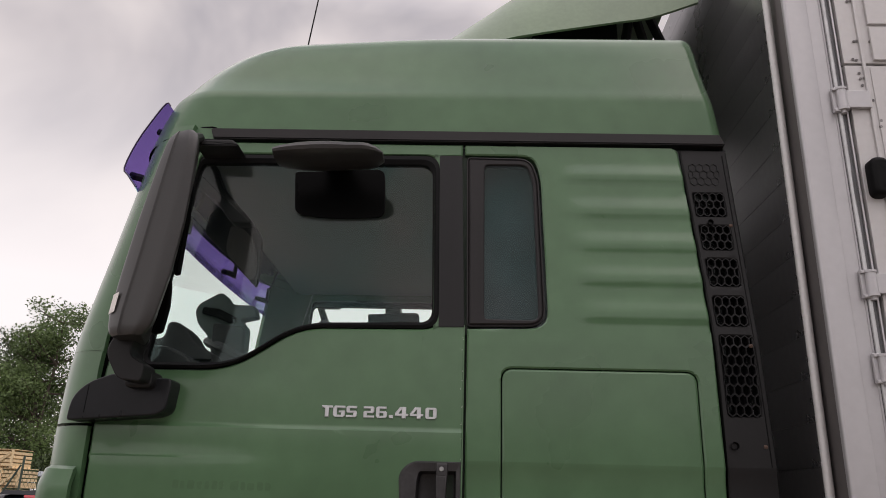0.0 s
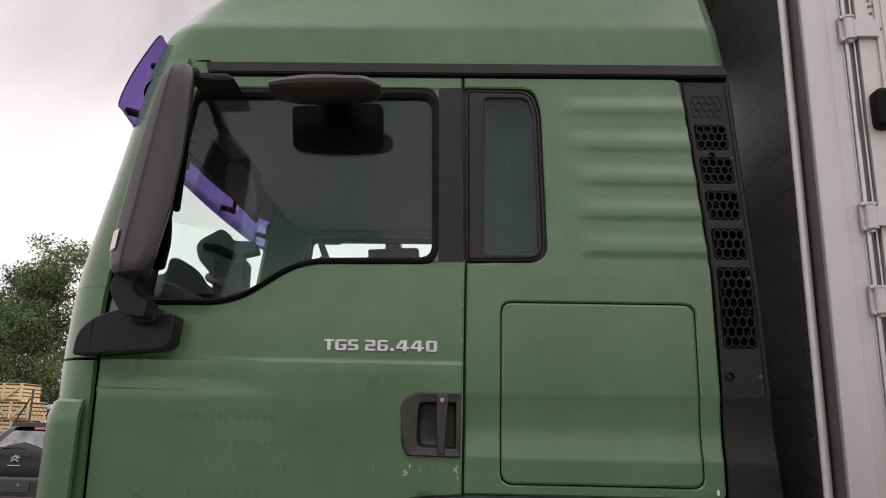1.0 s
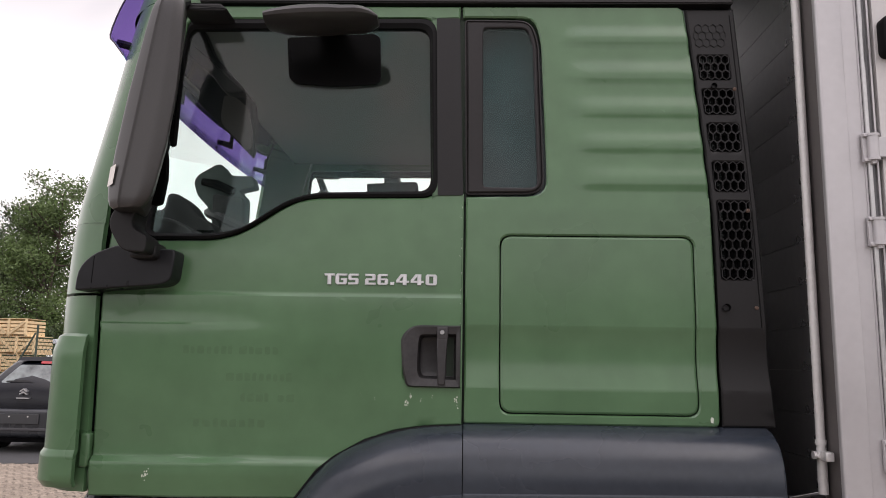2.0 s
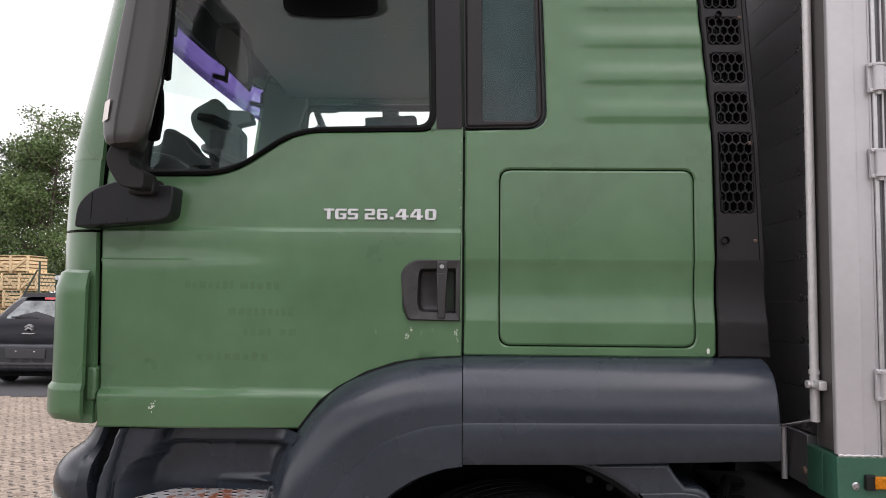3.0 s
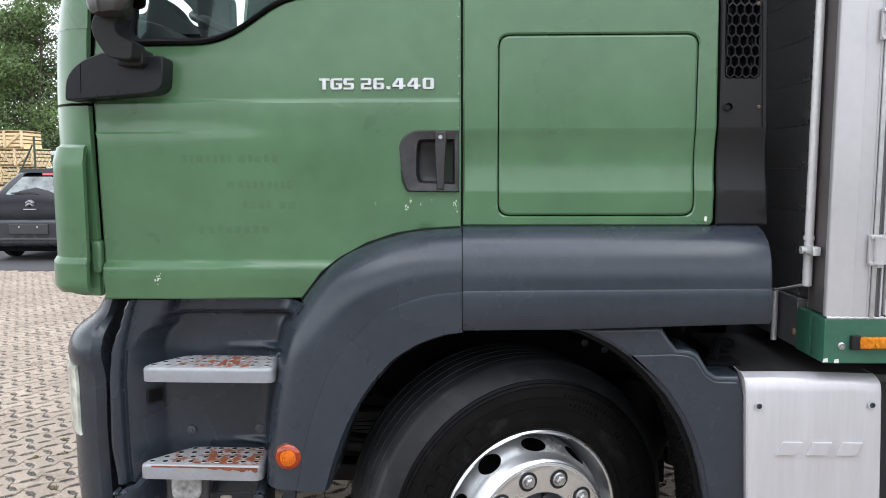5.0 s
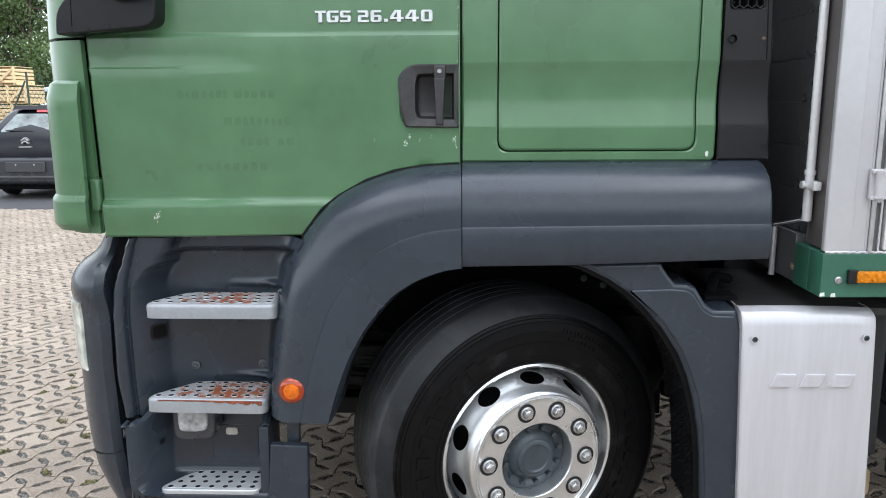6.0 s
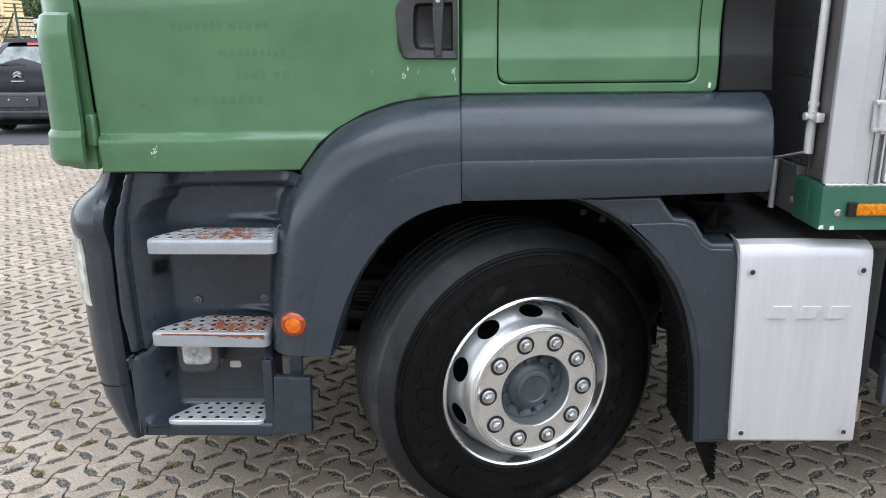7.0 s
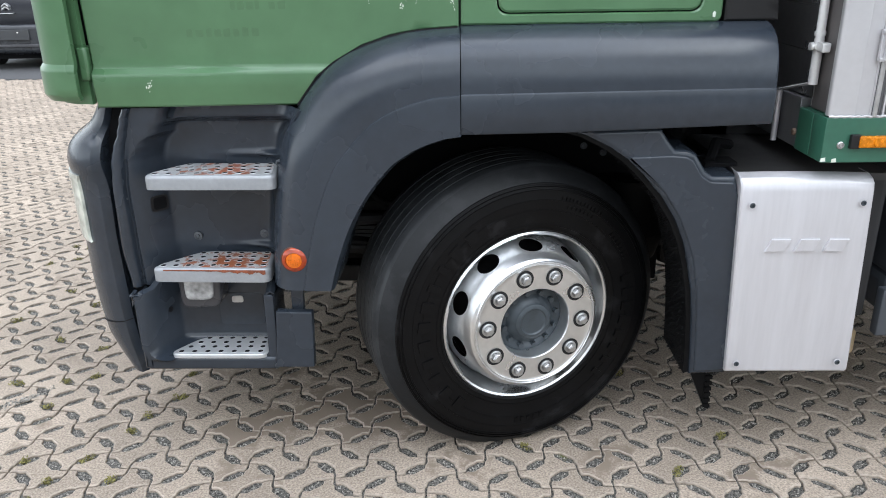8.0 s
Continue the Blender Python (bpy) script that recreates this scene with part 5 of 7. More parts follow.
def well_edges(z):
    for a, b in zip(WELL_EDGES, WELL_EDGES[1:]):
        if z <= b[0] or b is WELL_EDGES[-1]:
            t = smoothstep(a[0], b[0], z)
            return [a[i] + (b[i] - a[i]) * t for i in (1, 2, 3)]


def step_well():
    """Recessed entry: lip at the bumper's gap, flared side wall, back wall with a low fold at each step, one moulding."""
    back = []
    for i in range(96):
        z = 0.61 + 0.575 * i / 95
        y = 0.085
        y -= 0.060 * smoothstep(1.125, 1.155, z)
        fold = 0.018 * (math.exp(-((z - 1.024) / 0.008) ** 2) + math.exp(-((z - 0.716) / 0.008) ** 2))
        s2 = 0.105 * smoothstep(1.010, 1.165, z)
        xa = arch_edge(z)
        xl, xr, xf = well_edges(z)
        x1 = max(-0.985 + 0.75 * s2, xf + 0.032)
        x2 = max(-0.948 + 0.45 * s2, x1 + 0.026)
        back.append([(xl, 0.06, z), (xl, -0.012, z), (xl + 0.004, -0.026, z), ((xl + xr) / 2, -0.030, z), (xr - 0.004, -0.027, z), (xr, -0.018, z), (xr + 0.003, -0.003, z), (xr + 0.007, -0.002, z),
                     (xf + 0.006, -0.010, z), (xf + 0.014, -0.007, z), (x1, 0.030, z), (x2, y - 0.014, z), (x2 + 0.008, y - 0.004, z), (x2 + 0.020, y, z),
                     (-0.84, y + 0.003, z), (-0.76, y + 0.003, z), (-0.71, y + 0.002 - 0.35 * fold, z), (xa - 0.080, y - 0.8 * fold, z), (xa - 0.050, y - 0.004 - fold, z), (xa - 0.028, y - 0.018 - fold, z), (xa - 0.010, y - 0.045 - 0.6 * fold, z), (xa + 0.012, y - 0.090, z)])
    return thick(grid_mesh(back), 0.008)


well = part("step_well", step_well(), PLASTIC, truck, "dark grey moulded step well", smooth=60)
for wx, wz in ((-0.869, 0.747), (-0.648, 0.753)):
    part("well_bolt", revolve([(0.015, -0.004), (0.014, 0.002), (0.009, 0.003), (0.0088, 0.001), (0.006, 0.001), (0.005, 0.005), (0.0001, 0.005)], 16, Matrix.Translation((wx, 0.080, wz)) @ Matrix.Rotation(radians(-90), 4, 'Z')), WELL_BOLT, well, "recessed grey bolt")


for ex, ez in ((-0.556, 1.012), (-0.562, 0.688)):
    part("eye_bolt", join(revolve([(0.012, -0.003), (0.012, 0.002), (0.008, 0.004), (0.006, 0.002), (0.0001, 0.002)], 14, Matrix.Translation((ex, -0.006, ez)) @ Matrix.Rotation(radians(-110), 4, 'Z')), rod([(ex, -0.004, ez), (ex - 0.006, -0.022, ez + 0.004)], 0.0035, 6)), WELL_BOLT, well, "small grey eye bolt" if ez > 1 else "")


def wall_plate(u0, u1, z0, z1, r, out):
    """A small plate set on the slanting side wall."""
    bm = slab(rounded([(u0, z0), (u1, z0), (u1, z1), (u0, z1)], r, 4), -out, 0.004)
    for v in bm.verts:
        u, w = v.co.x, v.co.y
        v.co.x, v.co.y = -0.985 + 0.67 * u - 0.74 * w, 0.030 + 0.74 * u + 0.67 * w
    return bm


part("slot", wall_plate(-0.004, 0.056, 0.846, 0.897, 0.014, 0.0015), BLACK_PLASTIC, well)
part("slot", wall_plate(0.004, 0.048, 0.852, 0.891, 0.010, 0.0025), DARK, well)


def tread(z, pts, body_mat, top_mat, label, holes_n, rowsn, th):
    """A pressed step with rounded lip and punched holes in its top plate."""
    def plate(points, radii, z1, z0, bevel):
        outline = rounded(points, radii, 7)
        bm = bmesh.new()
        f = bm.faces.new([bm.verts.new((x, y, z1)) for x, y in outline])
        f.normal_update()
        if f.normal.z < 0:
            f.normal_flip()
        ext = bmesh.ops.extrude_face_region(bm, geom=[f])
        for g in ext["geom"]:
            if isinstance(g, bmesh.types.BMVert):
                g.co.z = z0
        bmesh.ops.recalc_face_normals(bm, faces=bm.faces[:])
        if bevel:
            top = [e for e in bm.edges if all(abs(v.co.z - z1) < 1e-6 for v in e.verts)]
            low_e = [e for e in bm.edges if all(abs(v.co.z - z0) < 1e-6 for v in e.verts)]
            bmesh.ops.bevel(bm, geom=top, offset=bevel, segments=4, profile=0.5, affect='EDGES')
        return bm
    s = part("step", plate(pts, [0.055, 0.034, 0.02, 0.05], z, z - th * 0.88, 0.013 if th > 0.02 else 0.005), body_mat, well, label)
    (x0, y0), (x1, y1), (x2, y2), (x3, y3) = pts
    d = 0.013
    part("tread_plate", plate([(x0 + d * 1.6, y0 + d), (x1 - d, y1 + d), (x2 - d, y2 - d * 0.3), (x3 + d, y3 - d * 0.3)], [0.035, 0.02, 0.015, 0.04], z + 0.0008, z - 0.004, 0), top_mat, s, smooth=0)
    for r in range(rowsn):
        v = (r + 0.62) / (rowsn + 0.15)
        a, b = x0 + (x3 - x0) * v + 0.012, x1 + (x2 - x1) * v - 0.006
        n = max(5, round((b - a) / 0.0415))
        for c in range(n):
            u = (c + 0.5) / n
            x, y = a + (b - a) * u, y0 + (y3 - y0) * v
            m = Matrix.Translation((x, y, z + 0.0008)) @ Matrix.Rotation(radians(-90), 4, 'Y')
            piece("tread_ring", RING_ME[top_mat.name], s, m)
            piece("tread_hole", HOLE_ME, s, m)
    return s


RING_ME = {m.name: mesh_of("tread_ring", revolve([(0.0108, -0.0002), (0.0098, 0.0008), (0.0086, 0.0009), (0.0080, 0.0002)], 14, Matrix.Identity(4)), TREADPLATE, 30) for m in (TREADPLATE, RUSTY, VERY_RUSTY)}
# black discs laid on the plate stand in for the dark holes
HOLE_ME = mesh_of("tread_hole", revolve([(0.0086, 0.0006), (0.0001, 0.0005)], 12, Matrix.Identity(4)), DARK, 0)
tread(0.996, [(-0.973, -0.080), (-0.552, -0.088), (-0.572, 0.060), (-0.875, 0.070)], STEP_LIP, RUSTY, "silver entry step with rusty tread", 9, 4, 0.051)
low_step = tread(0.697, [(-0.992, -0.080), (-0.595, -0.092), (-0.612, 0.060), (-0.865, 0.070)], STEP_LIP, VERY_RUSTY, "silver entry step, heavily rusted", 9, 4, 0.052)
tread(0.393, [(-0.972, -0.081), (-0.634, -0.083), (-0.640, 0.050), (-0.880, 0.050)], TREADPLATE, TREADPLATE, "silver punched bottom step", 8, 4, 0.017)
# rust eating into the front lip of the second step
rng = random.Random(31)
edge = [(-0.935 + 0.325 * k / 84, 0.6895 - (0.0012 + 0.011 * smoothstep(0.35, 0.95, k / 84)) * (0.6 + 0.25 * math.sin(k * 0.55) + rng.uniform(-0.15, 0.2))) for k in range(85)]
bm = bmesh.new()
top_v = [bm.verts.new((x, -0.0835 - 0.012 * (x + 0.992) / 0.397 + 0.0030, 0.6930)) for x, z in edge]
mid_v = [bm.verts.new((x, -0.0812 - 0.012 * (x + 0.992) / 0.397, 0.6898)) for x, z in edge]
low_v = [bm.verts.new((x, -0.0812 - 0.012 * (x + 0.992) / 0.397, z)) for x, z in edge]
for p, q in ((top_v, mid_v), (mid_v, low_v)):
    for k in range(84):
        bm.faces.new((p[k], p[k + 1], q[k + 1], q[k]))
part("rust_edge", thick(bm, 0.0006), RUST, low_step, "rusty front edge")


# bottom tray of the steps
def tray():
    path = [(-1.045, -0.040), (-1.044, -0.070), (-1.036, -0.082), (-1.024, -0.083), (-1.015, -0.074), (-0.995, -0.035), (-0.955, 0.035), (-0.940, 0.054), (-0.915, 0.062), (-0.78, 0.063), (-0.66, 0.062), (-0.640, 0.056), (-0.628, 0.040), (-0.620, -0.070)]
    ctr = Vector((-0.80, -0.08))
    rows = []
    for z, d in ((0.372, 0.075), (0.374, 0.040), (0.380, 0.018), (0.392, 0.006), (0.410, 0.0), (0.50, 0.0), (0.590, 0.0), (0.603, -0.003), (0.607, -0.012), (0.600, -0.020)):
        row = []
        for k, (x, y) in enumerate(path):
            v = (ctr - Vector((x, y))).normalized() * d
            up = 0.058 * smoothstep(0.41, 0.60, z) * smoothstep(-0.01, 0.05, y)
            row.append((x + v.x, y + v.y, z + up))
        rows.append(row)
    return thick(grid_mesh(rows), 0.006)


low = part("step_box", tray(), PLASTIC, truck, "dark grey bottom step tray", smooth=50)
part("step_box", mirrored(tray()), PLASTIC, truck, smooth=50)
part("step_well", mirrored(step_well()), PLASTIC, truck, smooth=60)
part("tray_wall", slab(rounded([(-0.634, 0.345), (-0.602, 0.345), (-0.600, 0.600), (-0.632, 0.600)], 0.006, 2), -0.072, 0.066, 0.005), PLASTIC, low)
part("tray_floor", box((-1.012, -0.07, 0.350), (-0.625, 0.058, 0.3735), 0.004), PLASTIC, low)
part("front_lip", box((-1.040, -0.079, 0.333), (-0.60, -0.02, 0.380), 0.012, 3), PLASTIC, low)
part("tray_side", slab(rounded([(-1.046, 0.338), (-1.010, 0.338), (-1.012, 0.40), (-1.018, 0.598), (-1.046, 0.600)], 0.008, 3), -0.080, 0.05, 0.01, 3), PLASTIC, low)
part("tray_block", slab(rounded([(-0.618, 0.345), (-0.482, 0.345), (-0.476, 0.545), (-0.594, 0.548), (-0.602, 0.42)], 0.006, 2), -0.085, -0.060, 0.006), PLASTIC, low)
part("cover_groove", slab(rounded([(-0.826, 0.430), (-0.664, 0.430), (-0.664, 0.556), (-0.826, 0.556)], 0.022, 5), 0.0585, 0.066), DARK, low, smooth=0)
part("cover_plate", slab(rounded([(-0.8225, 0.4335), (-0.6675, 0.4335), (-0.6675, 0.5525), (-0.8225, 0.5525)], 0.020, 5), 0.0545, 0.066, 0.003), PLASTIC, low)
part("emblem", slab(rounded([(-0.775, 0.518), (-0.735, 0.518), (-0.737, 0.542), (-0.773, 0.542)], 0.008, 3), 0.0515, 0.06), STEEL, low)
part("round_hole", revolve([(0.0100, 0.004), (0.0001, 0.0038)], 14, Matrix.Translation((-0.966, -0.003, 0.520)) @ Matrix.Rotation(radians(-30), 4, 'Z')), DARK, low, smooth=0)
fl = part("step_lamp", slab(rounded([(-0.912, 0.535), (-0.782, 0.540), (-0.775, 0.655), (-0.915, 0.655)], [0.030, 0.030, 0.01, 0.01], 5), -0.035, 0.05, 0.010, 3), surface("lamp_frame", (0.045, 0.045, 0.05), rough=0.3, vary=0.2), truck, "frosted lamp under the step")
part("lens", slab(rounded([(-0.893, 0.567), (-0.802, 0.570), (-0.797, 0.655), (-0.895, 0.655)], [0.022, 0.022, 0.008, 0.008], 5), -0.046, -0.02, 0.010, 3), surface("frosted_lens", (0.34, 0.34, 0.34), rough=0.25, vary=0.6, scale=30, bump=0.8, bscale=45, coat=0.4), fl, "frosted lens")
part("support_strut", box((-0.548, -0.05, 0.50), (-0.508, -0.03, 0.66), 0.004), PLASTIC, low)
# amber side lamp on the arch
am = part("side_marker", revolve([(0.042, -0.012), (0.042, 0.001), (0.039, 0.003), (0.0355, 0.001)], 28, Matrix.Translation((-0.506, -0.131, 0.744)) @ Matrix.Rotation(radians(-90), 4, 'Z')), surface("amber_ring", (0.07, 0.016, 0.004), rough=0.3), truck, "round amber side lamp")
part("lens_rim", revolve([(0.0395, 0.000), (0.0375, 0.006), (0.0320, 0.0105), (0.0255, 0.0125), (0.0240, 0.0100)], 32, Matrix.Translation((-0.506, -0.131, 0.744)) @ Matrix.Rotation(radians(-90), 4, 'Z')), surface("deep_amber", (0.30, 0.030, 0.0006), rough=0.16, vary=0.3, scale=60, coat=0.6), am, "deep orange lens rim")
part("lens", revolve([(0.0250, 0.0080), (0.0240, 0.0112), (0.012, 0.0135), (0.0001, 0.0145)], 32, Matrix.Translation((-0.506, -0.131, 0.744)) @ Matrix.Rotation(radians(-90), 4, 'Z')), AMBER, am, "ribbed amber lens")
part("lens_rib", join(*[box((-0.5240 + 0.0066 * k, -0.1462, 0.728 + 0.006 * abs(k - 2.5) / 2.5), (-0.5215 + 0.0066 * k, -0.139, 0.748)) for k in range(6)]), AMBER, am, smooth=0)


# ---------------------------------------------------------------- bumper corner and headlamp
def bumper(x_right, tab):
    rows = []
    zs = [t[0] for t in tab]
    for i in range(65):
        z = zs[0] + (zs[-1] - zs[0]) * i / 64
        for a, b in zip(tab, tab[1:]):
            if z <= b[0] + 1e-9:
                t = (z - a[0]) / (b[0] - a[0])
                xr, xl = a[1] + (b[1] - a[1]) * t, a[2] + (b[2] - a[2]) * t
                break
        yoff = 0.045 * smoothstep(1.065, 1.14, z) - 0.018 * math.exp(-((z - 1.02) / 0.05) ** 2)
        row = [(xr + 0.004, 0.08, z), (xr, 0.0 + yoff, z)]
        for k in range(1, 17):
            a = k / 16 * math.pi / 2
            row.append((xr - (xr - xl + 0.03) * math.sin(a) ** 0.9, -0.018 + yoff + 0.34 * (1 - math.cos(a)), z))
        row.append((xl - 0.05, MID, z))
        rows.append(row)
    return rows


BUMP = [(0.290, -1.072, -1.165), (0.35, -1.077, -1.215), (0.41, -1.086, -1.248), (0.50, -1.095, -1.262), (0.60, -1.098, -1.272), (0.78, -1.103, -1.272), (0.93, -1.099, -1.276), (1.015, -1.104, -1.272), (1.055, -1.101, -1.262), (1.085, -1.097, -1.238), (1.115, -1.090, -1.196), (1.15, -1.077, -1.165), (1.188, -1.066, -1.140)]


def bumper_half():
    return thick(grid_mesh(bumper(0, BUMP)), 0.012)


bp = part("bumper", join(bumper_half(), mirrored(bumper_half())), PLASTIC, truck, "dark grey plastic bumper", smooth=45)


def on_bumper(z0, z1, k0, k1, out, n=10):
    rows = bumper(0, BUMP)
    zs = [r[0][2] for r in rows]
    sel = []
    for r in rows:
        if z0 <= r[0][2] <= z1:
            e = 0.0 if (r[0][2] - z0 > 0.02 and z1 - r[0][2] > 0.02) else 0.006
            sel.append([(p[0] - out + e, p[1] - 0.4 * out, p[2]) for p in r[k0:k1]])
    return thick(grid_mesh(sel), 0.012)


hl = part("headlamp", on_bumper(0.745, 0.985, 5, 16, 0.010), CLEAR_LENS, truck, "clear headlamp wrapping the bumper corner")
part("fog_lamp", on_bumper(0.55, 0.68, 12, 16, 0.008), CLEAR_LENS, truck, "small clear lamp low in the bumper")
part("shut_strip", box((-1.112, 0.047, 0.34), (-0.99, 0.06, 1.19)), DARK, bp, smooth=0)
part("bumper_seam", thick(grid_mesh([[(p[0] - 0.0008, p[1] - 0.0008, p[2] + dz - 0.004 * k) for k, p in enumerate(r[1:9])] for r, dz in [(bumper(0, BUMP)[14], d) for d in (-0.0015, 0.0015)]]), 0.002), DARK, bp, smooth=0)

# ---------------------------------------------------------------- front wheel, steered out
STEER = radians(21.3)
hub_at = Vector((0.2376, -0.0535, 0.4850))
# local x runs out along the axle
WM = Matrix.Translation(hub_at) @ Matrix.Rotation(STEER - math.pi / 2, 4, 'Z')
wheel = part("wheel", revolve([(0.2955, -0.066), (0.2962, -0.057), (0.2910, -0.053), (0.2850, -0.057), (0.2805, -0.068), (0.2765, -0.092), (0.2715, -0.122), (0.2670, -0.145), (0.2625, -0.17), (0.252, -0.30)], 96, WM), RIM, truck, "silver steel rim on a wide black tyre")


def tyre_profile():
    return [(r - 0.0095 * (1 - smoothstep(0.300, 0.40, r)), w + 0.016 + 0.012 * (1 - smoothstep(0.300, 0.36, r)) - 0.016 * smoothstep(0.43, 0.498, r)) for r, w in [(0.300, -0.100), (0.303, -0.088), (0.312, -0.080), (0.3125, -0.0775), (0.3155, -0.0765), (0.316, -0.0785), (0.326, -0.074), (0.3265, -0.0715), (0.3300, -0.0705), (0.3305, -0.0722), (0.345, -0.068), (0.370, -0.063), (0.3703, -0.0615), (0.3725, -0.0615), (0.3728, -0.0629), (0.400, -0.0615), (0.4005, -0.0600), (0.403, -0.0600), (0.4035, -0.0615), (0.430, -0.064), (0.4305, -0.0615), (0.434, -0.0615), (0.4345, -0.0660), (0.4400, -0.0672), (0.4405, -0.0630), (0.4440, -0.0630), (0.4445, -0.0690), (0.450, -0.0700), (0.4505, -0.0655), (0.454, -0.0655), (0.4545, -0.0700), (0.466, -0.073), (0.478, -0.080), (0.490, -0.088), (0.498, -0.097)]]


def tread_profile():
    p = [(0.498, -0.097), (0.503, -0.104), (0.506, -0.112)]
    for g in (0.145, 0.190, 0.235, 0.280, 0.325):
        p += [(0.5085, -g + 0.0032), (0.5075, -g + 0.0022), (0.499, -g + 0.0016), (0.499, -g - 0.0016), (0.5075, -g - 0.0022), (0.5085, -g - 0.0032)]
    return p + [(0.506, -0.352), (0.498, -0.366), (0.45, -0.39), (0.32, -0.38)]


def squashed(bm):
    for v in bm.verts:
        if v.co.z < 0.004:
            v.co.z = 0.004
    return bm


part("tyre", squashed(revolve([p for p in tyre_profile() if p[0] < 0.4546], 120, WM)), TYRE, wheel, "worn black truck tyre sidewall", smooth=25)
part("shoulder", squashed(revolve([p for p in tyre_profile() if p[0] > 0.4542], 120, WM)), SHOULDER, wheel, "scuffed tyre shoulder", smooth=25)
part("tread", squashed(revolve(tyre_profile()[-1:] + tread_profile()[1:], 120, WM)), TREAD, wheel, "worn ribbed tread", smooth=25)


def sidewall_bars():
    """Raised lettering on the sidewall, as plain bars."""
    bms = []
    rng = random.Random(2)
    for a0, a1, n, r0, r1 in ((118, 232, 11, 0.345, 0.385), (-48, 18, 8, 0.350, 0.388), (52, 76, 12, 0.405, 0.416), (55, 72, 7, 0.382, 0.392), (24, 42, 7, 0.378, 0.390), (262, 280, 5, 0.372, 0.388)):
        for k in range(n):
            a = radians(a0 + (a1 - a0) * (k + 0.5) / n)
            da = radians((a1 - a0) / n * rng.uniform(0.16, 0.30))
            bm = bmesh.new()
            lv = []
            for w in (-0.0530, -0.0425):
                lv.append([bm.verts.new(WM @ Vector((w, r * math.cos(t), r * math.sin(t)))) for r, t in ((r0, a - da), (r1, a - da), (r1, a + da), (r0, a + da))])
            for i in range(4):
                bm.faces.new((lv[0][i], lv[0][(i + 1) % 4], lv[1][(i + 1) % 4], lv[1][i]))
            bm.faces.new(lv[1])
            bmesh.ops.recalc_face_normals(bm, faces=bm.faces[:])
            bms.append(bm)
    return join(*bms)


tagged(part("sidewall_bar", sidewall_bars(), TYRE, wheel, smooth=0), kind="stuff")


def disc():
    """Dished disc with ten oval hand holes."""
    prof = spline([(0.2640, -0.150), (0.2610, -0.128), (0.2570, -0.102), (0.2520, -0.078), (0.2460, -0.056), (0.2385, -0.035), (0.2300, -0.018), (0.2235, -0.006), (0.2175, -0.001)], 3)
    prof = list(prof) + [(0.2150, 0.0008), (0.2138, 0.0032), (0.2118, 0.0036), (0.2102, 0.0022), (0.2092, -0.0008), (0.2078, -0.0008), (0.2066, 0.0018), (0.2050, 0.0022), (0.2036, 0.0008), (0.2026, 0.0), (0.190, 0.0), (0.150, 0.0), (0.1230, 0.0), (0.1205, -0.003), (0.1195, -0.012), (0.1190, -0.06)]
    segs, n = 160, len(prof)
    bm = bmesh.new()
    hc, hr = 10.5, 4.6    # hole's middle and half height, in steps of the profile
    P = [[None] * n for _ in range(segs)]
    inside = [[False] * n for _ in range(segs)]
    pitch = segs / 10
    for i in range(segs):
        for k in range(n):
            P[i][k] = [i, k]
            u = ((i + pitch / 2) % pitch - pitch / 2) / 4.0
            v = (k - hc) / hr
            d = math.hypot(u, v)
            if d < 0.86:
                inside[i][k] = True
            elif d < 1.25:
                P[i][k] = [i + u * 4.0 * (1 / d - 1), k + v * hr * (1 / d - 1)]

    def at(i, k):
        k = min(max(k, 0), n - 1)
        j = min(int(k), n - 2)
        t = k - j
        r, w = [prof[j][q] + (prof[j + 1][q] - prof[j][q]) * t for q in (0, 1)]
        a = 2 * math.pi * (i / segs) + 0.280
        return WM @ Vector((w, r * math.cos(a), r * math.sin(a)))
    V = [[None if inside[i][k] else bm.verts.new(at(*P[i][k])) for k in range(n)] for i in range(segs)]
    for i in range(segs):
        for k in range(n - 1):
            q = [V[i][k], V[i][k + 1], V[(i + 1) % segs][k + 1], V[(i + 1) % segs][k]]
            if None not in q:
                bm.faces.new(q)
    bmesh.ops.recalc_face_normals(bm, faces=bm.faces[:])
    return bm


part("disc", disc(), RIM, wheel, "silver dished wheel disc", smooth=50)
part("brake_drum", revolve([(0.24, -0.16), (0.24, -0.30), (0.0001, -0.30)], 40, WM), CHASSIS, wheel)
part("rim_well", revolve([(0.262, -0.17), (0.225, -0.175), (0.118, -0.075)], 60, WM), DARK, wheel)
hubp = part("hub", revolve([(0.1195, -0.055), (0.112, -0.050), (0.085, -0.048), (0.078, -0.040), (0.070, -0.030), (0.064, -0.026), (0.060, -0.018), (0.054, -0.015), (0.046, -0.014), (0.042, -0.018), (0.036, -0.019), (0.0001, -0.017)], 48, WM), HUB, wheel, "dark grey hub cover")
bolt_me = mesh_of("hub_bolt", join(rod([(-0.004, 0, 0), (0.012, 0, 0)], 0.009, 6)), HUB, 30)
for k in range(12):
    a = 2 * math.pi * (k + 0.3) / 12
    piece("hub_bolt", bolt_me, hubp, WM @ Matrix.Translation((-0.044, 0.094 * math.cos(a), 0.094 * math.sin(a))))


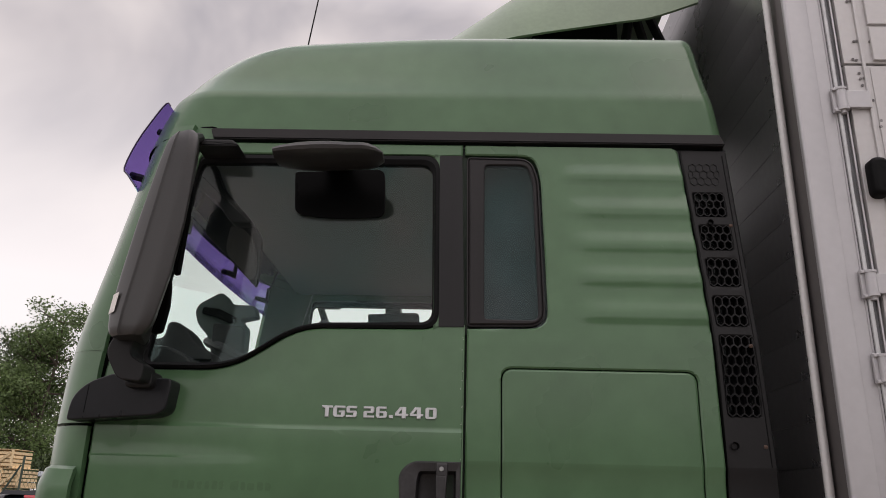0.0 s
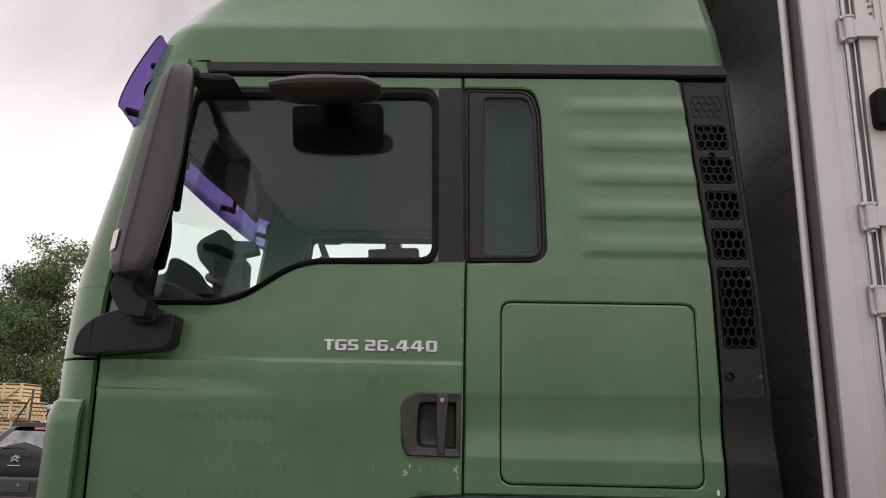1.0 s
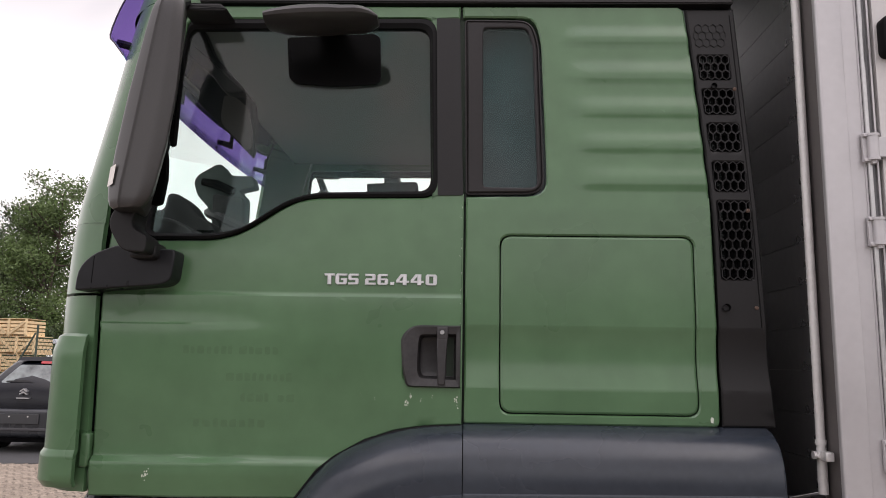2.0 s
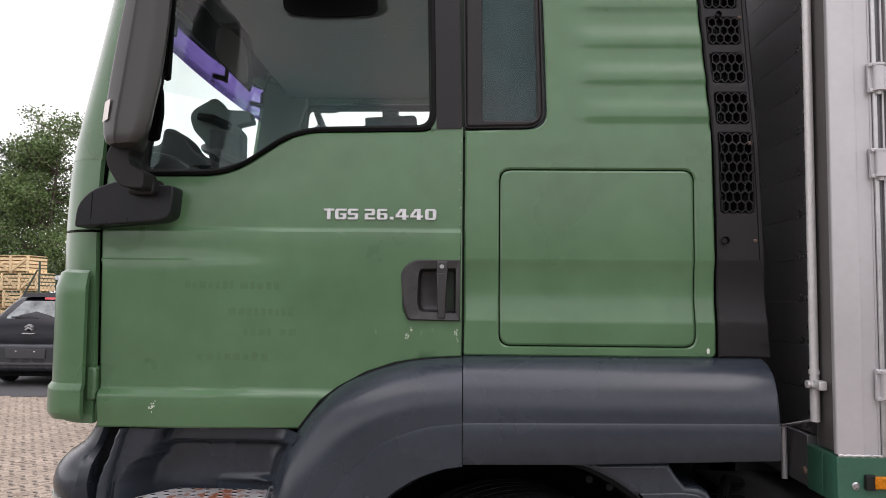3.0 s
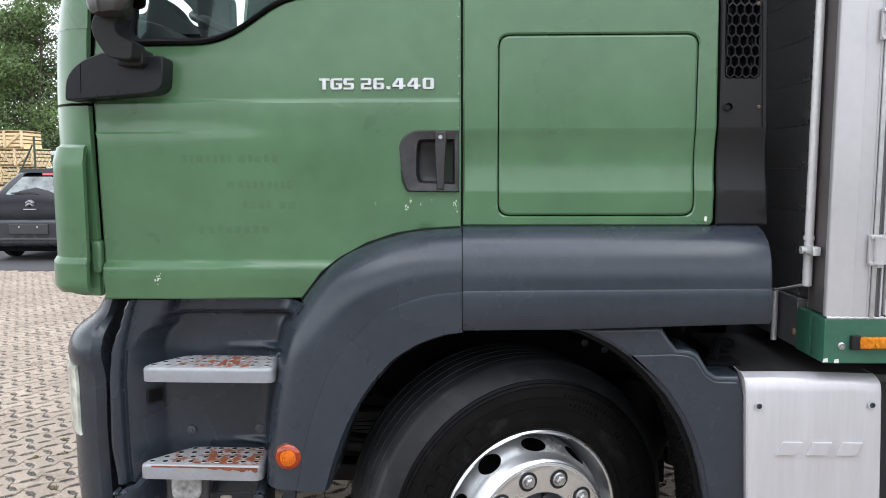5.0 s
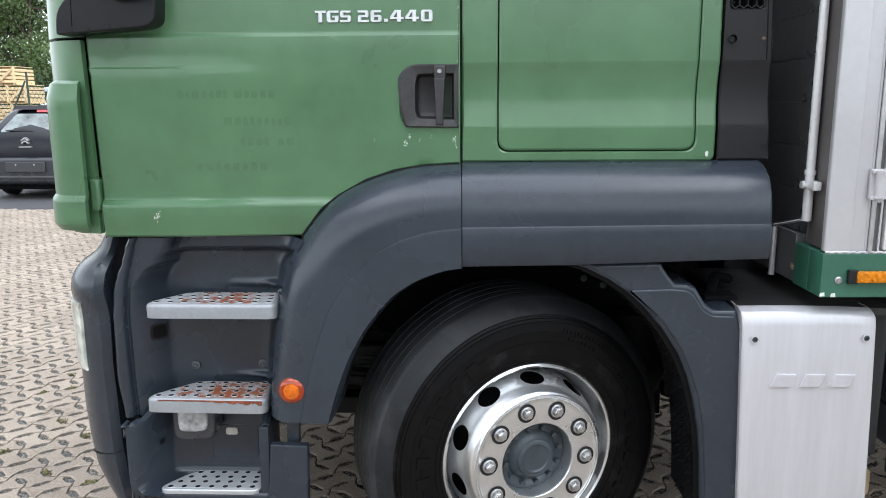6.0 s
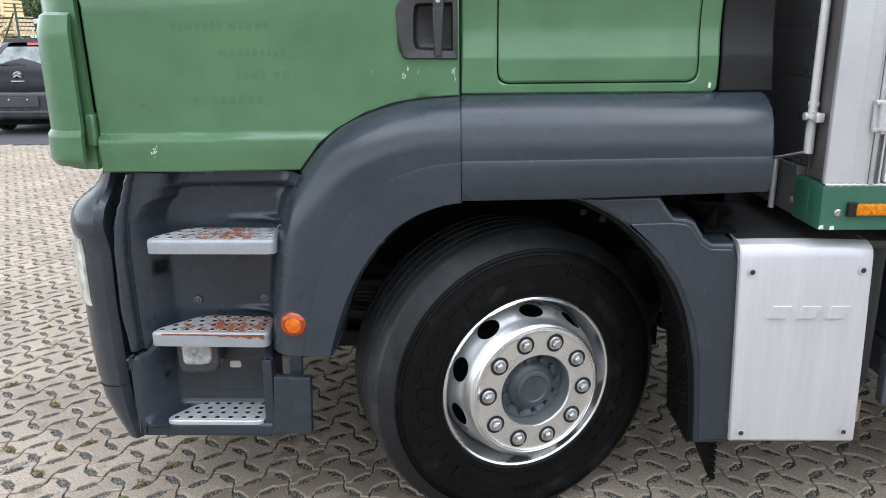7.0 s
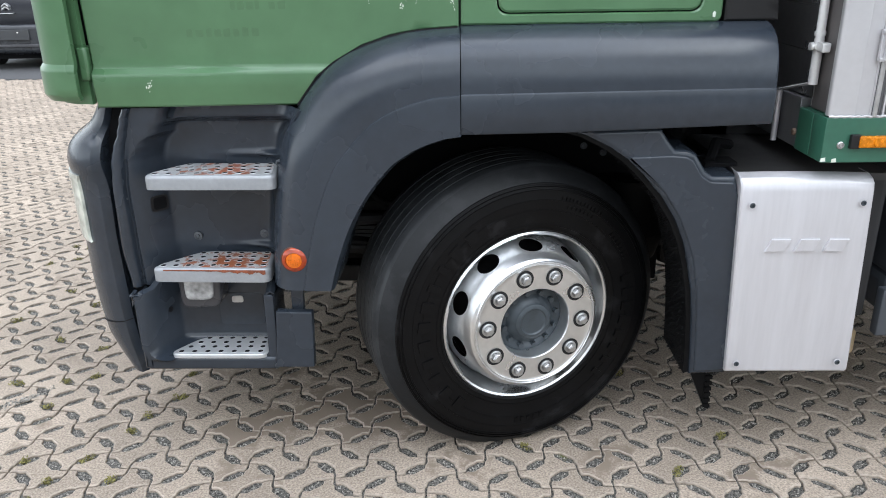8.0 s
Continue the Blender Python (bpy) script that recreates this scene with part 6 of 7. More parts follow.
def nut_mesh():
    bms = [revolve([(0.0215, -0.001), (0.0212, 0.004), (0.0190, 0.0055), (0.0150, 0.0055)], 20, Matrix.Identity(4)),
           rod([(0.003, 0, 0), (0.017, 0, 0), (0.0195, 0, 0)], [0.0152, 0.0152, 0.0125], 6),
           rod([(0.019, 0, 0), (0.023, 0, 0)], [0.0095, 0.0085], 12)]
    return mesh_of("wheel_nut", join(*bms), STEEL, 30)


nut_me = nut_mesh()
seat_me = mesh_of("nut_seat", revolve([(0.0300, 0.0016), (0.0285, 0.0018), (0.0275, 0.0008), (0.0001, 0.0006)], 20, Matrix.Identity(4)), CHASSIS, 0)
for k in range(10):
    a = radians(32.5 + 36 * k)
    m = WM @ Matrix.Translation((0.0, 0.1675 * math.cos(a), 0.1675 * math.sin(a))) @ Matrix.Rotation(k * 1.3, 4, 'X')
    piece("wheel_nut", nut_me, wheel, m, "" if k else "hexagon steel wheel nut")
    piece("nut_seat", seat_me, wheel, m)
# opposite front wheel, only its tyre shows under the cab
WM2 = Matrix.Translation((hub_at.x, 2 * MID - hub_at.y, hub_at.z)) @ Matrix.Rotation(math.pi / 2 + STEER, 4, 'Z')
part("wheel", squashed(revolve([(0.27, -0.08), (0.34, -0.07), (0.42, -0.065), (0.48, -0.085), (0.505, -0.11), (0.51, -0.24), (0.505, -0.35), (0.48, -0.38), (0.27, -0.38)], 60, WM2)), TYRE, truck, "black tyre")

# ---------------------------------------------------------------- silver side guard over the tank
def guard():
    rows = []
    prof = [(-0.082, 0.9935), (-0.095, 0.992), (-0.116, 0.984), (-0.127, 0.968), (-0.131, 0.945), (-0.132, 0.80), (-0.132, 0.60), (-0.131, 0.40), (-0.129, 0.358), (-0.122, 0.350), (-0.10, 0.350)]
    n = 9
    for k in range(n):
        u = k / (n - 1)
        row = []
        for y, z in prof:
            sh = (0.985 - z) * 0.038
            x0, x1 = 0.809 + sh, 1.190 + sh
            inset = 0.004 if k in (0, n - 1) else 0
            uu = (0, 0.012, 0.03, 0.2, 0.5, 0.8, 0.97, 0.988, 1)[k]
            row.append((x0 + (x1 - x0) * uu, y + inset + (0.10 if k in (0, n - 1) and y < 0 and False else 0), z - (0.012 * (uu - 0.3) ** 2 if y < 0.2 and z > 0.98 else 0)))
        rows.append(row)
    left = [(p[0], p[1] + 0.05, p[2]) for p in rows[0]]
    right = [(p[0], p[1] + 0.05, p[2]) for p in rows[-1]]
    return thick(grid_mesh([left, *rows, right]), 0.004)


part("tank_guard", mirrored(guard()), GUARD, truck)
gd = part("tank_guard", guard(), GUARD, truck, "silver painted steel guard with embossed emblem")
for gx, gz in ((0.846, 0.906), (1.163, 0.911), (0.862, 0.385), (1.174, 0.390)):
    part("guard_bolt", revolve([(0.0086, 0.0006), (0.0074, 0.0030), (0.0052, 0.0034), (0.0044, -0.001), (0.0001, -0.001)], 16, Matrix.Translation((gx, -0.1372, gz)) @ Matrix.Rotation(radians(-90), 4, 'Z')), HUB, gd, "dark socket bolt")
    part("washer", revolve([(0.0118, 0.0006), (0.0112, 0.0016), (0.0084, 0.0016)], 16, Matrix.Translation((gx, -0.1372, gz)) @ Matrix.Rotation(radians(-90), 4, 'Z')), GUARD, gd)


def mark_blocks(x0):
    """Embossed maker's mark, as plain slanted blocks."""
    return [slab([(x0, 0.762), (x0 + 0.055, 0.762), (x0 + 0.072, 0.800), (x0 + 0.017, 0.800)], -0.1392, -0.130, 0.0015) for x0 in (x0, x0 + 0.085, x0 + 0.17)]


part("embossed_mark", join(*mark_blocks(0.900)), GUARD, gd)
part("tank_body", box((0.86, -0.05, 0.50), (1.28, 0.42, 0.985), 0.02), CHASSIS, truck, "black steel box behind the guard")
part("tank_top", slab(rounded([(0.815, 0.965), (1.26, 0.965), (1.26, 0.986), (0.815, 0.989)], 0.003, 2), -0.088, 0.45), surface("tank_top_steel", (0.022, 0.021, 0.021), rough=0.5, vary=0.35, scale=8), truck)
part("tank_clamp", join(rod([(0.76, 0.02, 1.00), (0.80, 0.10, 1.04), (0.86, 0.15, 1.02)], 0.016, 8), box((0.74, 0.0, 0.985), (0.84, 0.08, 1.0), 0.004), rod([(0.66, 0.05, 1.08), (0.70, 0.10, 1.12), (0.80, 0.20, 1.13)], 0.02, 8)), DARK, truck)
part("fuel_tank", join(box((1.36, 0.02, 0.48), (2.6, 0.60, 0.62), 0.03), box((1.36, -0.05, 0.62), (1.50, 0.5, 0.92), 0.02), box((1.56, 0.02, 0.66), (2.6, 0.55, 0.95), 0.02)), surface("tank_grey", (0.045, 0.05, 0.058), rough=0.5, vary=0.15), truck, "dark grey tank behind the guard")
part("side_rail", box((1.32, -0.06, 0.44), (3.2, -0.02, 0.60), 0.006), surface("rail_grey", (0.055, 0.062, 0.072), rough=0.45), truck)

# ---------------------------------------------------------------- box body
BX, BY, BT = 1.012, -0.155, 3.95
body = part("box_body", join(box((BX + 0.028, BY + 0.02, 1.165), (6.6, 2.30, BT)), ), ALU_PLATE, truck, "silver aluminium box body", smooth=0)


def corner_post():
    """Extruded profile: outer face, rounded nose and a hollow on the front."""
    prof = [(1.084, BY + 0.03), (1.084, BY + 0.002), (1.080, BY), (BX + 0.010, BY), (BX + 0.0055, BY + 0.0010), (BX + 0.0022, BY + 0.0035), (BX + 0.0005, BY + 0.007), (BX, BY + 0.011), (BX + 0.002, BY + 0.024), (BX + 0.012, BY + 0.032), (1.084, BY + 0.032)]
    return grid_mesh([[(x, y, z) for x, y in prof] for z in (1.168, BT)], closed=True, caps=True)


bm = corner_post()
bmesh.ops.recalc_face_normals(bm, faces=bm.faces[:])
post = part("corner_post", bm, ALU, body, "bare aluminium corner post", smooth=30)
# post web coloured darker for the shade in the gap behind the cab
part("post_web", box((BX + 0.014, BY + 0.034, 1.168), (BX + 0.05, BY + 0.142, BT)), surface("shaded_web_grey", (0.115, 0.105, 0.102), rough=0.4, metal=0.2, vary=0.15, scale=6), body, smooth=0)
part("front_tube", join(rod([(1.006, -0.043, 1.246), (1.006, -0.043, 1.33), (1.006, -0.043, BT - 0.05)], 0.0125, 14)), TUBE, body, "worn white steel tube on the front wall")
part("tube_sleeve", join(rod([(1.006, -0.043, 1.238), (1.006, -0.043, 1.365)], 0.0135, 14), rod([(1.006, -0.043, 1.372), (1.006, -0.043, 1.385)], 0.0155, 14)), TUBE, body)
part("tube_clip", join(box((0.985, -0.070, 1.338), (1.018, -0.030, 1.352), 0.003), box((0.990, -0.105, 1.332), (1.014, -0.065, 1.358), 0.004), rod([(0.985, -0.055, 1.345), (0.977, -0.055, 1.345)], 0.011, 10)), surface("bright_clip", (0.70, 0.69, 0.68), rough=0.35, metal=0.5), body, "bright metal tube clip")
part("drain_tube", join(rod([(0.995, 0.148, 1.035), (0.995, 0.148, 1.192)], 0.0095, 12), rod([(1.006, -0.043, 1.243), (0.992, 0.05, 1.218), (0.995, 0.148, 1.196)], 0.004, 6)), ALU, body)
frame_p = part("base_frame", join(box((BX - 0.004, BY - 0.004, 1.037), (6.6, BY + 0.08, 1.163), 0.003), box((BX - 0.004, BY + 0.08, 1.037), (BX + 0.08, 0.02, 1.163), 0.003)), GREEN_FRAME, body, "dark green painted base frame")
part("base_plate", box((BX - 0.002, 0.022, 1.04), (BX + 0.06, 2.2, 1.19), 0.003), DARK_PLATE, body)
part("weld_bead", rod([(BX + 0.002 + 0.008 * k, BY - 0.0005, 1.1655 + 0.0012 * math.sin(k * 2.1)) for k in range(50)], [0.0030 + 0.0012 * math.sin(k * 1.7) ** 2 for k in range(50)], 6), ALU, body)
part("frame_rivet", revolve([(0.0105, -0.003), (0.0105, 0.002), (0.0075, 0.004), (0.0060, 0.001), (0.0045, 0.001), (0.004, 0.004), (0.0001, 0.004)], 16, Matrix.Translation((1.056, BY - 0.005, 1.087)) @ Matrix.Rotation(radians(-90), 4, 'Z')), STEEL, frame_p, "steel rivet")
part("frame_rivet", revolve([(0.011, -0.003), (0.010, 0.004), (0.0001, 0.006)], 10, Matrix.Translation((BX - 0.005, 0.035, 1.085)) @ Matrix.Rotation(radians(180), 4, 'Z')), surface("rusty_bolt", (0.16, 0.11, 0.08), rough=0.7, vary=0.4, scale=80), frame_p, "rusty bolt head")
chips = [slab([(BX - 0.004 + a, 1.040 + b), (BX + 0.010 + a, 1.041 + b), (BX + 0.008 + a, 1.052 + b), (BX - 0.003 + a, 1.050 + b)], BY - 0.0052, BY) for a, b in ((0, 0), (0.030, -0.002))]
part("paint_chip", join(*chips), SCUFF, frame_p, smooth=0)
mk = part("marker_lamp", box((1.078, BY - 0.018, 1.078), (1.105, BY - 0.003, 1.118), 0.003), BLACK_PLASTIC, truck, "orange side marker lamp in a black holder")
part("lens", box((1.100, BY - 0.022, 1.082), (1.205, BY - 0.004, 1.114), 0.004), YELLOW_AMBER, mk, "orange reflector lens")
part("lens_boss", revolve([(0.013, 0.0), (0.012, 0.004), (0.008, 0.005), (0.0001, 0.004)], 16, Matrix.Translation((1.150, BY - 0.022, 1.098)) @ Matrix.Rotation(radians(-90), 4, 'Z')), YELLOW_AMBER, mk)

# bulkhead of lying planks, each plate a little proud of its joint
z = 1.195
k = 0
plank_h = 0.128
plank_me = mesh_of("plank", box((0, 0, 0), (0.012, 2.31, plank_h - 0.0014)), WALL_PLATE, 30)
while z < BT - 0.05:
    piece("plank", plank_me, body, Matrix.Translation((BX + 0.012, -0.015, z)))
    z += plank_h

# right of the post: recessed strip, rod channel, side door with hinges
part("side_strip", box((1.084, BY + 0.006, 1.168), (1.128, BY + 0.03, BT)), ALU, body, smooth=0)
part("channel_bed", box((1.128, BY + 0.010, 1.168), (1.1665, BY + 0.030, BT)), DARK_PLATE, body, smooth=0)
part("channel", join(box((1.124, BY + 0.003, 1.168), (1.130, BY + 0.02, BT), 0.001), box((1.158, BY + 0.003, 1.168), (1.164, BY + 0.02, BT), 0.001)), ALU, body, smooth=0)
part("lock_rod", rod([(1.136, BY - 0.001, 1.168), (1.136, BY - 0.001, BT)], 0.0065, 12), STEEL, body, "steel hinge rod")
sd = part("side_door", box((1.172, BY - 0.002, 1.172), (1.42, BY + 0.02, 2.914), 0.002), ALU_PLATE, body, "riveted aluminium side door", smooth=0)
part("upper_door", box((1.172, BY - 0.002, 2.922), (1.42, BY + 0.02, BT - 0.02), 0.002), ALU_PLATE, body, smooth=0)
part("door_bead", box((1.225, BY - 0.010, 1.172), (1.235, BY - 0.002, BT - 0.02), 0.002), ALU_PLATE, sd, smooth=0)
for a, b in (((1.248, BY - 0.005, 1.172), (1.40, BY - 0.002, 2.905)), ((1.262, BY - 0.012, 2.93), (1.42, BY - 0.002, 3.05)), ((1.262, BY - 0.012, 3.062), (1.42, BY - 0.002, BT - 0.03))):
    part("door_plate", box(a, b, 0.001), ALU_PLATE, sd, smooth=0)
rv = mesh_of("rivet", revolve([(0.0050, 0.0), (0.0046, 0.0014), (0.0034, 0.0020), (0.0028, 0.0006), (0.0018, 0.0006), (0.0012, 0.0018), (0.0001, 0.0018)], 12, Matrix.Rotation(radians(-90), 4, 'Z')), surface("rivet_grey", (0.26, 0.25, 0.25), rough=0.45, metal=0.5), 30)
for rx, rz in ((1.212, 2.885), (1.213, 2.865), (1.216, 2.842), (1.222, 2.812), (1.200, 2.935), (1.210, 2.932), (1.240, 2.79), (1.250, 2.70), (1.254, 2.72), (1.212, 3.00), (1.220, 3.002), (1.212, 3.15), (1.222, 3.152), (1.258, 2.62), (1.225, 2.868), (1.262, 3.0)):
    piece("rivet", rv, sd, Matrix.Translation((rx, BY - 0.004, rz)))


def hinge():
    return join(rod([(0, 0, -0.031), (0, 0, 0.031)], 0.0155, 16), rod([(0, 0, 0.031), (0, 0, 0.038)], 0.018, 14), rod([(0, 0, -0.038), (0, 0, -0.031)], 0.018, 14), rod([(0, 0, -0.048), (0, 0, -0.038)], 0.009, 6),
                box((0.0, -0.006, -0.029), (0.085, 0.006, 0.029), 0.002), box((-0.026, 0.004, -0.040), (0.012, 0.014, 0.042), 0.002), box((-0.026, -0.004, 0.030), (0.004, 0.012, 0.040), 0.002), box((-0.026, -0.004, -0.042), (0.004, 0.012, -0.032), 0.002))


hinge_me = mesh_of("hinge", hinge(), ALU, 30)
for k, hz in enumerate((1.356, 1.960, 2.199, 2.787, 3.30)):
    piece("hinge", hinge_me, body, Matrix.Translation((1.142, BY - 0.012, hz)), "" if k else "cast aluminium door hinge")
bf = part("rubber_buffer", slab(rounded([(1.182, 2.462), (1.232, 2.462), (1.232, 2.582), (1.182, 2.582)], 0.022, 5), BY - 0.045, BY, 0.012, 3), RUBBER, body, "black rubber door buffer")
for bz in (2.492, 2.555):
    part("buffer_hole", revolve([(0.011, 0.0005), (0.009, -0.004), (0.0001, -0.004)], 14, Matrix.Translation((1.216, BY - 0.0455, bz)) @ Matrix.Rotation(radians(-90), 4, 'Z')), DARK, bf)
part("chassis_rear", join(box((1.5, 0.3, 0.60), (6.5, 1.9, 1.03)), box((0.86, 0.45, 0.80), (1.5, 1.8, 1.02))), CHASSIS, truck, smooth=0)
for rx in (4.2, 5.5):
    for yy, s in ((0.0, 1), (1.95, -1)):
        part("rear_wheel", revolve([(0.10, 0.02), (0.28, 0.02), (0.34, 0.0), (0.48, 0.02), (0.508, 0.05), (0.508, 0.28), (0.48, 0.30), (0.10, 0.30)], 40, Matrix.Translation((rx, yy, 0.508)) @ Matrix.Rotation(radians(90), 4, 'Z')), TYRE, truck)


block = thing("wooden_block", (1.60, 0.70, 0), "small raw wooden block lying behind the guard", "block")
part("wood", box((1.53, 0.62, -0.002), (1.657, 0.74, 0.115), 0.02, 3), WOOD, block)


# ---------------------------------------------------------------- ground
def flat(name, x0, y0, x1, y1, z, material, label, category):
    bm = bmesh.new()
    nx, ny = 8, 8
    vs = [[bm.verts.new((x0 + (x1 - x0) * i / nx, y0 + (y1 - y0) * j / ny, z)) for j in range(ny + 1)] for i in range(nx + 1)]
    for i in range(nx):
        for j in range(ny):
            bm.faces.new((vs[i][j], vs[i + 1][j], vs[i + 1][j + 1], vs[i][j + 1]))
    return tagged(new(name, mesh_of(name, bm, material, 0)), label, category, kind="structure")


flat("ground", -900, -900, 900, 900, -0.0088, GRIT, "dark grit bed between and beyond the pavers", "ground")
flat("road", -60, 9.40, 60, 19.0, -0.004, ASPHALT, "dark asphalt lane behind the paved yard", "road")
flat("yard_apron", -60, -60, 60, -4.25, -0.004, APRON, "plain concrete yard surface", "ground")
flat("yard_apron_side", 5.0, -4.25, 60, 9.39, -0.004, APRON, "plain concrete yard surface", "ground")
flat("yard_apron_far", -60, -4.25, -9.3, 9.39, -0.004, APRON, "plain concrete yard surface", "ground")
# unseen wall added behind the camera to darken low reflections on the truck
reflection_wall = new("wall_south", mesh_of("wall_south", join(box((-40, -16.3, -0.05), (40, -16.0, 3.3)), box((-40, -16.36, 3.3), (40, -15.94, 3.4))), surface("grey_wall_plaster", (0.16, 0.16, 0.155), rough=0.9, vary=0.15, scale=0.8, fine=20, bump=0.2, bscale=60), 0))
tagged(reflection_wall, "plain grey unseen wall with a flat coping, added to darken reflections", "wall", kind="structure")
flat("yard_apron_under", -0.3, 4.6, 5.0, 9.39, -0.004, APRON, "plain concrete yard surface", "ground")

# ---------------------------------------------------------------- background: parked car
CX, CY = -7.50, 10.63
car = thing("car", (CX, CY + 2.0, 0), "dark blue hatchback parked on asphalt, seen from behind", "car")


def car_section(y, half, zb, zt, zw, roof):
    """Half outline of the body at y: sill, waist, roof."""
    pts = [(half * 0.93, zb), (half * 0.99, zb + 0.12), (half, zw - 0.12), (half * 0.985, zw)]
    n = 6
    for k in range(1, n + 1):
        t = k / n
        pts.append((half * 0.985 + (roof - half * 0.985) * t ** 1.2, zw + (zt - zw) * math.sin(t * math.pi / 2) ** 1.1))
    pts.append((0.0, zt + 0.03))
    full = pts + [(-x, z) for x, z in reversed(pts[:-1])]
    return [(CX + x, y, z) for x, z in full]


secs = [(CY + 0.02, 0.80, 0.30, 0.86, 0.78, 0.74), (CY + 0.05, 0.84, 0.24, 1.02, 0.92, 0.74), (CY + 0.16, 0.865, 0.22, 1.20, 1.00, 0.50), (CY + 0.36, 0.875, 0.20, 1.47, 1.02, 0.30), (CY + 0.55, 0.88, 0.20, 1.56, 1.03, 0.34), (CY + 1.2, 0.885, 0.2, 1.60, 1.03, 0.42), (CY + 2.0, 0.885, 0.2, 1.58, 1.02, 0.57),
        (CY + 2.7, 0.88, 0.2, 1.30, 1.0, 0.55), (CY + 3.0, 0.875, 0.2, 1.03, 0.98, 0.6), (CY + 3.7, 0.84, 0.22, 0.86, 0.80, 0.6), (CY + 3.95, 0.72, 0.28, 0.66, 0.6, 0.5)]
bm = grid_mesh([car_section(*s) for s in secs], closed=True, caps=True)
bmesh.ops.recalc_face_normals(bm, faces=bm.faces[:])
part("body", bm, CAR_PAINT, car, "", 40)
# a sloping tailgate plane: x across, s up the slope
TG = lambda x, z: (CX + x, CY + 0.05 + max(0, z - 0.92) * 0.56 - 0.02, z)


def tail_plate(outline, out, material, name, label=""):
    bm = bmesh.new()
    rows = [[bm.verts.new((CX + x, TG(x, z)[1] + o, z)) for x, z in outline] for o in (-out, 0.10)]
    n = len(outline)
    for k in range(n):
        bm.faces.new((rows[0][k], rows[0][(k + 1) % n], rows[1][(k + 1) % n], rows[1][k]))
    bm.faces.new(rows[0])
    bmesh.ops.recalc_face_normals(bm, faces=bm.faces[:])
    return part(name, bm, material, car, label)


tail_plate(rounded([(-0.50, 1.15), (0.50, 1.15), (0.46, 1.22), (0.27, 1.46), (-0.27, 1.46), (-0.46, 1.22)], 0.04, 3), 0.035, CAR_GLASS, "rear_window", "rear window with reflected sky put into its pale colour")
tail_plate(rounded([(0.09, 1.485), (0.42, 1.485), (0.40, 1.525), (0.08, 1.525)], 0.01, 2), 0.06, RED_LENS, "brake_light", "red strip brake light")
tail_plate(rounded([(-0.36, 1.53), (0.36, 1.53), (0.30, 1.60), (-0.30, 1.60)], 0.02, 2), 0.05, CAR_PAINT, "roof_spoiler")
tail_plate(rounded([(0.0, 1.165), (0.10, 1.155), (-0.06, 1.20), (-0.40, 1.185), (-0.40, 1.170)], 0.005, 2), 0.055, BLACK_PLASTIC, "wiper")
for s in (-1, 1):
    tail_plate(rounded([(s * 0.56, 1.00), (s * 0.82, 0.98), (s * 0.84, 1.18), (s * 0.60, 1.14)], 0.03, 3), 0.05, RED_LENS, "tail_light", "red tail light")
    for wy in (CY + 0.75, CY + 3.2):
        part("wheel", revolve([(0.10, 0.02), (0.20, 0.0), (0.29, 0.01), (0.315, 0.05), (0.315, 0.17), (0.10, 0.19)], 28, Matrix.Translation((CX + s * 0.86, wy, 0.315)) @ (Matrix.Rotation(math.pi, 4, 'Z') if s > 0 else Matrix.Identity(4))), TYRE, car)
    for k in range(2):
        part("badge_bar", join(slab([(CX + s * 0.062, 0.955 + 0.045 * k), (CX, 0.995 + 0.045 * k), (CX, 1.018 + 0.045 * k), (CX + s * 0.062, 0.976 + 0.045 * k)], CY - 0.03, CY + 0.10)), CHROME, car)
part("name_bar", slab([(CX - 0.11, 0.893), (CX + 0.11, 0.893), (CX + 0.11, 0.908), (CX - 0.11, 0.908)], CY - 0.03, CY + 0.1), CHROME, car)
part("bumper", box((CX - 0.84, CY - 0.07, 0.26), (CX + 0.84, CY + 0.20, 0.72), 0.06, 3), surface("car_bumper_paint", (0.030, 0.033, 0.038), rough=0.3, vary=0.1), car)
part("bumper_strip", box((CX - 0.80, CY - 0.085, 0.36), (CX + 0.80, CY + 0.0, 0.41), 0.015), surface("car_grey_plastic", (0.06, 0.06, 0.065), rough=0.6), car)
pl = part("plate_holder", box((CX - 0.345, CY - 0.095, 0.475), (CX + 0.345, CY - 0.06, 0.645), 0.008), surface("plate_holder", (0.045, 0.047, 0.05), rough=0.5), car, "dark empty number plate holder")
for sx in (-0.16, 0.16):
    part("plate_screw", rod([(CX + sx, CY - 0.094, 0.60), (CX + sx, CY - 0.102, 0.60)], 0.012, 8), WHITE_STICKER, pl)
part("underbody", box((CX - 0.75, CY + 0.1, 0.16), (CX + 0.75, CY + 3.8, 0.32)), DARK, car)
part("aerial", rod([(CX + 0.05, CY + 0.9, 1.60), (CX - 0.0, CY + 1.1, 1.95)], 0.008, 5), RUBBER, car)

# ---------------------------------------------------------------- crates of new wood


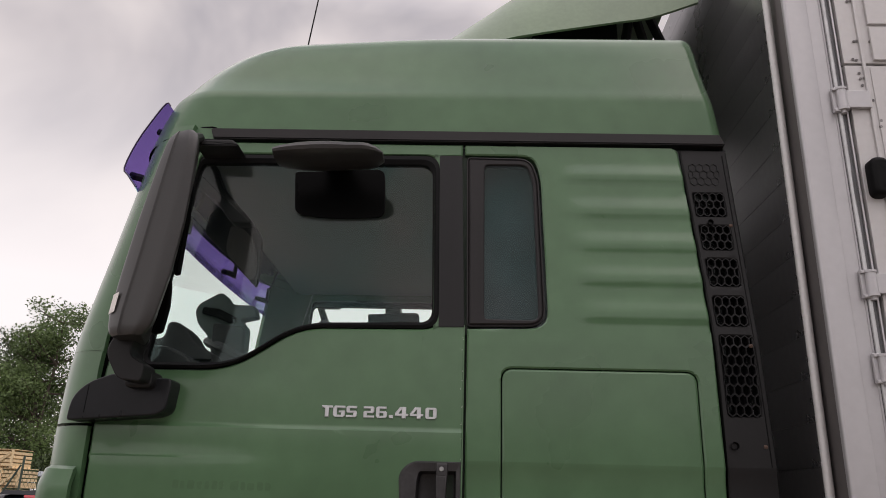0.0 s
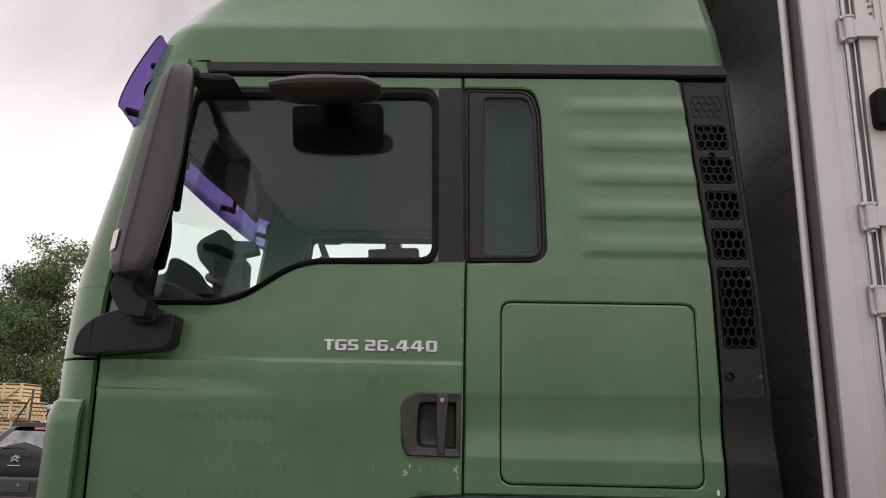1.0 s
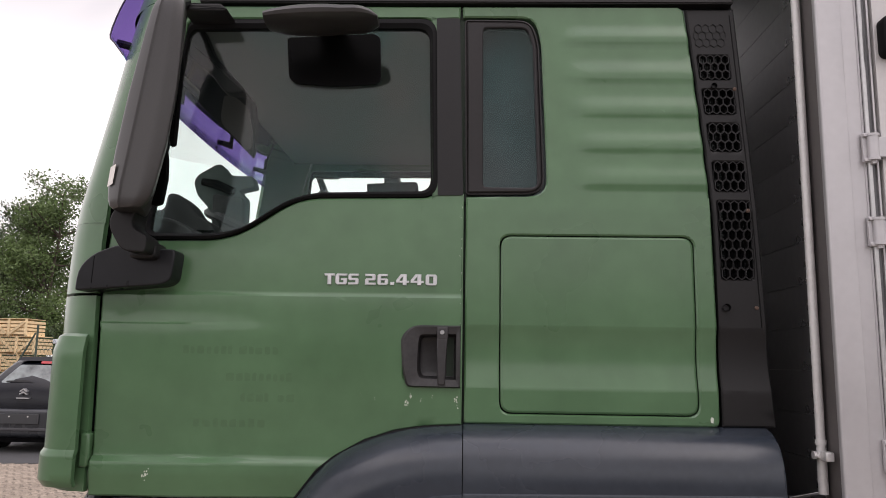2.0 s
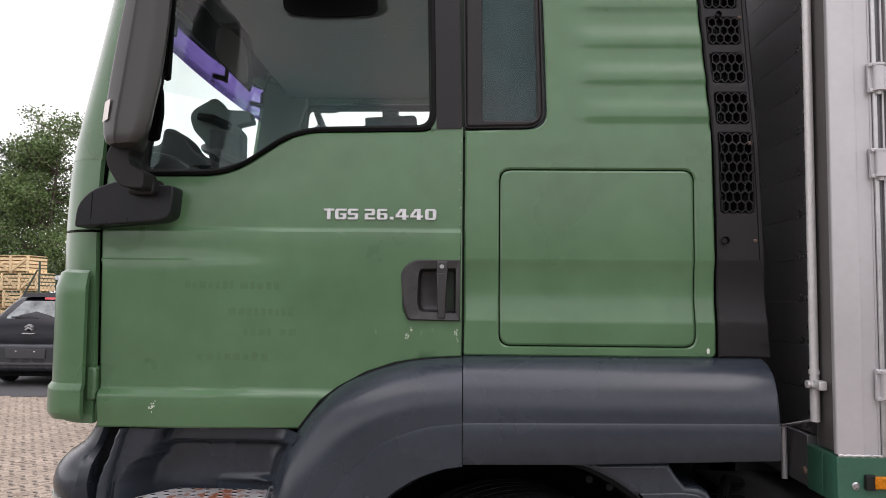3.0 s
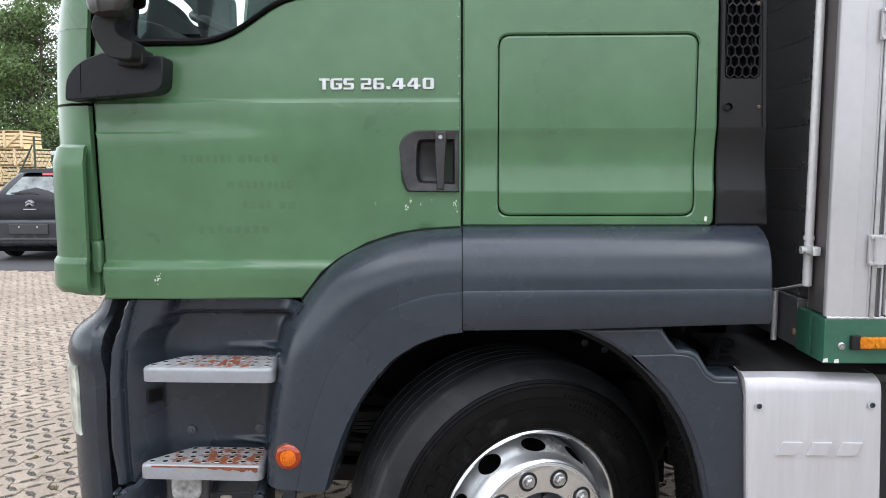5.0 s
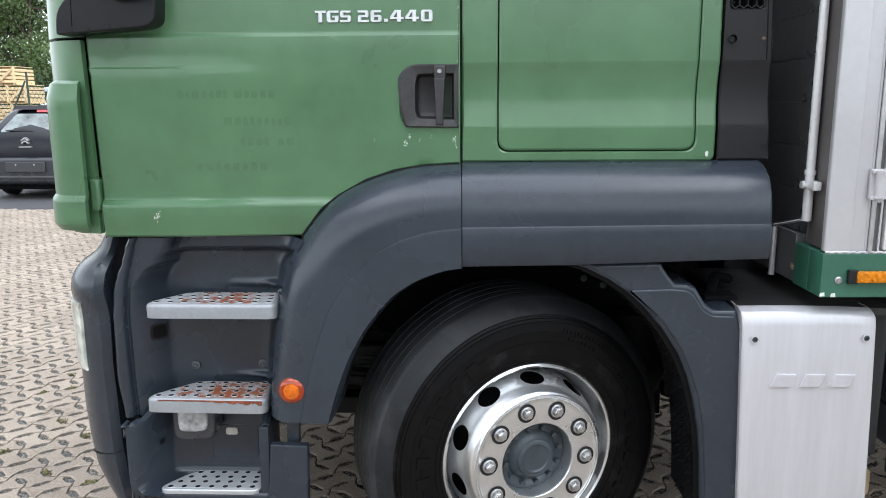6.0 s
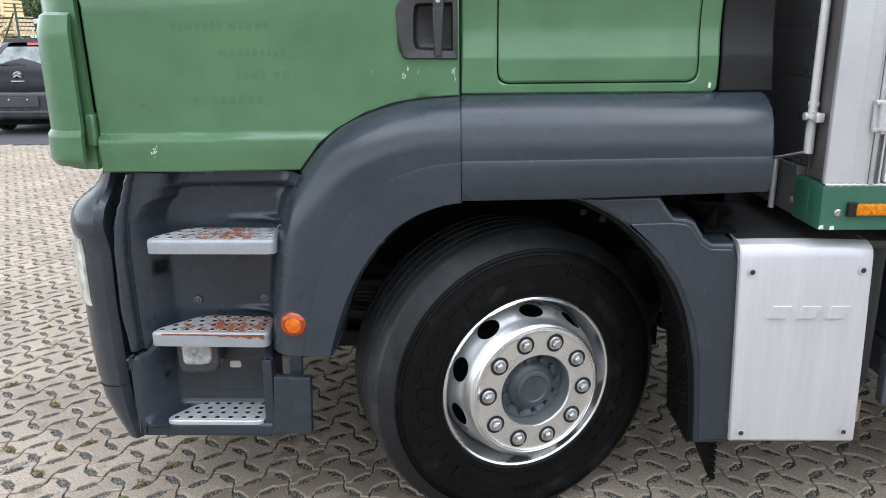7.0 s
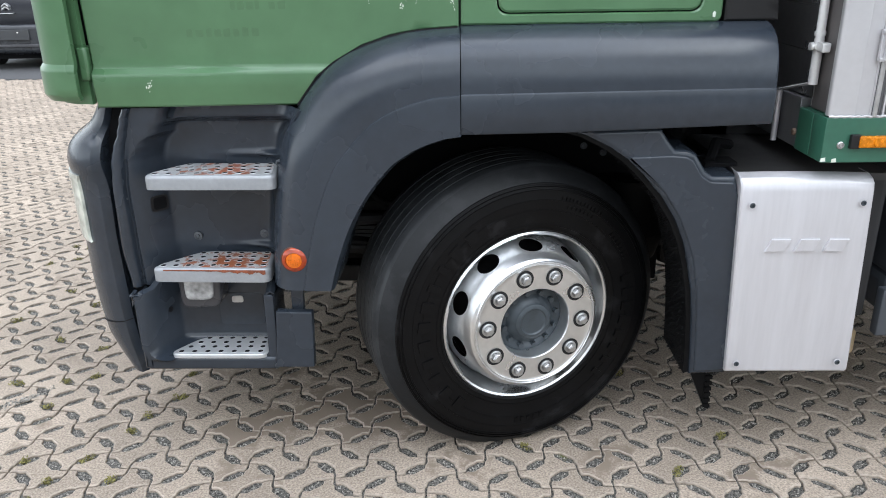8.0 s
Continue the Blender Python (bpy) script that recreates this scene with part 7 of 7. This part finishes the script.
def crate(w, d, h):
    c = thing("crate", (0, 0, 0), "new pine slatted crate stacked behind the fence", "crate", "stacked wooden crates")
    t = 0.022
    for sx in range(2):
        for k in range(4):
            part("slat", box((-w / 2, -d / 2 if not sx else d / 2 - t, 0.06 + k * (h - 0.08) / 4), (w / 2, -d / 2 + t if not sx else d / 2, 0.06 + k * (h - 0.08) / 4 + (h - 0.08) / 4 - 0.035), 0.003, 1), WOOD, c, smooth=0)
        for k in range(4):
            part("side_slat", box((-w / 2 if not sx else w / 2 - t, -d / 2 + t, 0.06 + k * (h - 0.08) / 4), (-w / 2 + t if not sx else w / 2, d / 2 - t, 0.06 + k * (h - 0.08) / 4 + (h - 0.08) / 4 - 0.035), 0.003, 1), WOOD, c, smooth=0)
    for x in (-w / 2 + 0.05, 0, w / 2 - 0.05):
        part("batten", box((x - 0.045, -d / 2 - 0.022, 0.04), (x + 0.045, -d / 2, h), 0.003, 1), WOOD, c, smooth=0)
        part("skid", box((x - 0.05, -d / 2, -0.0), (x + 0.05, d / 2, 0.06)), WOOD, c, smooth=0)
    for s in (-1, 1):
        a, b = Vector((s * 0.06, -d / 2 - 0.022, 0.08)), Vector((s * (w / 2 - 0.10), -d / 2 - 0.022, h - 0.08))
        bmx = bmesh.new()
        n = Vector((-(b - a).z, 0, (b - a).x)).normalized() * 0.04
        vs = [bmx.verts.new(p) for p in (a - n, b - n, b + n, a + n)]
        f = bmx.faces.new(vs)
        e = bmesh.ops.extrude_face_region(bmx, geom=[f])
        for g in e["geom"]:
            if isinstance(g, bmesh.types.BMVert):
                g.co.y -= 0.018
        bmesh.ops.recalc_face_normals(bmx, faces=bmx.faces[:])
        part("brace", bmx, WOOD, c, smooth=0)
    part("lid", box((-w / 2, -d / 2 - 0.02, h), (w / 2, d / 2, h + 0.02), 0.003, 1), WOOD, c, smooth=0)
    return c


base_crate = crate(1.25, 1.0, 0.545)
base_crate.location = (-14.58, 22.3, 0.0)
for level in range(5):
    for col in range(3):
        if level == 0 and col == 0:
            continue
        if level == 4 and col == 2:
            continue
        jog = ((level * 7 + col * 5) % 4 - 1.5) * 0.05
        xo = (-14.58 - 1.30 * col) + (0.22 if level < 4 and col == 0 else 0.0) * (1 if level in (2, 3) else 0) + jog
        copy_thing(base_crate, pose(xo, 22.3 + jog, 0.566 * level + 0.0, 0, 0, jog * 20))

# ---------------------------------------------------------------- fence: posts, brace, wire mesh
fence = thing("fence", (-14, 19.7, 0), "green chain-link fence along the yard", "fence")
for px in (-19.0, -16.8, -14.6, -12.55, -10.4, -8.2, -6.0):
    part("post", rod([(px, 19.7, -0.02), (px, 19.7, 2.55)], 0.032, 8), GALV, fence)
part("brace", rod([(-13.35, 19.72, 0.9), (-12.62, 19.72, 2.30)], 0.026, 8), GALV, fence)
wires = bmesh.new()
for k in range(130):
    for s in (1, -1):
        x0 = -19.5 + 0.115 * k
        x1 = x0 + s * 2.2 * 0.5
        vs = [wires.verts.new((x0, 19.7, 0.05)), wires.verts.new((x0 + 0.007, 19.7, 0.05)), wires.verts.new((x1 + 0.007, 19.7, 2.25)), wires.verts.new((x1, 19.7, 2.25))]
        wires.faces.new(vs)
tagged(part("wire_mesh", wires, GALV, fence, "diamond wire mesh", smooth=0), kind="stuff")
cab_box = thing("utility_cabinet", (-12.4, 21.0, 0), "pale grey utility cabinet with a hood behind the fence", "cabinet")
part("cabinet_body", box((-12.66, 20.9, 0.0), (-12.22, 21.3, 2.02), 0.02), CABINET, cab_box)
part("hood", box((-12.72, 20.84, 2.02), (-12.16, 21.36, 2.16), 0.03), CABINET, cab_box)


# ---------------------------------------------------------------- trees and bushes
def leaves(clumps, per, size, seed):
    """Many small bent leaves in clumps, as raw arrays."""
    r = np.random.default_rng(seed)
    vs, fs = [], []
    for cx, cy, cz, rad in clumps:
        n = int(per * rad ** 1.6)
        d = r.normal(size=(n, 3))
        d /= np.linalg.norm(d, axis=1)[:, None]
        p = np.array((cx, cy, cz)) + d * (rad * r.uniform(0.25, 1.0, (n, 1)) ** 0.6) * np.array((1, 1, 0.85))
        u = r.normal(size=(n, 3))
        u /= np.linalg.norm(u, axis=1)[:, None]
        w = np.cross(u, r.normal(size=(n, 3)))
        w /= np.linalg.norm(w, axis=1)[:, None] + 1e-9
        s = size * r.uniform(0.6, 1.3, (n, 1))
        q = np.stack([p - u * s, p + w * s * 0.45, p + u * s, p - w * s * 0.45], 1).reshape(-1, 3)
        o = sum(len(x) for x in vs)
        vs.append(q)
        fs.append(np.arange(n * 4).reshape(-1, 4) + o)
    return np.concatenate(vs), np.concatenate(fs)


def leaf_object(name, clumps, per, size, seed, material, parent):
    v, f = leaves(clumps, per, size, seed)
    me = bpy.data.meshes.new(name)
    me.from_pydata(v.tolist(), [], f.tolist())
    me.materials.append(material)
    ob = new(name, me)
    ob.parent = parent
    ob.matrix_parent_inverse = Matrix.Translation(parent.location).inverted()
    return ob


def tree(x, y, height, spread, seed, label):
    r = random.Random(seed)
    t = thing("tree", (x, y, 0), label, "tree", "trees behind the fence")
    limbs, clumps = [], []
    stems = 3
    for s in range(stems):
        a = 2 * math.pi * s / stems + r.uniform(-0.4, 0.4)
        lean_ = spread * r.uniform(0.12, 0.30)
        pts = [(x + 0.12 * math.cos(a), y + 0.12 * math.sin(a), -0.05)]
        for k in range(1, 9):
            h = height * 0.93 * k / 8 * r.uniform(0.96, 1.03) * (1 - 0.10 * s)
            pts.append((x + math.cos(a) * lean_ * (k / 8) ** 1.3 + r.uniform(-0.12, 0.12), y + math.sin(a) * lean_ * (k / 8) ** 1.3 + r.uniform(-0.12, 0.12), h))
        limbs.append(rod(pts, [0.15 - 0.0165 * k for k in range(9)], 7))
        for k in range(2, 9):
            for _ in range(4):
                b = r.uniform(0, 2 * math.pi)
                f = 1 - abs(k / 8 - 0.5) * 1.25
                ln = spread * (0.30 + 0.55 * f) * r.uniform(0.55, 1.05)
                p0 = Vector(pts[k])
                p2 = p0 + Vector((math.cos(b) * ln, math.sin(b) * ln, ln * r.uniform(0.15, 0.75)))
                p1 = (p0 + p2) / 2 + Vector((0, 0, -0.05 * ln))
                limbs.append(rod([p0, p1, p2], [0.05, 0.03, 0.012], 5))
                for q in (0.45, 0.72, 1.0):
                    c = p0 + (p2 - p0) * q
                    clumps.append((c.x + r.uniform(-0.3, 0.3), c.y + r.uniform(-0.3, 0.3), c.z + r.uniform(-0.2, 0.3), r.uniform(0.35, 0.80)))
    part("trunk", join(*limbs), BARK, t, "several grey stems with thin limbs")
    leaf_object("crown", clumps, 330, 0.066, seed, LEAF, t)
    return t


tree(-17.05, 27.8, 9.1, 2.5, 11, "tall loose-leaved green tree with several stems")
tree(-20.6, 30.5, 7.9, 2.6, 23, "green tree with an open crown")
tree(-14.7, 31.5, 8.0, 2.3, 5, "green tree partly behind the truck")

hedge = thing("bushes", (-16, 25.5, 0), "low green bushes behind the crates", "bush")
r = random.Random(3)
cl = [(-24 + 0.42 * k + r.uniform(-0.3, 0.3), 25.6 + r.uniform(-0.6, 0.6), r.uniform(0.3, 2.6), r.uniform(0.5, 0.9)) for k in range(46) for _ in range(2)]
tagged(leaf_object("foliage", cl, 110, 0.10, 8, BUSH, hedge), kind="stuff")
woods = thing("woods", (-30, 60, 0), "distant dark green woods", "woods", kind="stuff")
cl = [(-75 + 1.5 * k + r.uniform(-1, 1), 62 + r.uniform(-3, 3), r.uniform(0.5, 5.0), r.uniform(1.4, 2.6)) for k in range(50) for _ in range(2)]
tagged(leaf_object("foliage", cl, 40, 0.35, 12, BUSH, woods), kind="stuff")


# ---------------------------------------------------------------- interlocking pavers with grit holes
A = Vector((0.2008, 0.0124))
B = Vector((-0.0065, 0.1872))
O = Vector((0.7062, 0.2107))
J1 = A * 0.3228 + B * 0.1718
J2 = J1 - (A + B) * 0.5
HOLES = [(Vector((0, 0)), (1, 0.90)), (A * 0.643 + B * 0.342, (1, 0.90)), (A * 0.504 - B * 0.152, (1, -0.84)), (A * 0.144 + B * 0.497, (-1, 0.84))]
HL, HW = 0.0385, 0.0170
GAP = 0.0030


def joint_curve(a, b, tangent, steps):
    """Points of a joint that leaves b along the tangent and swings over to a."""
    d = (b - a).length
    res = []
    for q in range(1, steps):
        t = q / steps
        h = a * (2 * t ** 3 - 3 * t ** 2 + 1) + b * (3 * t ** 2 - 2 * t ** 3)
        h += (b - a) * (t ** 3 - 2 * t ** 2 + t) + tangent * (d * 1.15) * (t ** 3 - t ** 2)
        res.append(h)
    return res


def edge_line(j1, j2, c, hl, hw, axis, fine=False):
    """Joint from j1 to j2 that widens to a hole at c: points with half widths."""
    e = Vector(axis).normalized()
    if e.dot(j2 - j1) < 0:
        e = -e
    s, t = c - e * hl, c + e * hl
    if fine:
        n = Vector((-e.y, e.x))
        rim = [(s + e * hl * 0.13, hw * 0.58), (s + e * hl * 0.36, hw * 1.0), (s + e * hl * 0.75 + n * 0.0006, hw * 1.05), (t - e * hl * 0.75 - n * 0.0005, hw * 0.97), (t - e * hl * 0.38, hw * 1.03), (t - e * hl * 0.14, hw * 0.60)]
        first = [(p, GAP * g) for p, g in zip(joint_curve(j1, s, e, 4)[1:], (0.9, 1.2))]
        last = [(p, GAP * g) for p, g in zip(joint_curve(j2, t, -e, 4)[1:], (1.2, 1.0))][::-1]
        return [(j1, GAP)] + first + [(s, GAP * 1.2)] + rim + [(t, GAP * 1.2)] + last + [(j2, GAP)]
    return [(j1, GAP), (j1.lerp(s, 0.55), GAP), (s, GAP), (s + e * hl * 0.34, hw), (t - e * hl * 0.34, hw), (t, GAP), (t.lerp(j2, 0.45), GAP), (j2, GAP)]


def run(parts):
    """A closed outline from joint lines (line, shift, reversed), moved inside by the half widths."""
    pts = []
    for line, shift, rev in parts:
        q = [(p + shift, w) for p, w in line]
        pts += (q[::-1] if rev else q)[:-1]
    n = len(pts)
    area = sum(pts[i][0].x * pts[(i + 1) % n][0].y - pts[(i + 1) % n][0].x * pts[i][0].y for i in range(n))
    s = 1 if area > 0 else -1
    out = []
    for i in range(n):
        a, p, b = pts[i - 1][0], pts[i][0], pts[(i + 1) % n][0]
        d = ((p - a).normalized() + (b - p).normalized())
        d = d.normalized() if d.length > 1e-6 else (b - p).normalized()
        out.append(p + Vector((-d.y, d.x)) * s * (pts[i][1] + (0.0006 if pts[i][1] < 1.3 * GAP else 0)))
    return out if s > 0 else out[::-1]


def stone_outlines(fine):
    """The two stones of the pattern."""
    z0 = Vector((0, 0))
    ends = (J2, J2 + A + B, J2 + A, J2 + B)
    hex_a, hex_b, slot_1, slot_2 = [edge_line(J1, ends[k], HOLES[k][0], HL, HW, HOLES[k][1], fine) for k in range(4)]
    return (run([(hex_a, z0, False), (slot_2, -B, True), (hex_b, -B, False), (slot_1, z0, True)]),
            run([(slot_1, z0, False), (hex_a, A, True), (slot_2, A, False), (hex_b, z0, True)]))


def paver_arrays(outline, plain=False):
    """Top, worn rounded edge, and sides down into the bed."""
    c = sum(outline, Vector((0, 0))) / len(outline)
    n = len(outline)

    def inward(d):
        res = []
        for i in range(n):
            a, p, b = outline[i - 1], outline[i], outline[(i + 1) % n]
            t = ((p - a).normalized() + (b - p).normalized()).normalized()
            res.append(p + Vector((-t.y, t.x)) * d)
        return res
    loops = [(inward(0.0046), 0.0), (inward(0.0014), -0.0014), (outline, -0.0040), (outline, -0.0300)]
    if plain:
        loops = [(inward(0.0045), 0.0), (outline, -0.0080)]
    v = [(p.x - c.x, p.y - c.y, z) for lp, z in loops for p in lp]
    f = [tuple(range(n))]
    for k in range(len(loops) - 1):
        for i in range(n):
            j = (i + 1) % n
            f.append((k * n + j, k * n + i, (k + 1) * n + i, (k + 1) * n + j))
    return c, v, f


def lay_pavers():
    floor_ob = new("pavement")
    floor_ob.location = (0, 0, 0)
    tagged(floor_ob, "beige grey interlocking concrete pavers with grit-filled holes", "pavement", kind="structure")
    kinds = [paver_arrays(q) for q in stone_outlines(True)]
    plain = [paver_arrays(q, True) for q in stone_outlines(False)]
    meshes = []
    for c, v, f in kinds:
        me = bpy.data.meshes.new("paver")
        me.from_pydata(v, [], f)
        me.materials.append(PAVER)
        me.materials.append(PAVER_EDGE)
        me.polygons.foreach_set("material_index", [1 if 0 < q <= 2 * (len(v) // 4) else 0 for q in range(len(f))])
        meshes.append(me)
    r = random.Random(17)
    rest_v, rest_f, rest_m, count = [], [], [], 0
    for i in range(-64, 30):
        for j in range(-28, 66):
            for k in (0, 1):
                c = O + A * i + B * j + kinds[k][0]
                if not (-9.25 < c.x < 4.95 and -4.20 < c.y < 9.33):
                    continue
                if c.x > -0.25 and c.y > 4.5:
                    continue
                dz, tx, ty_ = r.gauss(0, 0.0009), r.gauss(0, 0.006), r.gauss(0, 0.006)
                if -1.62 < c.x < 1.90 and -0.62 < c.y < 0.90:
                    m = Matrix.Translation((c.x, c.y, dz)) @ Matrix.Rotation(tx, 4, 'X') @ Matrix.Rotation(ty_, 4, 'Y')
                    piece("paver", meshes[k], floor_ob, m)
                    count += 1
                else:
                    o = len(rest_v)
                    near = -1.4 < c.y < 2.4 and -3.4 < c.x < 2.6
                    v, f = (kinds if near else plain)[k][1:]
                    rest_v += [(c.x + x, c.y + y, z + dz + tx * y - ty_ * x) for x, y, z in v]
                    rest_f += [tuple(o + q for q in face) for face in f]
                    rest_m += [1 if 0 < q <= (2 * (len(v) // 4) if near else len(v) // 2) else 0 for q in range(len(f))]
    me = bpy.data.meshes.new("pavers")
    me.from_pydata(rest_v, [], rest_f)
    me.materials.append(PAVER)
    me.materials.append(PAVER_EDGE)
    me.polygons.foreach_set("material_index", rest_m)
    ob = new("pavers", me)
    ob.parent = floor_ob
    tagged(ob, kind="stuff")
    return count


lay_pavers()


def stones(spots, seed, name, label):
    """Small angular stones: (x, y, z, half length, half width, axis, count, size)."""
    r = random.Random(seed)
    v, f = [], []
    for x, y, z, hl, hw, ax_, n, size in spots:
        e = Vector(ax_).normalized()
        for _ in range(n):
            a, b = r.uniform(-hl, hl), r.uniform(-hw, hw) * (1 - 0.5 * abs(r.uniform(-1, 1)))
            p = Vector((x + e.x * a - e.y * b, y + e.y * a + e.x * b, z))
            s = size * r.uniform(0.5, 1.3)
            o = len(v)
            t = r.uniform(0, 6.28)
            for q in range(4):
                g = t + q * 1.571 + r.uniform(-0.4, 0.4)
                v.append((p.x + s * math.cos(g) * r.uniform(0.6, 1), p.y + s * math.sin(g) * r.uniform(0.6, 1), z - 0.002))
            v.append((p.x + r.uniform(-0.3, 0.3) * s, p.y + r.uniform(-0.3, 0.3) * s, z + s * r.uniform(0.3, 0.8)))
            f += [(o + q, o + (q + 1) % 4, o + 4) for q in range(4)]
    me = bpy.data.meshes.new(name)
    me.from_pydata(v, [], f)
    me.materials.append(STONES)
    tagged(new(name, me), label, "grit", kind="stuff")


holes, moss = [], []
r = random.Random(41)
for i in range(-22, 12):
    for j in range(-10, 17):
        base = O + A * i + B * j
        if not (-2.6 < base.x < 2.3 and -1.25 < base.y < 2.0):
            continue
        for off, axd in HOLES:
            hl, hw = 0.75 * HL, 0.75 * HW
            c = base + off
            holes.append((c.x, c.y, -0.0078, hl, hw, axd, 26, 0.0046))
            if (c.x < -0.95 and r.random() < 0.13) or r.random() < 0.020:
                moss += [(c.x + r.uniform(-0.02, 0.02), c.y + r.uniform(-0.012, 0.012), 0.0, 0.016) for _ in range(3)]
# a broken paver with loose grit beside it
for k in range(9):
    holes.append((-1.80 + 0.017 * k, 0.19 + 0.019 * k + r.uniform(-0.015, 0.015), 0.001, 0.03, 0.022, (1, 0.9), 22, 0.0055))
stones(holes, 6, "loose_grit", "loose grey grit in the paver holes")
clumps_ob = thing("moss", (-1.5, 0.5, 0), "small green moss tufts in the paver holes", "moss", kind="stuff")
tagged(leaf_object("moss_leaves", moss, 16000, 0.006, 77, MOSS, clumps_ob), kind="stuff")
